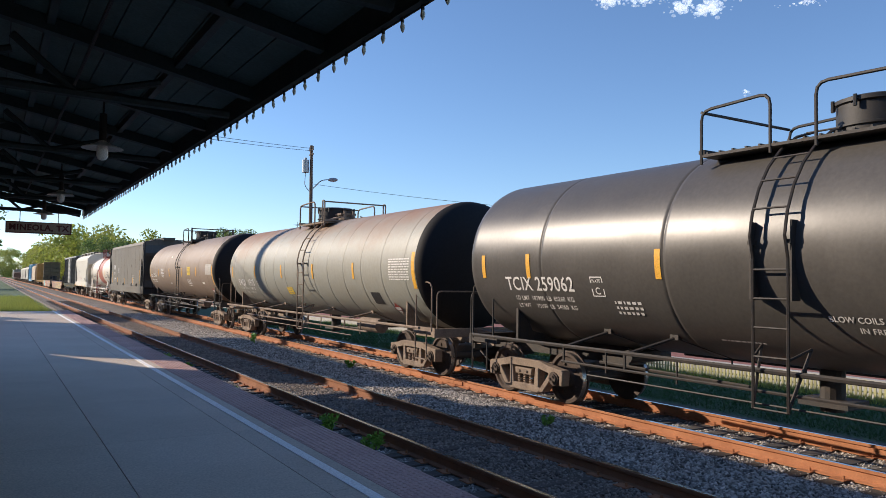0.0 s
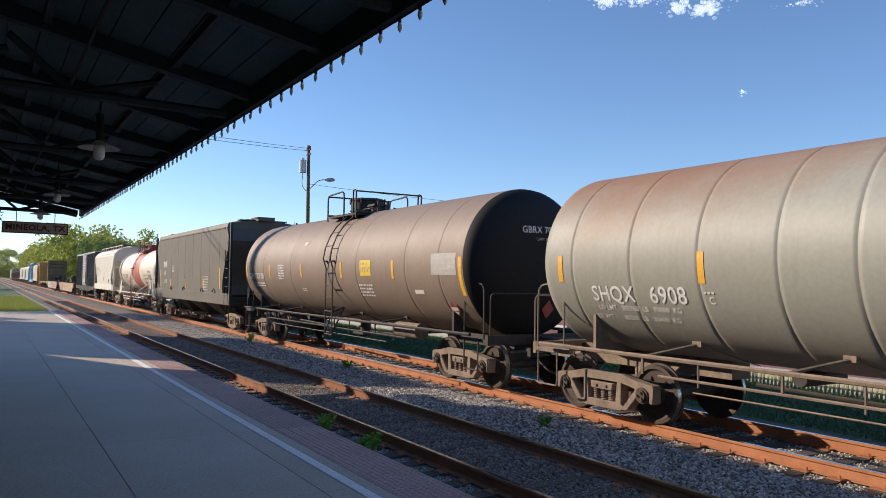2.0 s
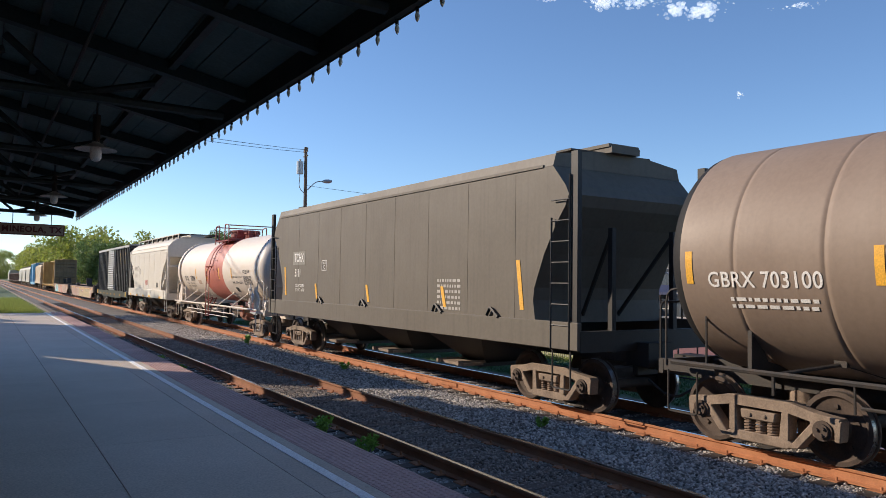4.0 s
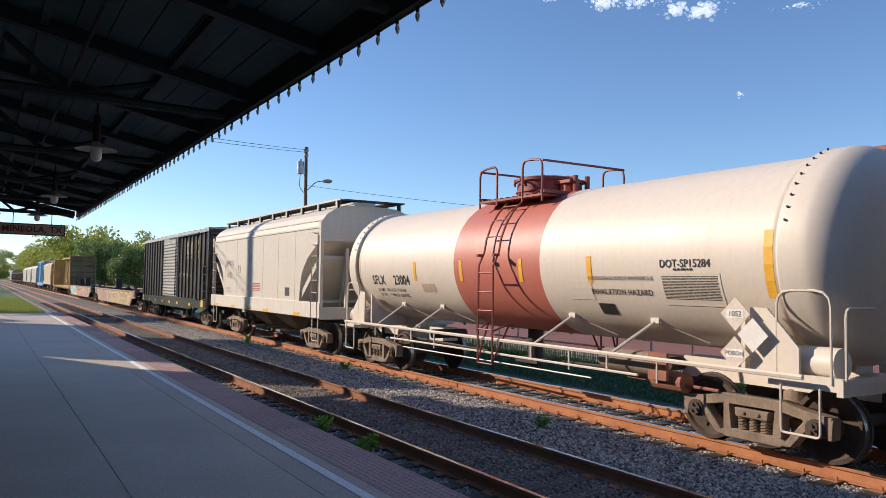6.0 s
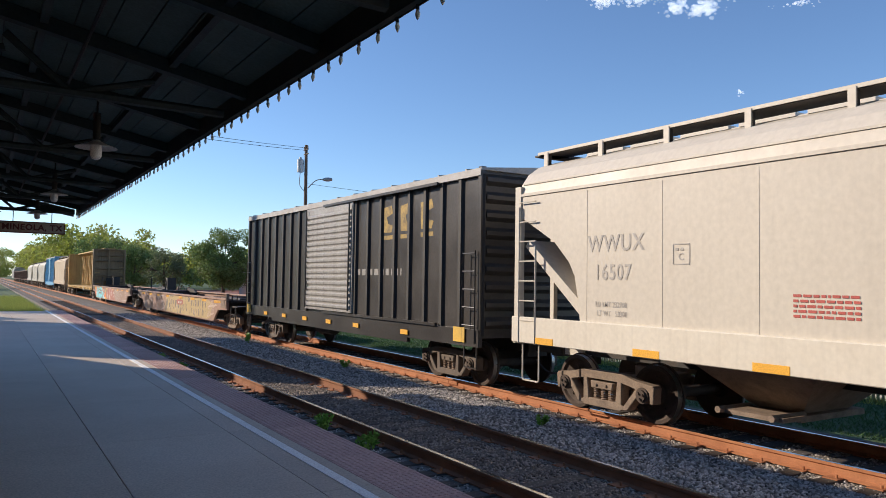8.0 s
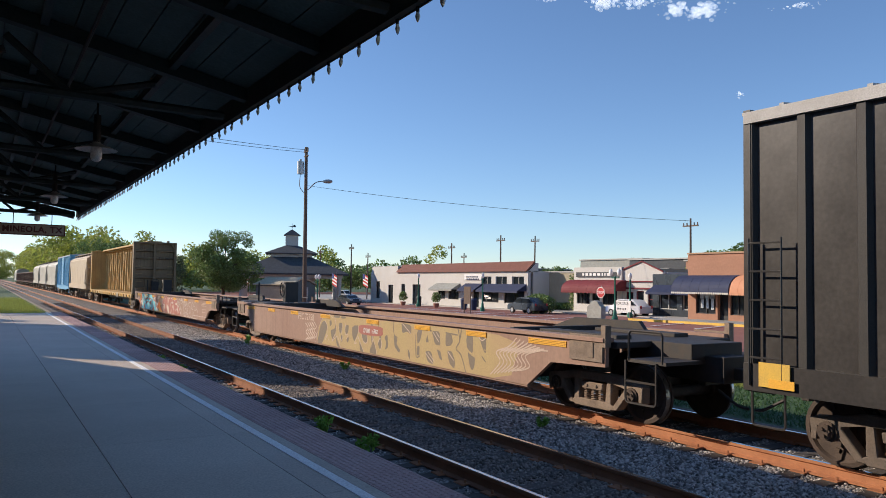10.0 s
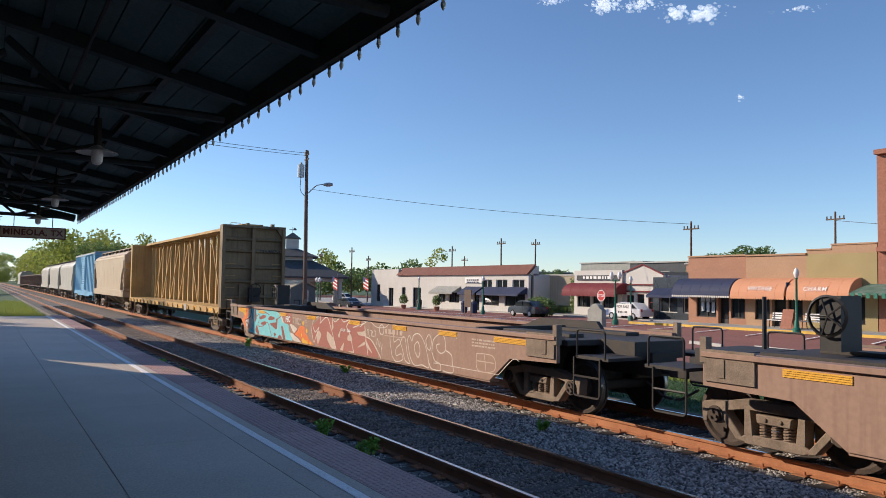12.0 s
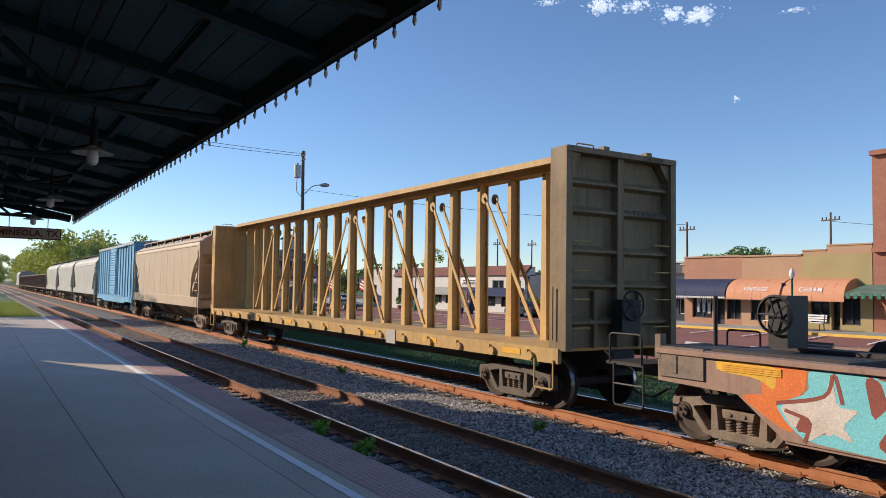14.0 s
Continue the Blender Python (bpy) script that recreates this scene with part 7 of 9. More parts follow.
ring_mesh(bm, [[(41.0, y, street_z(y) + 0.14), (70, y, street_z(y) + 0.2), (70, y, -0.9), (41.0, y, -0.9)] for y in (35.3, 40, 60, 80, 130)])
tagged(part("pavement", bm, "kerb"), "concrete shop-front pavement", "pavement", kind="structure")
bm = B()
ring_mesh(bm, [[(36.3, y, street_z(y) + 0.18), (36.52, y, street_z(y) + 0.18), (36.52, y, -0.8), (36.3, y, -0.8)] for y in (-40, 10, 20, 35.2)])
tagged(part("kerb", bm, "yellow_paint"), "yellow painted kerb", "kerb", kind="structure")
bm = B()
for y in range(-10, 60, 3):
    box(bm, (33.6, y + 0.5, street_z(y) + 0.075), (4.6, 0.11, 0.02), Euler((0, 0, radians(18))).to_matrix())
tagged(part("parking_lines", bm, "white_line"), "faded white parking bay lines", "road marking", kind="structure")
for y in (10.5, 13.5, 16.6, 19.5, 22.8, 29):
    bm = B()
    prism(bm, [(-0.09, 0), (0.09, 0), (0.06, 0.12), (-0.06, 0.12)], "x", -0.9, 0.9)
    o = tagged(part("parking_stop", bm, "kerb"), "white concrete parking stop block", "parking stop", "parking stops")
    o.matrix_basis = pose(24.6 + random.uniform(-0.3, 0.3), y, street_z(y) + 0.03, rz=80)
rng = random.Random(4)
for k in range(9):
    bm = B()
    box(bm, (0, 0, 0.09), (0.14, 0.14, 0.3))
    o = tagged(part("bollard", bm, "black"), "short dark post along the street edge", "bollard", "bollards")
    o.location = (22.8, 8 + 4.4 * k, street_z(8 + 4.4 * k))

def leaf_mesh(name, centres, radii, n, size, seed, mat, squash=0.8):
    """Crown: leaf blades scattered through many clumps."""
    r = np.random.default_rng(seed)
    C, R = np.array(centres), np.array(radii)
    pick = r.choice(len(C), n, p=R ** 2 / (R ** 2).sum())
    d = r.normal(size=(n, 3))
    d /= np.linalg.norm(d, axis=1)[:, None]
    rad = r.random(n) ** 0.28
    P = C[pick] + d * (R[pick] * rad)[:, None] * np.array([1, 1, squash])
    a = r.normal(size=(n, 3))
    a /= np.linalg.norm(a, axis=1)[:, None]
    b = np.cross(a, r.normal(size=(n, 3)))
    b /= np.linalg.norm(b, axis=1)[:, None]
    s = r.uniform(0.6, 1.3, n)[:, None] * size
    V = np.stack([P - a * s, P + b * s * 0.5, P + a * s, P - b * s * 0.5], 1).reshape(-1, 3)
    me = bpy.data.meshes.new(name)
    me.vertices.add(len(V)); me.vertices.foreach_set("co", V.ravel())
    me.loops.add(4 * n); me.loops.foreach_set("vertex_index", np.arange(4 * n))
    me.polygons.add(n); me.polygons.foreach_set("loop_start", np.arange(0, 4 * n, 4)); me.polygons.foreach_set("loop_total", np.full(n, 4))
    me.update(calc_edges=True)
    me.materials.append(M[mat])
    return me


def tree(x, y, h, r, seed, mat="leaf", n=5000, size=0.16, z0=-1.1, label="leafy green broad-crowned tree beside the street", trunk=0.25):
    t = thing("tree", label, "tree", "trees", m=pose(x, y, z0))
    q = random.Random(seed)
    bm = B()
    pts = [(0, 0, -0.2), (0.05, 0, h * 0.15), (q.uniform(-0.2, 0.2), q.uniform(-0.2, 0.2), h * 0.35), (q.uniform(-0.4, 0.4), q.uniform(-0.4, 0.4), h * 0.7)]
    rings = []
    for k, p in enumerate(pts):
        rr = trunk * (1.25, 1.0, 0.75, 0.25)[k]
        rings.append([(p[0] + rr * math.cos(a * math.pi / 4), p[1] + rr * math.sin(a * math.pi / 4), p[2]) for a in range(8)])
    ring_mesh(bm, rings)
    cs, rs = [], []
    for k in range(9):
        a, e = q.uniform(0, 6.28), q.uniform(0.1, 0.9)
        zz = h * q.uniform(0.28, 0.45)
        end = (r * 0.7 * math.cos(a) * (1.1 - e * 0.6), r * 0.7 * math.sin(a) * (1.1 - e * 0.6), h * (0.42 + 0.42 * e))
        mid = tuple((u + v) / 2 + q.uniform(-0.2, 0.2) for u, v in zip((pts[2][0], pts[2][1], zz), end))
        tube(bm, [(pts[2][0], pts[2][1], zz), mid, end], trunk * 0.28, 5)
    # clumps over a rounded, uneven crown
    for k in range(60):
        a, e = q.uniform(0, 6.28), math.asin(q.uniform(-0.95, 1.0))
        f = q.uniform(0.5, 0.84) * (1.0 + 0.12 * math.sin(3 * a + seed))
        cs.append((r * f * math.cos(e) * math.cos(a), r * f * math.cos(e) * math.sin(a), h * 0.55 + h * 0.47 * f * math.sin(e)))
        rs.append(r * q.uniform(0.17, 0.31))
    part("trunk", bm, "bark", t)
    o = new("crown", leaf_mesh("crown", cs, rs, n, size, seed, mat))
    o.parent = t
    return t


# trees close behind the shops
tree(61, 43.5, 7.4, 3.6, 14, "leaf", 14000, 0.15, label="dark green tree behind the shops")
tree(60, 47.5, 7.0, 3.2, 15, "leaf", 12000, 0.15, label="dark green tree behind the shops")
tree(62, 39.3, 6.4, 3.0, 16, "leaf", 6000, 0.15, label="dark green tree behind the shops")
tree(82, 78, 7.4, 4.4, 17, "leaf_pale", 5000, 0.2, label="thin pale tree behind the roofs")
tree(52, 62, 5.4, 2.4, 18, "leaf", 5000, 0.14, label="dark tree beside the white corner building")

# ---------------------------------------------------------------- buildings
def opening_wall(bm, x, y0, y1, z0, z1, holes, thick=0.3):
    """A wall facing -x from y0 to y1 with rectangular holes (ya, yb, za, zb), in one closed shell."""
    ys_ = sorted({y0, y1, *[v for h in holes for v in h[:2]]})
    zs = sorted({z0, z1, *[v for h in holes for v in h[2:]]})
    solid = {(i, k): not any(h[0] <= (a + b) / 2 <= h[1] and h[2] <= (c + d) / 2 <= h[3] for h in holes)
             for i, (a, b) in enumerate(zip(ys_, ys_[1:])) for k, (c, d) in enumerate(zip(zs, zs[1:]))}
    vert = {}

    def v(side, i, k):
        if (side, i, k) not in vert:
            vert[side, i, k] = bm.verts.new((x + thick * side, ys_[i], zs[k]))
        return vert[side, i, k]
    for (i, k), full in solid.items():
        if not full:
            continue
        ring_ = ((i, k), (i + 1, k), (i + 1, k + 1), (i, k + 1))
        bm.faces.new([v(0, *q) for q in ring_])
        bm.faces.new([v(1, *q) for q in reversed(ring_)])
        for (di, dk), a, b in (((0, -1), 0, 1), ((1, 0), 1, 2), ((0, 1), 2, 3), ((-1, 0), 3, 0)):
            if not solid.get((i + di, k + dk)):
                bm.faces.new((v(0, *ring_[b]), v(0, *ring_[a]), v(1, *ring_[a]), v(1, *ring_[b])))


def window(parent, x, ya, yb, za, zb, frame_mat="white_wall", bars_y=1, bars_z=0, name="window"):
    """A recessed frame with its pane."""
    bm = B()
    for y in (ya + 0.03, yb - 0.03, *[ya + (yb - ya) * (k + 1) / (bars_y + 1) for k in range(bars_y)]):
        box(bm, (x + 0.14, y, (za + zb) / 2), (0.08, 0.06, zb - za))
    for z in (za + 0.03, zb - 0.03, *[za + (zb - za) * (k + 1) / (bars_z + 1) for k in range(bars_z)]):
        box(bm, (x + 0.143, (ya + yb) / 2, z), (0.08, yb - ya, 0.06))
    w = part(name, bm, frame_mat, parent)
    bm = B()
    box(bm, (x + 0.17, (ya + yb) / 2, (za + zb) / 2), (0.02, yb - ya - 0.04, zb - za - 0.04))
    part("pane", bm, "glass", w, "dark reflecting glass")
    return w


def shell(parent, x, y0, y1, z0, z1, depth, wall_mat, roof_mat="roof_dark", name="wall"):
    """Side and back walls and a flat roof behind a street front."""
    bm = B()
    for y in (y0 + 0.15, y1 - 0.15):
        box(bm, (x + depth / 2 + 0.3, y, (z0 + z1) / 2), (depth - 0.6, 0.3, z1 - z0))
    box(bm, (x + depth - 0.15, (y0 + y1) / 2, (z0 + z1) / 2), (0.3, y1 - y0, z1 - z0))
    part("side_wall", bm, wall_mat, parent)
    bm = B()
    box(bm, (x + depth / 2, (y0 + y1) / 2, z1 - 0.35), (depth - 0.5, y1 - y0 - 0.5, 0.1))
    part("roof", bm, roof_mat, parent)


def awning(parent, x, y0, y1, z0, z1, out, mat, round_top=True, scallop=True, trim="white_wall", panels=6):
    bm, panels_bm = B(), B()
    n = 8 if round_top else 1
    line_ = [(-out * (math.sin(k / n * math.pi / 2) if round_top else k / n), z0 + (z1 - z0) * (math.cos(k / n * math.pi / 2) if round_top else 1 - k / n)) for k in range(n + 1)]
    line_ = line_ + [(line_[-1][0], z0 - 0.16)]
    for j in range(panels):
        a, b = y0 + (y1 - y0) * j / panels, y0 + (y1 - y0) * (j + 1) / panels
        outer = [(x + p, z) for p, z in line_]
        inner = [(x + p * 0.98 + 0.015, z - 0.015) for p, z in reversed(line_)]
        prism(panels_bm, outer + inner, "y", a + 0.006, b - 0.006)
    for y in (y0 + 0.02, y1 - 0.02):
        side = [(x, z0)] + [(x + p, z) for p, z in line_[:-1]]
        prism(bm, side, "y", y - 0.012, y + 0.012)
    tube(bm, [(x - out * 0.97, y0 + 0.02, z0 - 0.02), (x - out * 0.97, y1 - 0.02, z0 - 0.02)], 0.02, 5)
    aw = part("awning", bm, mat, parent, "curved cloth awning" if round_top else "sloping awning")
    pieces("awning_panel", panels_bm, mat, aw)
    if scallop:
        bm = B()
        k = int((y1 - y0) / 0.16)
        for j in range(k):
            yy = y0 + (j + 0.5) * (y1 - y0) / k
            drum(bm, (x - out - 0.005, yy, z0 - 0.16), (x - out + 0.005, yy, z0 - 0.16), 0.075, 8)
        part("scallop", bm, trim, aw)
    return aw


ZB = -0.06
shops = thing("shop_building", "single-storey brick shop row with blue and orange awnings", "building")
X0 = 40.0
opening = [(29.15, 32.75, 0.55, 1.9), (27.3, 28.35, 0.55, 1.9), (25.2, 26.3, 0.55, 1.9)]
bm = B()
opening_wall(bm, X0, 29.0, 33.4, -0.4, 4.33, [(29.1, 30.1, 0.45, 1.95), (30.25, 31.05, -0.1, 1.95), (31.2, 32.75, 0.45, 1.95)])
part("front_wall", bm, "brick_orange", shops)
bm = B()
opening_wall(bm, X0, 25.05, 29.0, -0.4, 4.28, [(25.3, 26.2, 0.5, 1.95), (26.35, 27.25, -0.1, 1.95), (27.4, 28.4, 0.45, 1.95)])
part("front_wall", bm, "brick_tan", shops)
bm = B()
opening_wall(bm, X0, 21.1, 25.05, -0.4, 4.32, [(21.75, 22.75, 0.45, 1.95), (22.85, 23.35, -0.1, 1.95), (23.45, 24.55, 0.45, 1.95)])
part("front_wall", bm, "stucco_olive", shops)
bm = B()
for y0, y1, z in ((29.0, 33.4, 4.36), (25.05, 29.0, 4.32)):
    box(bm, (X0 + 0.12, (y0 + y1) / 2, z + 0.03), (0.42, y1 - y0, 0.1))
for y0, y1, z in ((23.6, 25.05, 4.55), (21.1, 23.6, 4.8)):
    box(bm, (X0 + 0.2, (y0 + y1) / 2, (4.3 + z) / 2), (0.34, y1 - y0, z - 4.3))
    box(bm, (X0 + 0.2, (y0 + y1) / 2, z + 0.03), (0.44, y1 - y0, 0.08))
part("parapet", bm, "brick_tan", shops)
shell(shops, X0, 21.1, 33.4, -0.4, 4.3, 20, "brick_red")
for a, b, c, d in ((29.1, 30.1, 0.45, 1.95), (31.2, 32.75, 0.45, 1.95), (25.3, 26.2, 0.5, 1.95), (27.4, 28.4, 0.45, 1.95), (21.75, 22.75, 0.45, 1.95), (23.45, 24.55, 0.45, 1.95)):
    window(shops, X0, a, b, c, d, "black", 1)
for a, b in ((30.25, 31.05), (26.35, 27.25), (22.85, 23.35)):
    d = window(shops, X0 + 0.15, a, b, -0.05, 1.95, "black", 0, name="door")
    bm = B()
    box(bm, (X0 + 0.28, (a + b) / 2, 0.15), (0.05, b - a - 0.1, 0.45))
    part("kick_plate", bm, "black", d)
awning(shops, X0, 29.3, 33.75, 1.95, 2.95, 1.25, "awning_blue")
a2 = awning(shops, X0, 25.62, 29.2, 1.92, 2.95, 1.3, "awning_orange", trim="awning_orange")
a3 = awning(shops, X0, 21.9, 25.5, 1.92, 2.98, 1.3, "awning_orange", trim="awning_orange")


def on_awning(y, out, z0, z1, ang):
    h = z1 - z0

    def place(u, v):
        a = radians(ang) + v / 1.1
        return (X0 - (out + 0.04) * math.cos(a), y - u, z0 + (h + 0.04) * math.sin(a))
    return place


write("lettering", "VINTAGE", 0.36, "white_letter", a2, on_awning(27.2, 1.3, 1.92, 2.95, 22), 1.1)
write("lettering", "CHARM", 0.36, "white_letter", a3, on_awning(23.8, 1.3, 1.92, 2.98, 22), 1.15)
bm = B()
box(bm, (X0 - 0.9, 25.56, 2.35), (0.5, 0.05, 0.7))
part("blade_sign", bm, "awning_blue", shops, "small hanging shop sign")
bm = B()
q = random.Random(77)
for y in (31.5, 31.9, 32.3):
    box(bm, (X0 + 0.10, y, 1.15), (0.05, 0.22, q.uniform(0.6, 0.9)))
    box(bm, (X0 + 0.10, y, 1.58), (0.05, 0.32, 0.3))
part("window_display", bm, "galvanised", shops, "clothes hanging in the shop window")

tall = thing("brick_building", "tall red brick building with a green awning", "building")
bm = B()
opening_wall(bm, 40.0, 4, 21.05, -0.4, 9.6, [(16.8, 20.2, 0.3, 2.0), (9, 15, 0.3, 2.0), (17.5, 18.8, 5.4, 7.6), (12.5, 13.8, 5.4, 7.6)])
part("front_wall", bm, "brick_red", tall)
shell(tall, 40.0, 4, 21.05, -0.4, 9.6, 20, "brick_red")
for a, b, c, d in ((16.8, 20.2, 0.3, 2.0), (9, 15, 0.3, 2.0), (17.5, 18.8, 5.4, 7.6), (12.5, 13.8, 5.4, 7.6)):
    window(tall, 40.0, a, b, c, d, "white_wall", 2)
bm = B()
box(bm, (39.85, 12.5, 4.45), (0.3, 17.0, 0.22))
box(bm, (39.9, 12.5, 9.6), (0.4, 17.1, 0.25))
part("cornice", bm, "brick_red", tall)
bm = B()
prism(bm, [(38.2, 2.05), (40, 2.55), (40, 2.65), (38.2, 2.15)], "y", 6, 21.6)
part("awning", bm, "awning_green", tall, "green metal awning")
bm = B()
for k in range(40):
    box(bm, (38.19, 6.2 + k * 0.39, 2.02), (0.02, 0.19, 0.26))
pieces("awning_valance", bm, "green_iron", tall, "green and white striped valance")

# red-awning shop, gabled shop and low blue shop
row = thing("shop_building", "small shop with a dark red awning and a sign band", "building")
bm = B()
opening_wall(bm, 44, 43.4, 49.1, -0.4, 3.72, [(43.9, 45.6, 0.6, 1.8), (45.9, 46.8, -0.2, 1.9), (47.1, 48.7, 0.6, 1.8)])
part("front_wall", bm, "white_wall", row)
shell(row, 44, 43.4, 49.1, -0.4, 3.7, 14, "stone_wall")
for a, b in ((43.9, 45.6), (47.1, 48.7)):
    window(row, 44, a, b, 0.6, 1.8, "black", 2)
window(row, 44, 45.9, 46.8, -0.15, 1.9, "black", 0, name="door")
awning(row, 44, 42.9, 49.3, 1.75, 2.65, 1.3, "awning_red", trim="awning_red")
bm = B()
box(bm, (43.95, 46.2, 3.1), (0.1, 5.0, 0.4))
sb = part("sign_band", bm, "roof_dark", row)
bm = B()
bars(bm, lambda u, v: (43.89, 46.2 - u, 3.0 + v), 1, 3.4, 0.22, 0.3, random.Random(3))
part("print", bm, "white_letter", sb)
gab = thing("shop_building", "white gabled shop with red trim", "building")
bm = B()
opening_wall(bm, 44.2, 39.3, 43.4, -0.3, 3.2, [(39.8, 40.8, 0.6, 1.7), (41.2, 42.0, -0.1, 1.8), (42.3, 43.1, 0.6, 1.7)])
prism(bm, [(39.3, 3.2), (43.4, 3.2), (43.4, 3.45), (41.35, 4.1), (39.3, 3.3)], "x", 44.2, 44.5)
part("front_wall", bm, "white_wall", gab)
shell(gab, 44.2, 39.3, 43.4, -0.3, 3.3, 14, "white_wall")
bm = B()
tube(bm, [(44.15, 39.2, 3.32), (44.15, 41.35, 4.14), (44.15, 43.5, 3.48)], 0.07, 4)
box(bm, (44.12, 41.35, 2.0), (0.12, 4.1, 0.12))
box(bm, (44.12, 41.35, 2.55), (0.1, 4.1, 0.1))
part("trim", bm, "awning_red", gab)
for a, b in ((39.8, 40.8), (42.3, 43.1)):
    window(gab, 44.2, a, b, 0.6, 1.7, "awning_red", 1, 1)
window(gab, 44.2, 41.2, 42.0, -0.05, 1.8, "awning_red", 0, name="door")
blue = thing("shop_building", "low slate-blue shop front with an awning", "building")
bm = B()
opening_wall(bm, 43, 33.6, 39.2, -0.3, 3.1, [(34.4, 36.4, 0.5, 1.7), (36.9, 38.6, 0.5, 1.7)])
part("front_wall", bm, "car_grey", blue)
shell(blue, 43, 33.6, 39.2, -0.3, 3.1, 14, "white_wall")
for a, b in ((34.4, 36.4), (36.9, 38.6)):
    window(blue, 43, a, b, 0.5, 1.7, "white_wall", 1)
awning(blue, 43, 33.9, 39.0, 1.75, 2.3, 1.0, "awning_blue", False, False)
stone = thing("stone_building", "old stone side wall with climbing plants", "building")
bm = B()
box(bm, (49, 52.2, 1.45), (9, 6.0, 3.7))
part("wall", bm, "stone_wall", stone)
bm = B()
box(bm, (49, 52.2, 3.36), (9.2, 6.2, 0.12))
part("coping", bm, "kerb", stone)
o = new("climbing_plant", leaf_mesh("climbing_plant", [(44.4, 49.6, 0.4 + 0.35 * k) for k in range(8)] + [(44.4, 50.4 + 0.3 * k, 0.3) for k in range(6)], [0.4] * 14, 1800, 0.09, 31, "leaf"))
tagged(o, "green climbing plant on a stone wall", "plant")
for x, y0, y1, z, mt in ((62, 58, 68, 5.2, "monument"), (60, 48, 58, 5.0, "roof_dark"), (56, 42, 47, 4.6, "brick_orange"), (60, 34, 41, 4.4, "brick_orange"), (70, 90, 105, 4.6, "shed")):
    bk = thing("back_building", "flat-roofed building behind the shop row", "building", "buildings behind")
    bm = B()
    box(bm, (x + 5, (y0 + y1) / 2, z / 2 - 0.2), (10, y1 - y0, z + 0.4))
    part("wall", bm, mt, bk)
    bm = B()
    box(bm, (x + 5, (y0 + y1) / 2, z + 0.05), (10.3, y1 - y0 + 0.3, 0.14))
    part("coping", bm, "kerb", bk)
    for k in range(3):
        yy = y0 + (y1 - y0) * (k + 0.5) / 3
        window(bk, x - 0.2, yy - 0.6, yy + 0.6, z - 2.0, z - 0.9, "kerb", 1)

# white corner building with a tiled band
white = thing("corner_building", "white single-storey corner building with a red tile roof band", "building")
holes = [(53.5, 56.6, 0.4, 1.7), (57.5, 60.3, 0.4, 1.7), (60.8, 61.8, -0.3, 1.8), (64.5, 66.5, 0.5, 2.2), (67.2, 68.6, 0.5, 2.2), (53.6, 55.4, 2.1, 2.9), (56.2, 58.0, 2.1, 2.9), (58.7, 60.4, 2.1, 2.9), (72.4, 74.2, -0.35, 2.0), (76.0, 76.9, 0.6, 2.0), (79.0, 80.2, -0.35, 1.9), (82.5, 83.5, 0.2, 2.3)]
bm = B()
opening_wall(bm, 42, 53, 85, -0.6, 3.4, holes)
part("front_wall", bm, "white_wall", white)
shell(white, 42, 53, 85, -0.6, 3.4, 16, "white_wall")
for a, b, c, d in holes:
    window(white, 42, a, b, c, d, "white_wall" if c > 1 else "black", 1 if b - a > 1.2 else 0)
bm = B()
for k in range(70):
    y0 = 53 + 25 * k / 70
    prism(bm, [(41.75, 3.38), (41.95, 3.38), (42.9, 4.25), (42.75, 4.32)], "y", y0 + 0.015, y0 + 25 / 70 - 0.015)
part("tile_band", bm, "roof_tile", white, "sloping band of red roof tiles")
bm = B()
prism(bm, [(42.0, 3.3), (43.2, 3.3), (43.2, 4.15), (42.95, 4.15)], "y", 53, 78)
box(bm, (42.3, 81.5, 3.75), (0.4, 7.0, 0.8))
part("parapet", bm, "white_wall", white)
for y0, y1, mt in ((53.2, 59.8, "awning_blue"), (60.2, 63.2, "awning_blue"), (64.2, 68.9, "monument")):
    awning(white, 42, y0, y1, 1.55, 2.2, 1.1, mt, False, False)
bm = B()
box(bm, (41.93, 61.8, 2.85), (0.08, 3.0, 0.55))
sg = part("sign_board", bm, "white_letter", white)
bm = B()
bars(bm, lambda u, v: (41.87, 61.8 - u, 2.8 + v), 2, 2.2, 0.12, 0.22, random.Random(5))
part("print", bm, "awning_blue", sg)

# pavilion with cupola
pav = thing("pavilion", "white pavilion with a dark hipped roof and a cupola", "building", m=pose(34.5, 93.5, -0.45, rz=-20))
bm = B()
for x in (-6, -2, 2, 6):
    for y in (-6, -2, 2, 6):
        if max(abs(x), abs(y)) == 6:
            box(bm, (x, y, 1.6), (0.35, 0.35, 3.2))
box(bm, (0, 0, 3.25), (12.6, 12.6, 0.5))
part("colonnade", bm, "white_wall", pav)
bm = B()
box(bm, (0, 0, 1.5), (6, 6, 3.0))
part("core", bm, "white_wall", pav)
bm = B()
ring_mesh(bm, [[(-7, -7, 3.4), (7, -7, 3.4), (7, 7, 3.4), (-7, 7, 3.4)], [(-7, -7, 3.6), (7, -7, 3.6), (7, 7, 3.6), (-7, 7, 3.6)], [(-2.6, -2.6, 5.7), (2.6, -2.6, 5.7), (2.6, 2.6, 5.7), (-2.6, 2.6, 5.7)]])
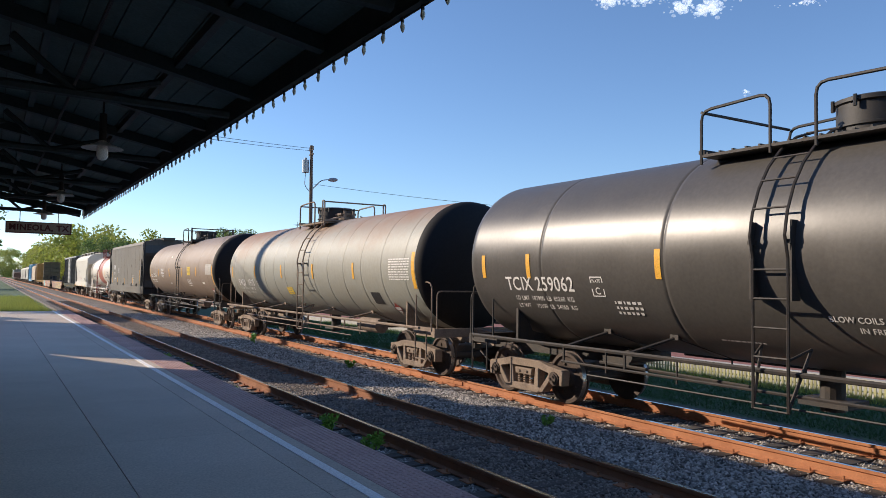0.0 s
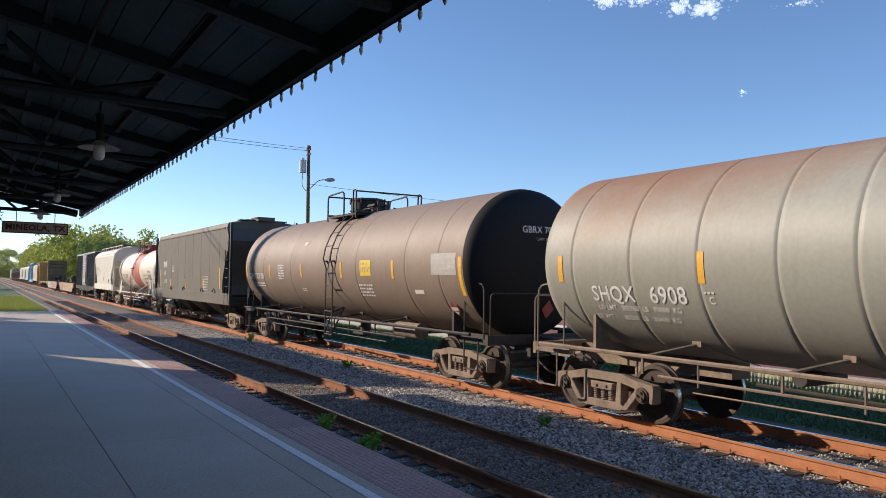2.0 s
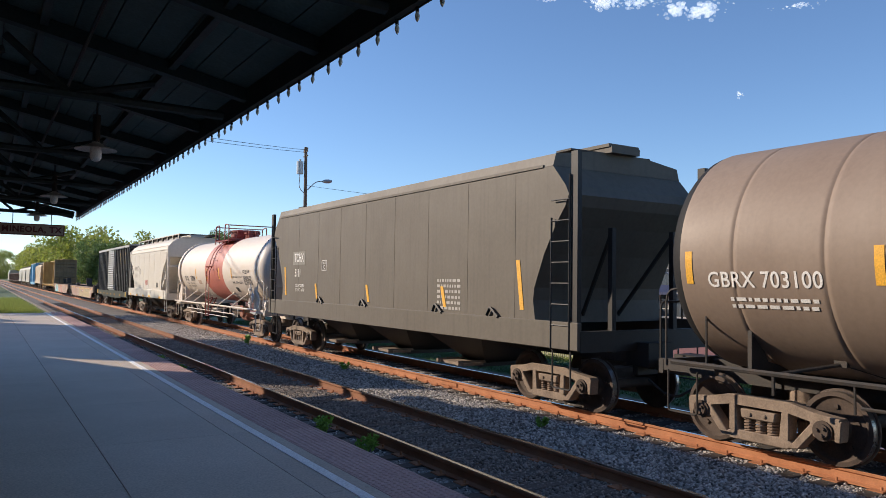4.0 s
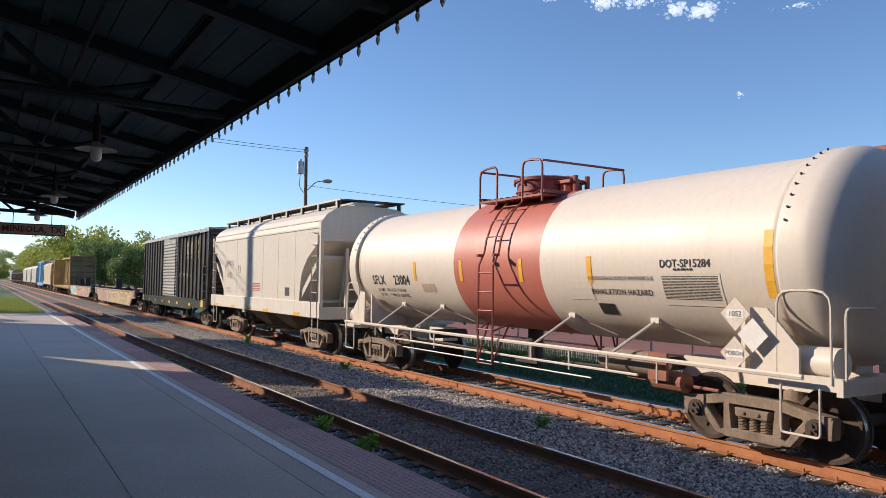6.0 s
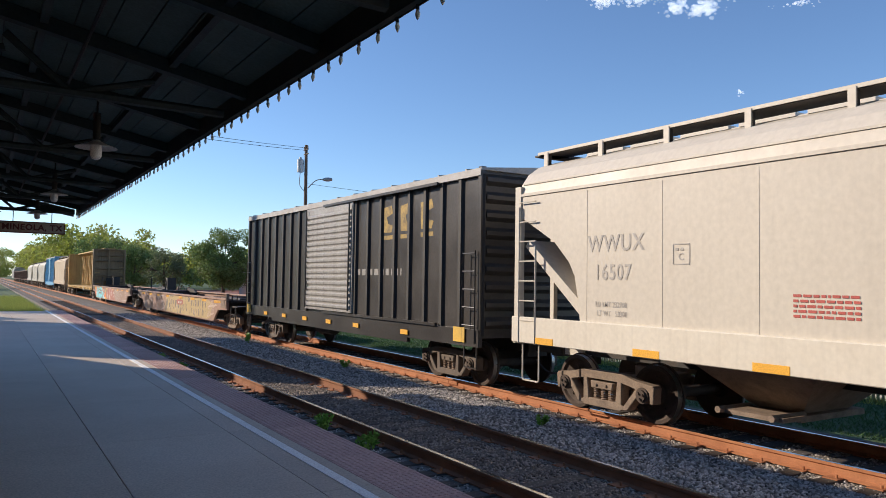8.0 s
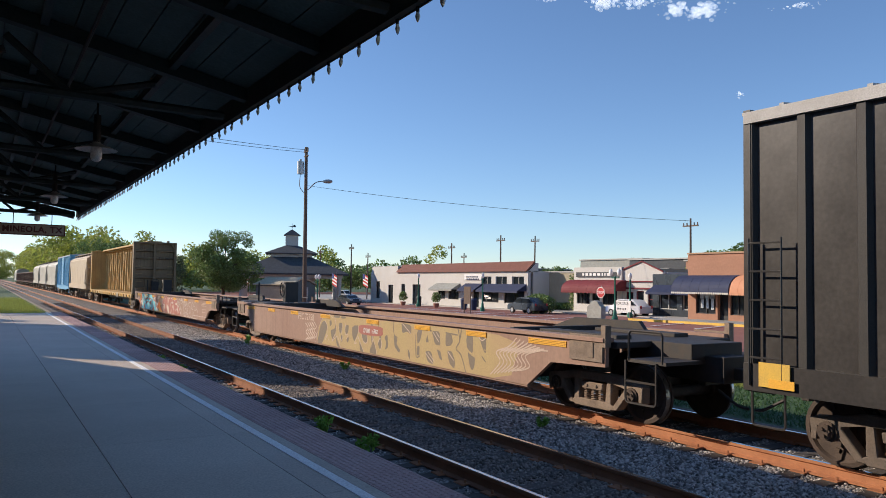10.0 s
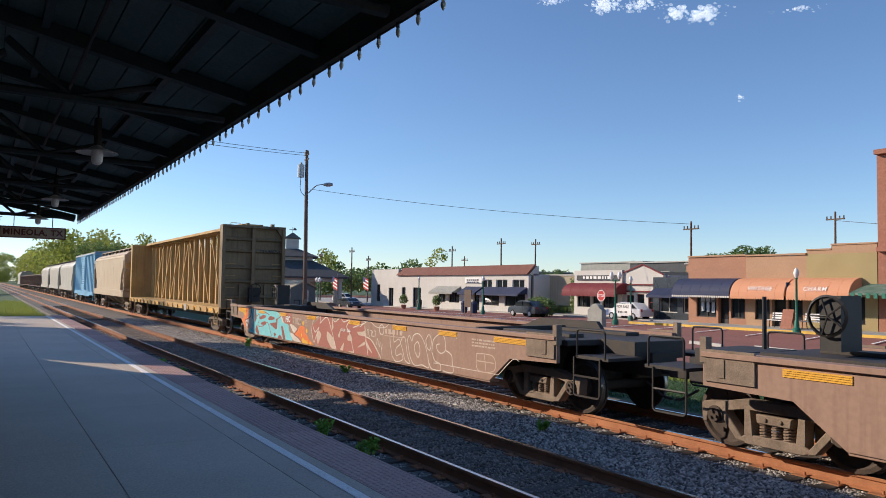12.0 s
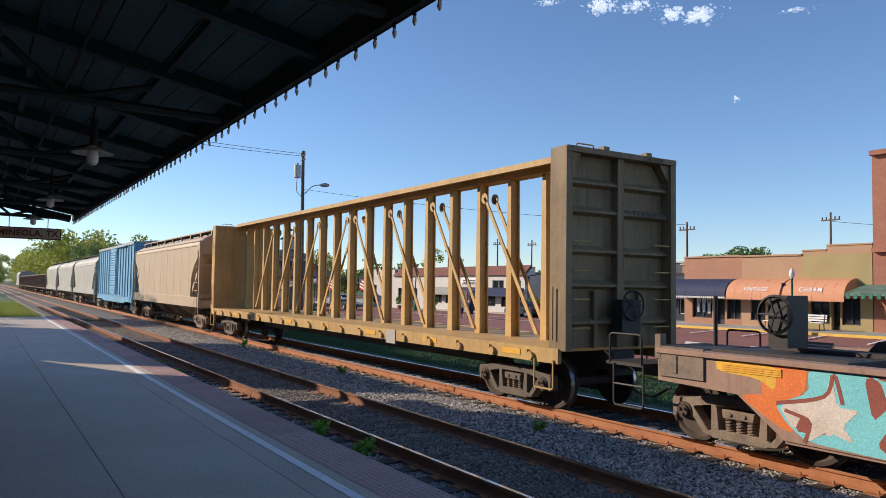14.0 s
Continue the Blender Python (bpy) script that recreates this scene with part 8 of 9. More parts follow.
ring_mesh(bm, [[(-3.3, -3.3, 6.1), (3.3, -3.3, 6.1), (3.3, 3.3, 6.1), (-3.3, 3.3, 6.1)], [(-3.3, -3.3, 6.2), (3.3, -3.3, 6.2), (3.3, 3.3, 6.2), (-3.3, 3.3, 6.2)], [(-0.7, -0.7, 7.3), (0.7, -0.7, 7.3), (0.7, 0.7, 7.3), (-0.7, 0.7, 7.3)]])
part("roof", bm, "roof_dark", pav)
bm = B()
box(bm, (0, 0, 5.85), (5.2, 5.2, 0.6))
box(bm, (0, 0, 7.9), (1.6, 1.6, 1.4))
for s in (-1, 1):
    for k in range(5):
        box(bm, (s * 0.81, 0, 7.5 + 0.2 * k), (0.06, 1.1, 0.08))
        box(bm, (0, s * 0.81, 7.5 + 0.2 * k), (1.1, 0.06, 0.08))
part("cupola", bm, "white_wall", pav)
bm = B()
ring_mesh(bm, [[(-1.1, -1.1, 8.6), (1.1, -1.1, 8.6), (1.1, 1.1, 8.6), (-1.1, 1.1, 8.6)], [(-0.1, -0.1, 9.4), (0.1, -0.1, 9.4), (0.1, 0.1, 9.4), (-0.1, 0.1, 9.4)]])
tube(bm, [(0, 0, 9.3), (0, 0, 10.2)], 0.03, 5)
prism(bm, [(-0.55, 9.82), (0.1, 9.86), (0.2, 10.1), (0.5, 9.9), (0.45, 9.72), (-0.2, 9.74)], "y", -0.02, 0.02)
part("cupola_roof", bm, "roof_dark", pav)

shed = thing("shed", "small dark green shed with a low gable roof", "shed", m=pose(26.5, 73.3, -0.4, rz=28))
bm = B()
prism(bm, [(-1.9, 0), (1.9, 0), (1.9, 2.2), (0, 2.85), (-1.9, 2.2)], "y", -2.3, 2.3)
part("wall", bm, "shed", shed)
bm = B()
for s in (-1, 1):
    prism(bm, [(s * 2.15, 2.12), (0, 2.87), (0, 2.97), (s * 2.15, 2.22)], "y", -2.5, 2.5)
part("roof", bm, "shed_light", shed)
# lighter sheet over the sun-facing wall, the sunlight put into its colour
bm = B()
box(bm, (-1.92, 0.0, 1.15), (0.06, 3.6, 1.7))
part("side_panel", bm, "shed_light", shed, "lighter tan sheet for the sunlit side wall")
bm = B()
box(bm, (0.3, -2.32, 1.0), (0.9, 0.06, 1.9))
part("door", bm, "galvanised", shed)

bm = B()
prism(bm, [(-0.48, 0), (0.48, 0), (0.48, 1.15), (0.3, 1.22), (0.22, 1.38), (0, 1.45), (-0.22, 1.38), (-0.3, 1.22), (-0.48, 1.15)], "x", -0.14, 0.14)
mk = tagged(part("stone_marker", bm, "monument", bevel=0.02), "grey granite historical marker stone", "marker")
mk.location = (24, 25.25, 0.05)


# ---------------------------------------------------------------- poles, lamps, signs
def power_pole(x, y, h, arm=True, lean=0.0, r0=0.17, label="weathered wooden utility pole with a crossarm", z0=-0.4):
    t = thing("utility_pole", label, "utility pole", "utility poles", m=pose(x, y, z0, ry=lean))
    bm = B()
    drum(bm, (0, 0, 0), (0, 0, h), r0, 10, r0 * 0.65)
    part("pole", bm, "wood_pole", t)
    if arm:
        bm = B()
        box(bm, (0, 0, h - 0.6), (0.10, 1.5, 0.10))
        for y_ in (-0.68, -0.35, 0.35, 0.68):
            drum(bm, (0, y_, h - 0.54), (0, y_, h - 0.34), 0.05, 6)
        part("crossarm", bm, "wood_pole", t)
    return t


main = power_pole(24, 61.6, 14.4, False, -0.6, 0.2, "tall wooden utility pole with a street light and a transformer")
bm = B()
drum(bm, (-0.45, 0.2, 12.0), (-0.45, 0.2, 13.1), 0.3, 14)
drum(bm, (-0.45, 0.2, 13.1), (-0.45, 0.2, 13.3), 0.12, 8)
part("transformer", bm, "galvanised", main)
bm = B()
tube(bm, bend([(0.15, -0.1, 10.6), (0.7, -0.6, 11.3), (1.2, -1.1, 11.35)], 0.5, 4), 0.04, 6)
arm = part("lamp_arm", bm, "galvanised", main)
bm = B()
lathe(bm, [(0.08, -0.45), (0.17, -0.2), (0.19, 0.1), (0.10, 0.4)], pose(1.5, -1.35, 11.32, rx=90, rz=50), 10)
part("lamp_head", bm, "galvanised", arm)
bm = B()
for z in (14.0, 13.6):
    box(bm, (0, 0, z), (0.1, 0.9, 0.1))
for k in range(3):
    drum(bm, (0, -0.4 + 0.4 * k, 14.05), (0, -0.4 + 0.4 * k, 14.3), 0.05, 6)
tube(bm, bend([(-0.45, 0.2, 12.0), (-0.5, 0.3, 10.8), (0, 0, 10.2)], 0.4, 4), 0.03, 4)
part("fittings", bm, "wood_pole", main)


def wire(a, b, sag, r=0.02):
    bm = B()
    a, b = Vector(a), Vector(b)
    tube(bm, [a.lerp(b, k / 14) + Vector((0, 0, -4 * sag * (k / 14) * (1 - k / 14))) for k in range(15)], r, 3)
    return tagged(part("overhead_wire", bm, "black"), "thin overhead power line", "wire", "overhead wires")


wire((23.9, 61.6, 13.75), (-4.1, 32.0, 8.95), 0.25)
wire((23.9, 61.4, 13.5), (-4.1, 32.0, 8.7), 0.25)
wire((24, 61.6, 10.6), (47.4, 39.3, 7.4), 0.4)
for x, y, h in ((47.4, 39.3, 8.0), (56.5, 33.0, 8.9), (53.1, 65.9, 8.1), (47.8, 65.1, 7.9), (49.6, 77.9, 7.6), (41.9, 90.8, 7.6), (44.0, 106.7, 7.6), (47.2, 96.8, 6.8), (59.3, 89.9, 7.0)):
    power_pole(x, y, h, True, random.uniform(-0.8, 0.8), 0.11)
wire((56.5, 33.0, 7.8), (58, 18, 6.6), 0.3)


def street_lamp(x, y, h, globes=1, z=None):
    t = thing("street_lamp", "ornamental green iron street lamp with white globe", "street lamp", "street lamps", m=pose(x, y, street_z(y) if z is None else z))
    bm = B()
    lathe(bm, [(0.20, 0), (0.20, 0.3), (0.14, 0.36), (0.11, 0.7), (0.065, 0.8), (0.05, h - 0.5), (0.08, h - 0.46), (0.05, h - 0.4)], Matrix(), 12)
    if globes == 2:
        tube(bm, bend([(0, -0.35, h - 0.3), (0, -0.3, h - 0.5), (0, 0.3, h - 0.5), (0, 0.35, h - 0.3)], 0.1), 0.03, 5)
    part("post", bm, "green_iron", t, smooth=True)
    for yy in ((0,) if globes == 1 else (-0.35, 0.35)):
        bm = B()
        lathe(bm, [(0.06, h - 0.4), (0.12, h - 0.3), (0.145, h - 0.15), (0.10, h + 0.0), (0.03, h + 0.1)], Matrix.Translation((0, yy, 0)), 14)
        part("globe", bm, "globe", t, smooth=True)
    return t


street_lamp(35.6, 22.85, 3.35)
street_lamp(34.2, 34.3, 3.3, 2)
street_lamp(37.0, 53.0, 3.3)
street_lamp(40.0, 38.6, 3.2)
street_lamp(38.5, 66.8, 3.4)
street_lamp(27.0, 66.0, 3.1, 2)
stop = thing("stop_sign", "red octagonal stop sign on a steel post", "road sign", m=pose(34.0, 35.3, street_z(35), rz=0))
bm = B()
prism(bm, [(0.38 * math.cos(radians(22.5 + 45 * k)), 1.85 + 0.38 * math.sin(radians(22.5 + 45 * k))) for k in range(8)], "x", -0.07, -0.055)
pl = part("plate", bm, "flag_red", stop, "red plate with white border")
bm = B()
for k in range(8):
    a, b = radians(22.5 + 45 * k), radians(67.5 + 45 * k)
    prism(bm, [(0.38 * math.cos(a), 1.85 + 0.38 * math.sin(a)), (0.38 * math.cos(b), 1.85 + 0.38 * math.sin(b)), (0.34 * math.cos(b), 1.85 + 0.34 * math.sin(b)), (0.34 * math.cos(a), 1.85 + 0.34 * math.sin(a))], "x", -0.078, -0.071)
part("border", bm, "white_letter", pl)
write("lettering", "STOP", 0.25, "white_letter", pl, lambda u, v: (-0.079, -u, 1.85 + v))
bm = B()
tube(bm, [(0, 0, 0), (0, 0, 2.3)], 0.035, 6)
part("post", bm, "galvanised", stop)
fs = thing("for_sale_sign", "white for-sale board on two posts", "sign", m=pose(36.5, 35.9, street_z(36), rz=0))
bm = B()
box(bm, (0, 0, 0.95), (0.04, 1.5, 0.75))
bd = part("board", bm, "white_letter", fs)
write("lettering", "FOR SALE", 0.26, "black_letter", bd, lambda u, v: (-0.026, -u, 1.13 + v))
bm = B()
bars(bm, lambda u, v: (-0.026, -u, 0.72 + v), 1, 0.9, 0.12, 0.2, random.Random(2))
part("print", bm, "black_letter", bd)
bm = B()
for y in (-0.6, 0.6):
    tube(bm, [(0.04, y, 0), (0.04, y, 1.3)], 0.03, 5)
part("post", bm, "galvanised", fs)


def bench(x, y):
    t = thing("bench", "white slatted street bench", "bench", "benches", m=pose(x, y, street_z(y) + 0.18))
    bm = B()
    for k in range(4):
        box(bm, (-0.12 * k, 0, 0.43), (0.09, 1.5, 0.035))
    part("seat", bm, "white_letter", t)
    bm = B()
    for k in range(3):
        box(bm, (0.1 + 0.03 * k, 0, 0.55 + 0.13 * k), (0.03, 1.5, 0.09))
    part("backrest", bm, "white_letter", t)
    for yy in (-0.62, 0.62):
        bm = B()
        tube(bm, bend([(-0.38, yy, 0), (-0.34, yy, 0.42), (0.04, yy, 0.42), (0.16, yy, 0.88)], 0.06), 0.025, 5)
        tube(bm, [(0.1, yy, 0), (0.02, yy, 0.42)], 0.025, 5)
        part("leg", bm, "black", t)


bench(38.6, 25.6)
bench(38.6, 23.6)
bm = B()
for s in (-1, 1):
    box(bm, (s * 0.16, 0, 0.55), (0.03, 0.65, 1.1), Euler((0, s * radians(-16), 0)).to_matrix())
o = tagged(part("sandwich_board", bm, "brick_red"), "red folding sandwich board on the pavement", "sign")
o.location = (37.6, 24.6, street_z(24.6) + 0.18)
for x, y, nm in ((37.4, 61.4, 0), (38.2, 69.5, 0)):
    t = thing("topiary", "clipped round shrub in a pot", "plant", "potted shrubs", m=pose(x, y, street_z(y) + 0.1))
    bm = B()
    lathe(bm, [(0.22, 0), (0.3, 0.4), (0.27, 0.42)], Matrix(), 12)
    part("pot", bm, "brick_red", t)
    o = new("foliage", leaf_mesh("foliage", [(0, 0, 0.9), (0, 0, 1.2)], [0.5, 0.4], 700, 0.08, 90 + int(y), "leaf"))
    o.parent = t
bush = new("bush", leaf_mesh("bush", [(38.8, 46.6 + 0.5 * k, 0.6) for k in range(5)], [0.9, 1.0, 1.1, 1.0, 0.8], 4000, 0.1, 95, "leaf"))
tagged(bush, "round dark green clipped bush at the street corner", "bush")
for x, y, c in ((37.3, 54.8, "awning_blue"), (37.3, 56.4, "awning_blue"), (38.9, 67.4, "black")):
    bm = B()
    lathe(bm, [(0.26, 0), (0.3, 0.85), (0.32, 0.86), (0.2, 1.05)], Matrix(), 12)
    o = tagged(part("litter_bin", bm, c), "round metal litter bin on the pavement", "litter bin", "litter bins")
    o.location = (x, y, street_z(y) + 0.08)
bm = B()
box(bm, (0, 0, 1.5), (0.05, 0.9, 1.3))
box(bm, (0, 0.4, 0.4), (0.05, 0.08, 0.9))
box(bm, (0, -0.4, 0.4), (0.05, 0.08, 0.9))
o = tagged(part("notice_board", bm, "wood_pole"), "brown wooden notice board on two posts", "sign")
o.location = (31, 46.4, street_z(46))


# ---------------------------------------------------------------- parked vehicles
def parked_car(x, y, mat, label, heading=0.0, l=4.7, h=1.68):
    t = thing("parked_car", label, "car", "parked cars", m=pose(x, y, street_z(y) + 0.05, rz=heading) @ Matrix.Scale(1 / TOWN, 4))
    k = l / 4.7
    side = [(-2.35, 0.42), (-2.35, 0.72), (-2.2, 0.95), (-1.35, 1.05), (-0.75, h - 0.08), (-0.2, h), (1.3, h - 0.04), (1.95, 1.12), (2.3, 1.02), (2.36, 0.5), (2.3, 0.36), (-2.3, 0.36)]
    bm = B()
    rings = []
    for xx, inset, s in ((-0.93, 0.0, 0.96), (-0.88, 0, 1.0), (0.88, 0, 1.0), (0.93, 0, 0.96)):
        rings.append([(xx * (0.82 if z > 1.1 else 1.0), yy * k * s, z) for yy, z in side])
    ring_mesh(bm, rings)
    body = part("body", bm, mat, t, smooth=True)
    bm = B()
    for s in (-1, 1):
        prism(bm, [(-1.25 * k, 1.08), (-0.72 * k, h - 0.14), (0.15 * k, h - 0.1), (0.15 * k, 1.1)], "x", s * 0.80, s * 0.905)
        prism(bm, [(0.25 * k, 1.1), (0.25 * k, h - 0.1), (1.2 * k, h - 0.14), (1.7 * k, 1.14)], "x", s * 0.80, s * 0.905)
    part("side_window", bm, "glass", t)
    bm = B()
    prism(bm, [(-1.36 * k, 1.06), (-0.78 * k, h - 0.1), (-0.74 * k, h - 0.1), (-1.30 * k, 1.06)], "x", -0.68, 0.68)
    part("windscreen", bm, "glass", t)
    for yy in (-1.45 * k, 1.4 * k):
        for s in (-1, 1):
            bm = B()
            drum(bm, (s * 0.72, yy, 0.34), (s * 0.95, yy, 0.34), 0.35, 18)
            w = part("wheel", bm, "tyre", t)
            bm = B()
            drum(bm, (s * 0.95, yy, 0.34), (s * 0.962, yy, 0.34), 0.22, 14)
            part("rim", bm, "galvanised", w)
    for s in (-1, 1):
        bm = B()
        box(bm, (s * 0.68, -2.3 * k, 0.78), (0.36, 0.12, 0.14))
        part("headlight", bm, "globe", t)
        bm = B()
        box(bm, (s * 0.74, 2.3 * k, 0.95), (0.2, 0.1, 0.25))
        part("tail_light", bm, "flag_red", t)
    return t


parked_car(37.8, 47.75, "car_grey", "dark grey sport utility car parked at the kerb", 180)
parked_car(41.6, 40.3, "car_white", "white sport utility car parked before the shops", 180)
parked_car(33.5, 73, "car_grey", "grey saloon car parked by the street", 0, 4.5, 1.45)
parked_car(45, 100, "car_white", "white car parked beside the pavilion", 20, 4.6)

# flags on slanted poles at the pavilion
for x, y in ((27.5, 96.5), (28.2, 91.0), (35, 80), (37.5, 77)):
    t = thing("flag", "striped red and white flag on a slanted pole", "flag", "flags", m=pose(x, y, -0.45))
    bm = B()
    tube(bm, [(0, 0, 0), (0, 0, 2.6), (-0.3, -0.9, 3.9)], 0.03, 5)
    part("pole", bm, "galvanised", t)
    for k in range(7):
        bm = B()
        z = 3.6 - 0.19 * k
        prism(bm, [(-0.95, z - 0.35), (0.35, z), (0.35, z - 0.17), (-0.95, z - 0.52)], "x", -0.32 + 0.002 * k, -0.30 + 0.002 * k)
        part("stripe", bm, "flag_red" if k % 2 == 0 else "white_letter", t)
    bm = B()
    prism(bm, [(-0.15, 3.48), (0.36, 3.61), (0.36, 3.05), (-0.15, 2.92)], "x", -0.34, -0.33)
    part("canton", bm, "flag_blue", t)

# scaling about the eye leaves the camera's view of the town unchanged
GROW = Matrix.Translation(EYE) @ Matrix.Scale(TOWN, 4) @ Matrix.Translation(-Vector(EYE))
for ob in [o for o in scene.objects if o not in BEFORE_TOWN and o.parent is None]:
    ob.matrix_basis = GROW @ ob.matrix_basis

# ---------------------------------------------------------------- along the railway
fence = thing("low_fence", "low weathered olive picket fence along the grass strip", "fence")
bm = B()
prism(bm, [(-0.012, 0.0), (0.012, 0.0), (0.012, 0.34), (0, 0.38), (-0.012, 0.34)], "y", -0.025, 0.025)
pk = part("picket", bm, "olive_picket", fence)
for k in range(230):
    same(pk, fence, pose(16.55, 2 + 0.105 * k, -0.26 + random.uniform(-0.03, 0.02), rx=random.uniform(-3, 3)))
bpy.data.objects.remove(pk)
for z in (-0.12, 0.02):
    bm = B()
    box(bm, (16.58, 14.0, z), (0.03, 24.6, 0.035))
    part("rail", bm, "olive_picket", fence)


tree(28.5, 104, 10.4, 4.9, 3, "leaf", 26000, 0.14, label="large round leafy tree by the street")
tree(24.6, 124, 8.2, 3.6, 4, "leaf_grey", 9000, 0.13, label="grey-green tree with thin foliage")
tree(22.5, 139, 9.2, 5.2, 5, "leaf", 18000, 0.16)
tree(20.5, 165, 11.5, 6.2, 6, "leaf", 18000, 0.2)
# trees on the depot side; the small one is unseen, added for shade
tree(-4.6, 57, 9.5, 5.6, 7, "leaf", 9000, 0.17, label="leafy tree beside the end of the platform", trunk=0.3, z0=-0.3)
tree(-7.2, 45.6, 6.4, 2.8, 10, "leaf", 5000, 0.15, label="small unseen tree behind the platform, added for shade", z0=-0.3)
# far woods on both sides of the line
q = random.Random(11)
cs, rs = [], []
for k in range(260):
    y = q.uniform(185, 620)
    x = (14 + (y - 185) * 0.02 + q.uniform(0, 26)) if k % 5 else q.uniform(20, 130)
    h = q.uniform(11.5, 16) * (1.0 if y < 400 else 1.2)
    for j in range(7):
        cs.append((x + q.uniform(-3.5, 3.5), y + q.uniform(-4, 4), h * q.uniform(0.12, 0.88)))
        rs.append(q.uniform(1.8, 3.4))
for k in range(60):
    y = q.uniform(120, 600)
    x = -10 - (y - 120) * 0.03 - q.uniform(0, 25)
    for j in range(7):
        cs.append((x + q.uniform(-3, 3), y + q.uniform(-4, 4), q.uniform(1, 11)))
        rs.append(q.uniform(1.6, 3.2))
for k in range(60):
    x, y = q.uniform(-60, 70), q.uniform(860, 940)
    for j in range(8):
        cs.append((x + q.uniform(-6, 6), y + q.uniform(-4, 4), q.uniform(1, 26)))
        rs.append(q.uniform(3.0, 6.0))
tagged(new("far_woods", leaf_mesh("far_woods", cs, rs, 300000, 0.5, 12, "leaf_pale")), "distant sunlit green woods beside the railway", "woods", kind="stuff")
cs, rs = [], []
for k in range(150):
    a = q.uniform(8, 78)
    d = q.uniform(190, 300)
    x, y = d * math.sin(radians(a)), d * math.cos(radians(a))
    h = q.uniform(4, 11)
    for j in range(5):
        cs.append((x + q.uniform(-4, 4), y + q.uniform(-4, 4), h * q.uniform(0.2, 0.8)))
        rs.append(q.uniform(1.5, 3.5))
tagged(new("town_trees", leaf_mesh("town_trees", cs, rs, 90000, 0.55, 13, "leaf")), "distant trees behind the town roofs", "trees", kind="stuff")
# unseen pole beside the depot, set so its shadow crosses the passing cars
power_pole(-5.4, 41.6, 14.2, False, 1.2, 0.34, "unseen tall pole beyond the depot that casts a shadow")

# grass tufts and weeds
r = np.random.default_rng(9)


def blades(name, n, xs, ys_, h, label, mat="blade", z=-0.32):
    P = np.stack([r.uniform(*xs, n), r.uniform(*ys_, n), np.full(n, z)], -1)
    a = r.uniform(0, 6.28, n)
    w = np.stack([np.cos(a), np.sin(a), np.zeros(n)], -1) * 0.012
    tip = P + np.stack([r.normal(0, 0.06, n), r.normal(0, 0.06, n), r.uniform(*h, n)], -1)
    V = np.stack([P - w, P + w, tip], 1).reshape(-1, 3)
    me = bpy.data.meshes.new(name)
    me.vertices.add(3 * n); me.vertices.foreach_set("co", V.ravel())
    me.loops.add(3 * n); me.loops.foreach_set("vertex_index", np.arange(3 * n))
    me.polygons.add(n); me.polygons.foreach_set("loop_start", np.arange(0, 3 * n, 3)); me.polygons.foreach_set("loop_total", np.full(n, 3))
    me.update(calc_edges=True)
    me.materials.append(M[mat])
    tagged(new(name, me), label, "grass", kind="stuff")


blades("grass_strip", 60000, (12.4, 16.7), (0, 45), (0.03, 0.09), "short green grass strip beyond the far track")
blades("verge_grass", 14000, (16.1, 16.9), (0, 40), (0.06, 0.2), "sunlit yellowish grass along the low fence", "dry_grass")
blades("tall_grass", 26000, (-2.5, 3.4), (47.5, 90), (0.15, 0.55), "tall sunlit grass past the platform end", "dry_grass")
weeds = ((4.45, 10.4, 0.30), (4.5, 9.1, 0.26), (4.3, 15.2, 0.14), (4.28, 13.4, 0.12), (8.1, 26.0, 0.35), (8.15, 17.9, 0.22), (7.75, 9.4, 0.16), (4.4, 19.5, 0.15), (4.35, 22, 0.16))
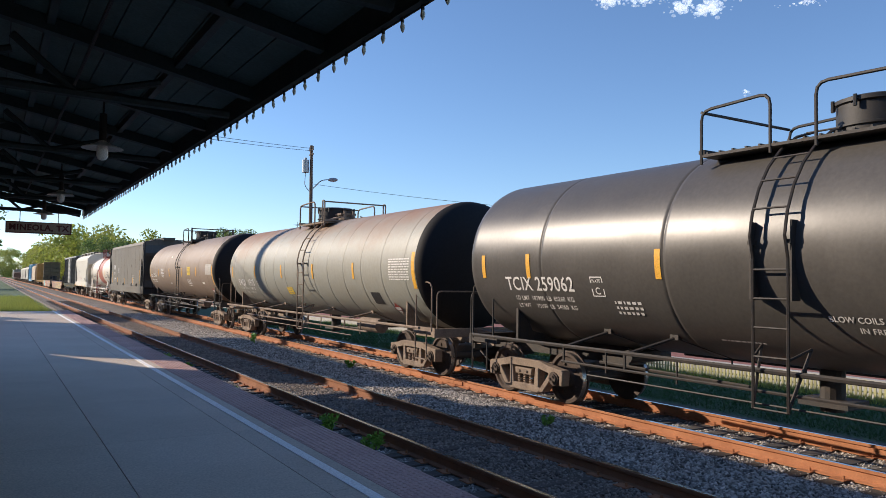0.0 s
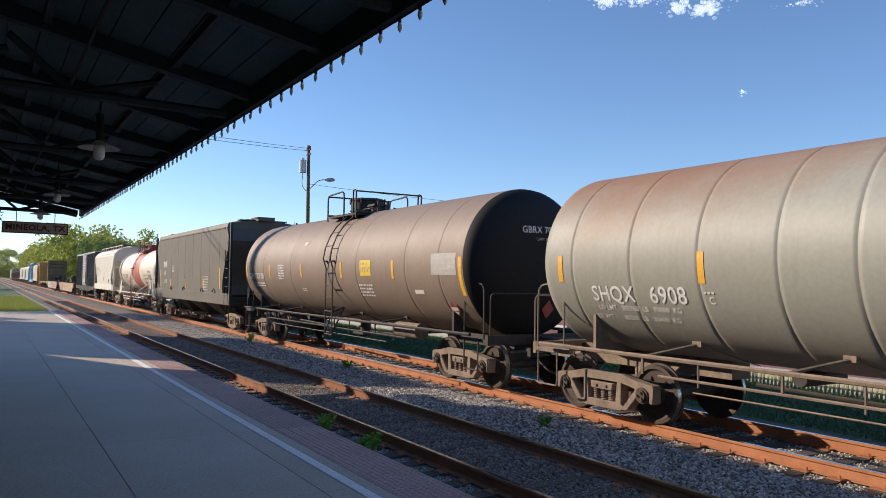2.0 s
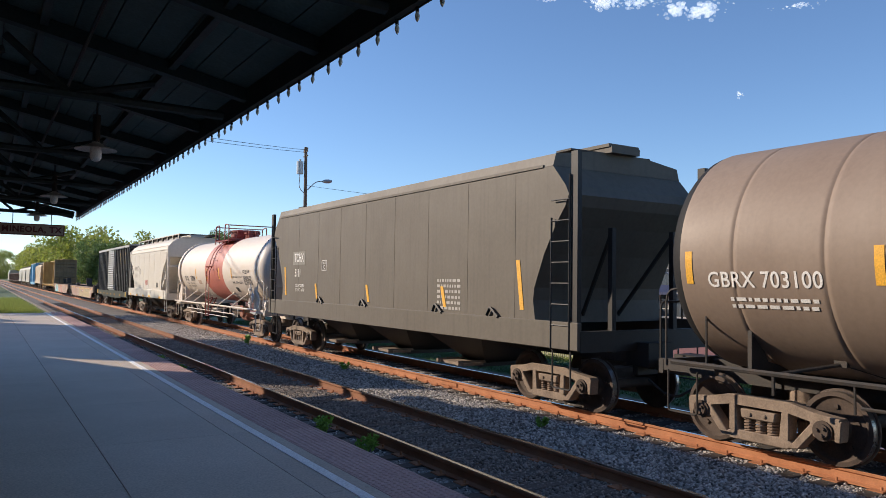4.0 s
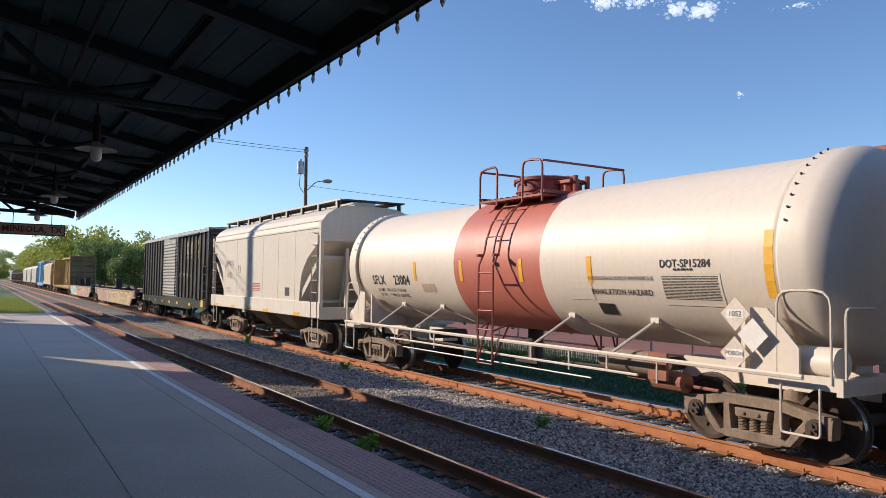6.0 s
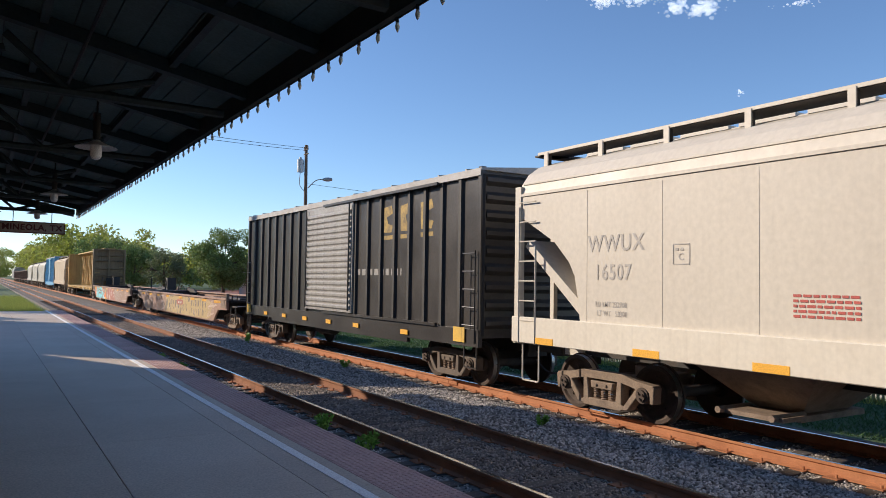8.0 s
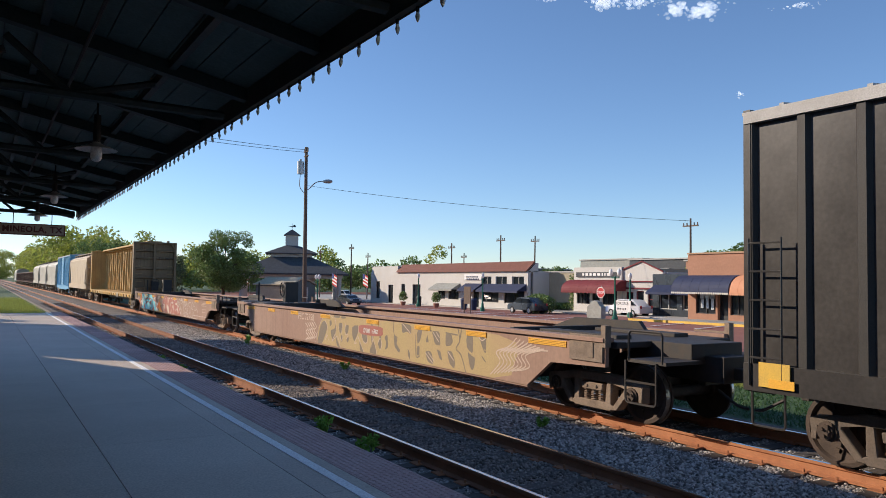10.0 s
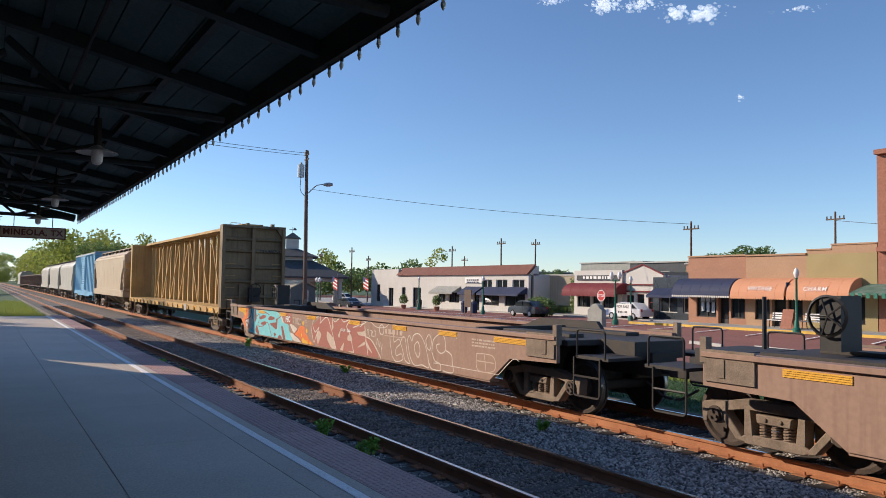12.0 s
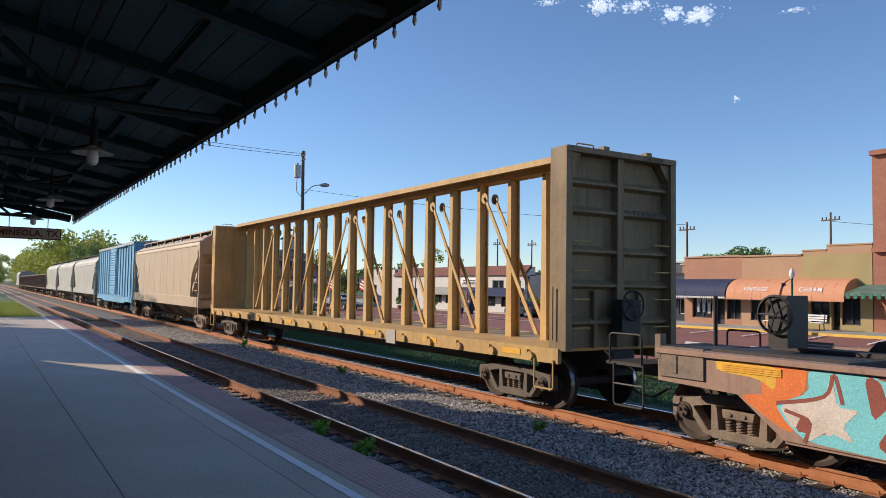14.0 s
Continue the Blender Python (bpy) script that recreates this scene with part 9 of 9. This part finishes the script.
for k, (x, y, h) in enumerate(weeds):
    t = thing("weed", "small bright green weed growing in the ballast", "plant", "weeds in the ballast", m=pose(x, y, -0.16))
    q = random.Random(40 + k)
    bm = B()
    cs, rs = [], []
    for j in range(6):
        e = (q.uniform(-0.5, 0.5) * h, q.uniform(-0.5, 0.5) * h, h * q.uniform(0.5, 1.05))
        tube(bm, [(0, 0, 0), (e[0] * 0.4, e[1] * 0.4, e[2] * 0.55), e], 0.006, 4)
        cs += [e, [v * 0.75 for v in e]]
        rs += [h * 0.24, h * 0.2]
    part("stem", bm, "weed", t)
    o = new("leaves", leaf_mesh("leaves", cs, rs, 160, 0.03 + 0.04 * h, 60 + k, "weed"))
    o.parent = t


# small clouds, far off
M["cloud"] = material("cloud_white", (0.95, 0.95, 0.95), 1.0, second=(0.9, 0.9, 0.92), scale=0.01, grain=0.05, bump=0, speck=0.02, spec=0.0)
# the sunlit white of the clouds is partly put in as a glow
M["cloud"].node_tree.nodes["Principled BSDF"].inputs["Emission Color"].default_value = (0.85, 0.92, 1.0, 1)
M["cloud"].node_tree.nodes["Principled BSDF"].inputs["Emission Strength"].default_value = 0.55


cn, cl = M["cloud"].node_tree.nodes, M["cloud"].node_tree.links
thin_air, cloud_mix = cn.new("ShaderNodeBsdfTransparent"), cn.new("ShaderNodeMixShader")
cloud_mix.inputs[0].default_value = 0.82
cl.new(cn["Principled BSDF"].outputs[0], cloud_mix.inputs[1])
cl.new(thin_air.outputs[0], cloud_mix.inputs[2])
cl.new(cloud_mix.outputs[0], cn["Material Output"].inputs["Surface"])


def cloud(yaw, pitch, width, height, n, seed):
    q = random.Random(seed)
    d = 3000
    a, p = radians(yaw), radians(pitch)
    c = Vector((d * math.sin(a), d * math.cos(a), d * math.tan(p)))
    side = Vector((math.cos(a), -math.sin(a), 0))
    bm = B()
    for k in range(n):
        u = q.gauss(0, 0.38)
        r = (0.10 + 0.16 * q.random()) * height * max(0.3, 1 - abs(u))
        o = c + side * u * width + Vector((0, 0, q.gauss(0, 0.26) * height))
        m = Matrix.Translation(o) @ Matrix.Diagonal((q.uniform(0.9, 1.6), 1, q.uniform(0.7, 1.0), 1))
        bmesh.ops.create_icosphere(bm, subdivisions=2, radius=r, matrix=m)
    return tagged(part("cloud", bm, "cloud", smooth=True), "small white fair-weather cloud", "cloud", "clouds", "backdrop")


cloud(40.0, 21.35, 90, 26, 60, 1)
cloud(44.1, 20.9, 85, 56, 90, 2)
cloud(46.6, 20.7, 120, 40, 80, 3)
cloud(49.3, 20.0, 80, 50, 60, 5)
cloud(51.2, 19.75, 100, 56, 90, 6)
cloud(57.6, 19.3, 120, 24, 40, 7)
cloud(53.76, 13.76, 20, 22, 18, 4)

motions()
